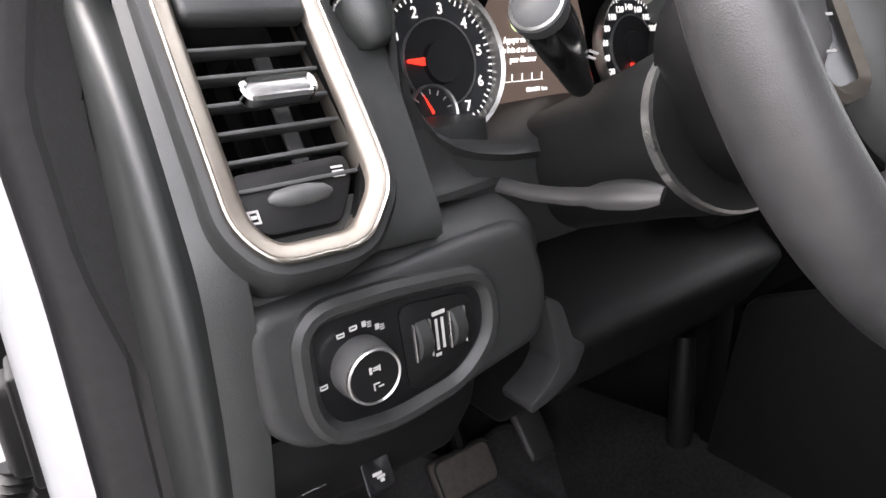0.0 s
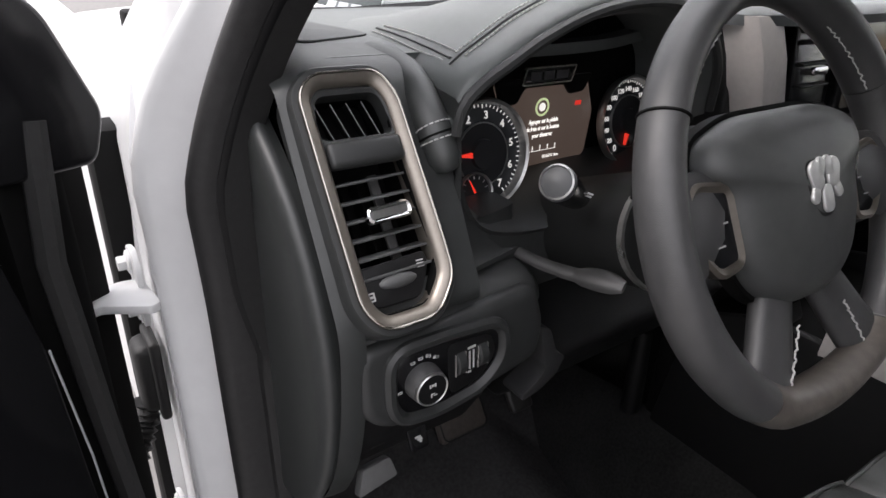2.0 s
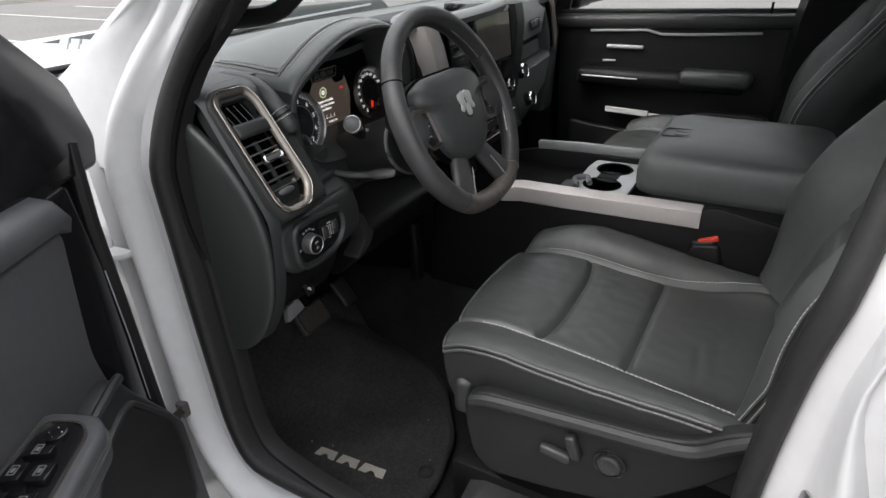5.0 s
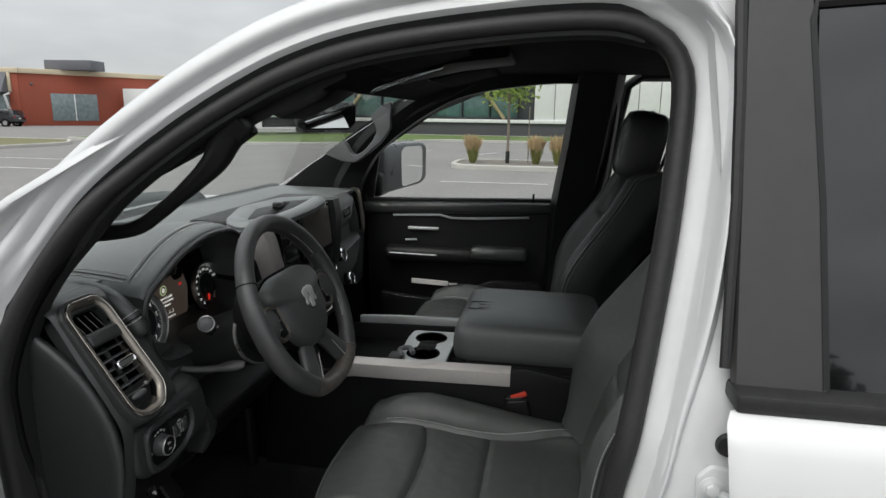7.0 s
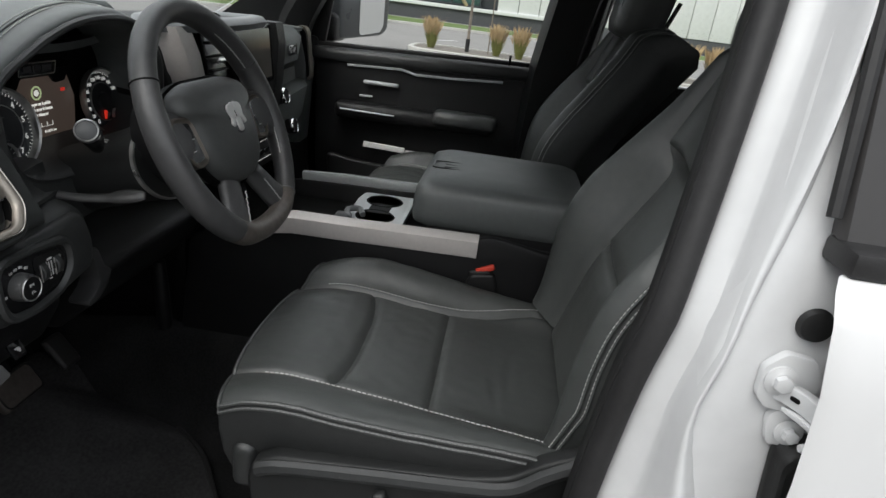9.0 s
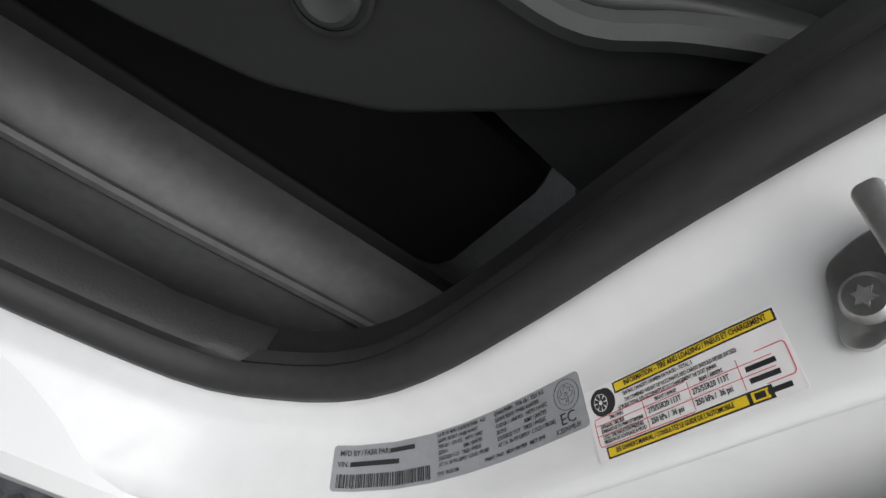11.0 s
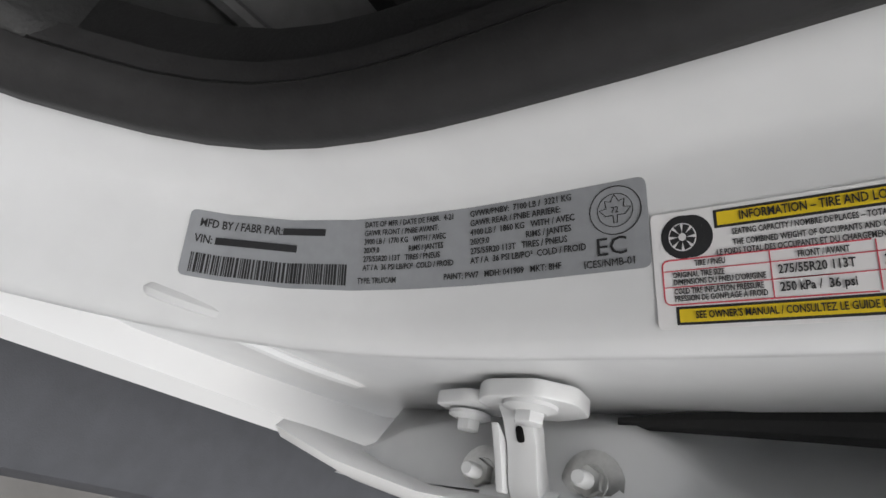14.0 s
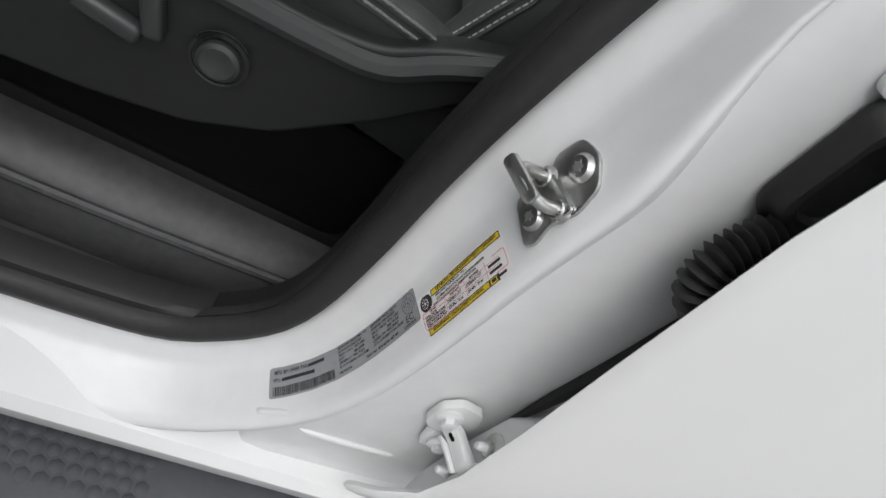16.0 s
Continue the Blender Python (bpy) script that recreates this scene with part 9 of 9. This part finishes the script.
shop2_m = Matrix.Translation((8, 76, 0)) @ Matrix.Rotation(radians(-4), 4, "Z") @ Matrix.Rotation(radians(180), 4, "Z")
shop2 = thing("retail_building", "red brick shops with tan roof and green gables", "building", frame_m=shop2_m)
part("wall", rbox((-16, -3, 2.3), (58, 6, 4.6), 0.03), RED_WALL, shop2, "red brick wall")
part("roof", prism([(1.2, 3.4), (-3, 6.3), (-7, 3.4)], -14, 16, "x", 0.05), mat("tan_shingle_roof", (0.30, 0.26, 0.21), 0.9, var=0.15, scale=3), shop2, "tan shingle roof")
for x in (6.5, 12.5):
    part("gable", prism([(x - 2.2, 3.5), (x + 2.2, 3.5), (x, 5.3)], 0.9, 1.35, "y", 0.03), mat("green_gable", (0.12, 0.30, 0.20), 0.7, var=0.1), shop2, "green gable")
for i in range(6):
    part("shop_window", rbox((13 - 5 * i, 0.05, 1.5), (3.6, 0.12, 2.4), 0.02), SHOP, shop2, "shop window")
part("sign_board", rbox((-20, 0.1, 3.3), (6.5, 0.2, 1.9), 0.02), PANEL, shop2, "blank white sign board")
part("pale_bay", rbox((-27, 0.1, 2.8), (4, 0.3, 5.0), 0.02), CREAM, shop2)

# parked vehicles
CARGLASS = mat("car_window_glass", (0.015, 0.018, 0.02), 0.06, var=0.1, scale=2, coat=0.6)
TYRE = mat("tyre_rubber", (0.02, 0.02, 0.02), 0.85, var=0.2, scale=10)
RIMM = mat("alloy_rim", (0.55, 0.55, 0.56), 0.3, metal=0.8, var=0.05, scale=10)


def vehicle(name, label, m, paint, L=4.6, W=1.85, H=1.62, kind="suv"):
    v = thing(name, label, "car", frame_m=m, group="parked vehicles")
    a = L / 2
    if kind == "pickup":
        prof = [(-a, 0.45), (-a, 1.05), (-a + 1.7, 1.08), (-a + 1.75, H), (a - 2.2, H), (a - 1.5, 1.15), (a - 0.1, 1.0), (a, 0.75), (a, 0.45)]
        glass_ = [(-a + 1.85, 1.12), (-a + 1.88, H - 0.08), (a - 2.25, H - 0.08), (a - 1.7, 1.14)]
    elif kind == "sedan":
        prof = [(-a, 0.40), (-a, 0.95), (-a + 0.9, 1.02), (-a + 1.5, H), (a - 1.9, H), (a - 1.2, 0.98), (a - 0.1, 0.80), (a, 0.6), (a, 0.40)]
        glass_ = [(-a + 1.15, 1.0), (-a + 1.6, H - 0.07), (a - 1.95, H - 0.07), (a - 1.4, 0.98)]
    else:
        prof = [(-a, 0.45), (-a, 1.0), (-a + 0.35, H - 0.05), (-a + 0.8, H), (a - 1.9, H - 0.04), (a - 1.15, 1.08), (a - 0.1, 0.92), (a, 0.7), (a, 0.45)]
        glass_ = [(-a + 0.35, 1.06), (-a + 0.55, H - 0.12), (a - 1.95, H - 0.12), (a - 1.4, 1.06)]
    part("body", prism(rounded(prof, 0.12, 4), -W / 2, W / 2, "y", 0.14, 3), paint, v, "painted car body", 50)
    part("side_glass", prism(rounded(glass_, 0.06, 3), -W / 2 - 0.012, W / 2 + 0.012, "y", 0.05, 2), CARGLASS, v, "dark side windows")
    part("rear_lamp", joined(rbox((-a - 0.005, W / 2 - 0.2, 0.92), (0.05, 0.26, 0.14), 0.02), rbox((-a - 0.005, -W / 2 + 0.2, 0.92), (0.05, 0.26, 0.14), 0.02)), mat("red_lamp", (0.45, 0.02, 0.02), 0.2), v, "red tail lamps")
    part("sill", rbox((0, 0, 0.38), (L * 0.9, W * 0.98, 0.2), 0.03), DEEP, v)
    part("plate", rbox((-a - 0.012, 0, 0.75), (0.02, 0.32, 0.12), 0.005), PAPER, v)
    for x in (-a + 0.85, a - 0.9):
        for k in (-1, 1):
            wm = pose(x, k * (W / 2 - 0.10), 0.34, 90, 0, 0)
            w = part("wheel", lathe([(0.20, -0.11), (0.32, -0.11), (0.34, -0.08), (0.34, 0.08), (0.32, 0.11), (0.20, 0.11)], wm, 24), TYRE, v)
            part("rim", lathe([(0, -0.115), (0.21, -0.112), (0.21, 0.112), (0, 0.115)], wm, 20), RIMM, w)
            part("arch", lathe([(0.30, -0.125), (0.40, -0.125), (0.40, 0.125), (0.30, 0.125)], wm, 24), DEEP, v)
    return v


BLACKCAR = mat("dark_car_paint", (0.018, 0.019, 0.022), 0.2, var=0.05, coat=0.8)
GREYCAR = mat("grey_car_paint", (0.10, 0.11, 0.12), 0.25, var=0.05, coat=0.8)
vehicle("parked_suv", "dark parked crossover in front of the red building", pose(50.3, 53.2, 0, 0, 0, 100), BLACKCAR)
vehicle("parked_pickup", "white parked pickup truck in the far row", pose(23.5, 56, 0, 0, 0, 75), PAINT, 5.6, 2.0, 1.85, "pickup")
vehicle("parked_sedan", "white parked saloon car in the far row", pose(30.5, 54, 0, 0, 0, 170), PAINT, 4.6, 1.8, 1.42, "sedan")
vehicle("parked_sedan", "grey parked saloon car in the far row", pose(18.5, 57, 0, 0, 0, 80), GREYCAR, 4.6, 1.8, 1.45, "sedan")
# box trailer behind the verge
tr_m = pose(42.0, 20.6, 0.12, 0, 0, -20)
trl = thing("box_trailer", "white box trailer parked beyond the grass verge", "trailer", frame_m=tr_m, group="parked vehicles")
part("box", rbox((0, 0, 2.55), (13.5, 2.5, 2.7), 0.04), PANEL, trl, "white trailer box")
part("underframe", rbox((0, 0, 1.05), (13.0, 1.6, 0.3), 0.03), DEEP, trl)
part("side_guard", rbox((0.5, -1.2, 0.75), (6.0, 0.06, 0.5), 0.02), DEEP, trl)
for x in (-5.2, -4.0, 4.6):
    for k in (-1, 1):
        part("wheel", lathe([(0, -0.14), (0.46, -0.14), (0.50, -0.1), (0.50, 0.1), (0.46, 0.14), (0, 0.14)], pose(x, k * 1.08, 0.50, 90, 0, 0), 24), TYRE, trl)
wall2 = thing("warehouse_wall", "pale low wall building behind the trailer", "building", (60, 36, 0))
part("wall", rbox((62, 36, 2.0), (3, 22, 4.0), 0.03), PANEL, wall2)
for x, y in ((27, 66), (60, 25)):
    lp = thing("street_lamp", "tall grey street lamp post with flat head", "street lamp", (x, y, 0))
    part("pole", tube([(x, y, 0), (x, y, 9)], 0.09, 10), STEEL, lp)
    part("head", rbox((x + 0.4, y, 9), (0.9, 0.35, 0.12), 0.03), AWN, lp)
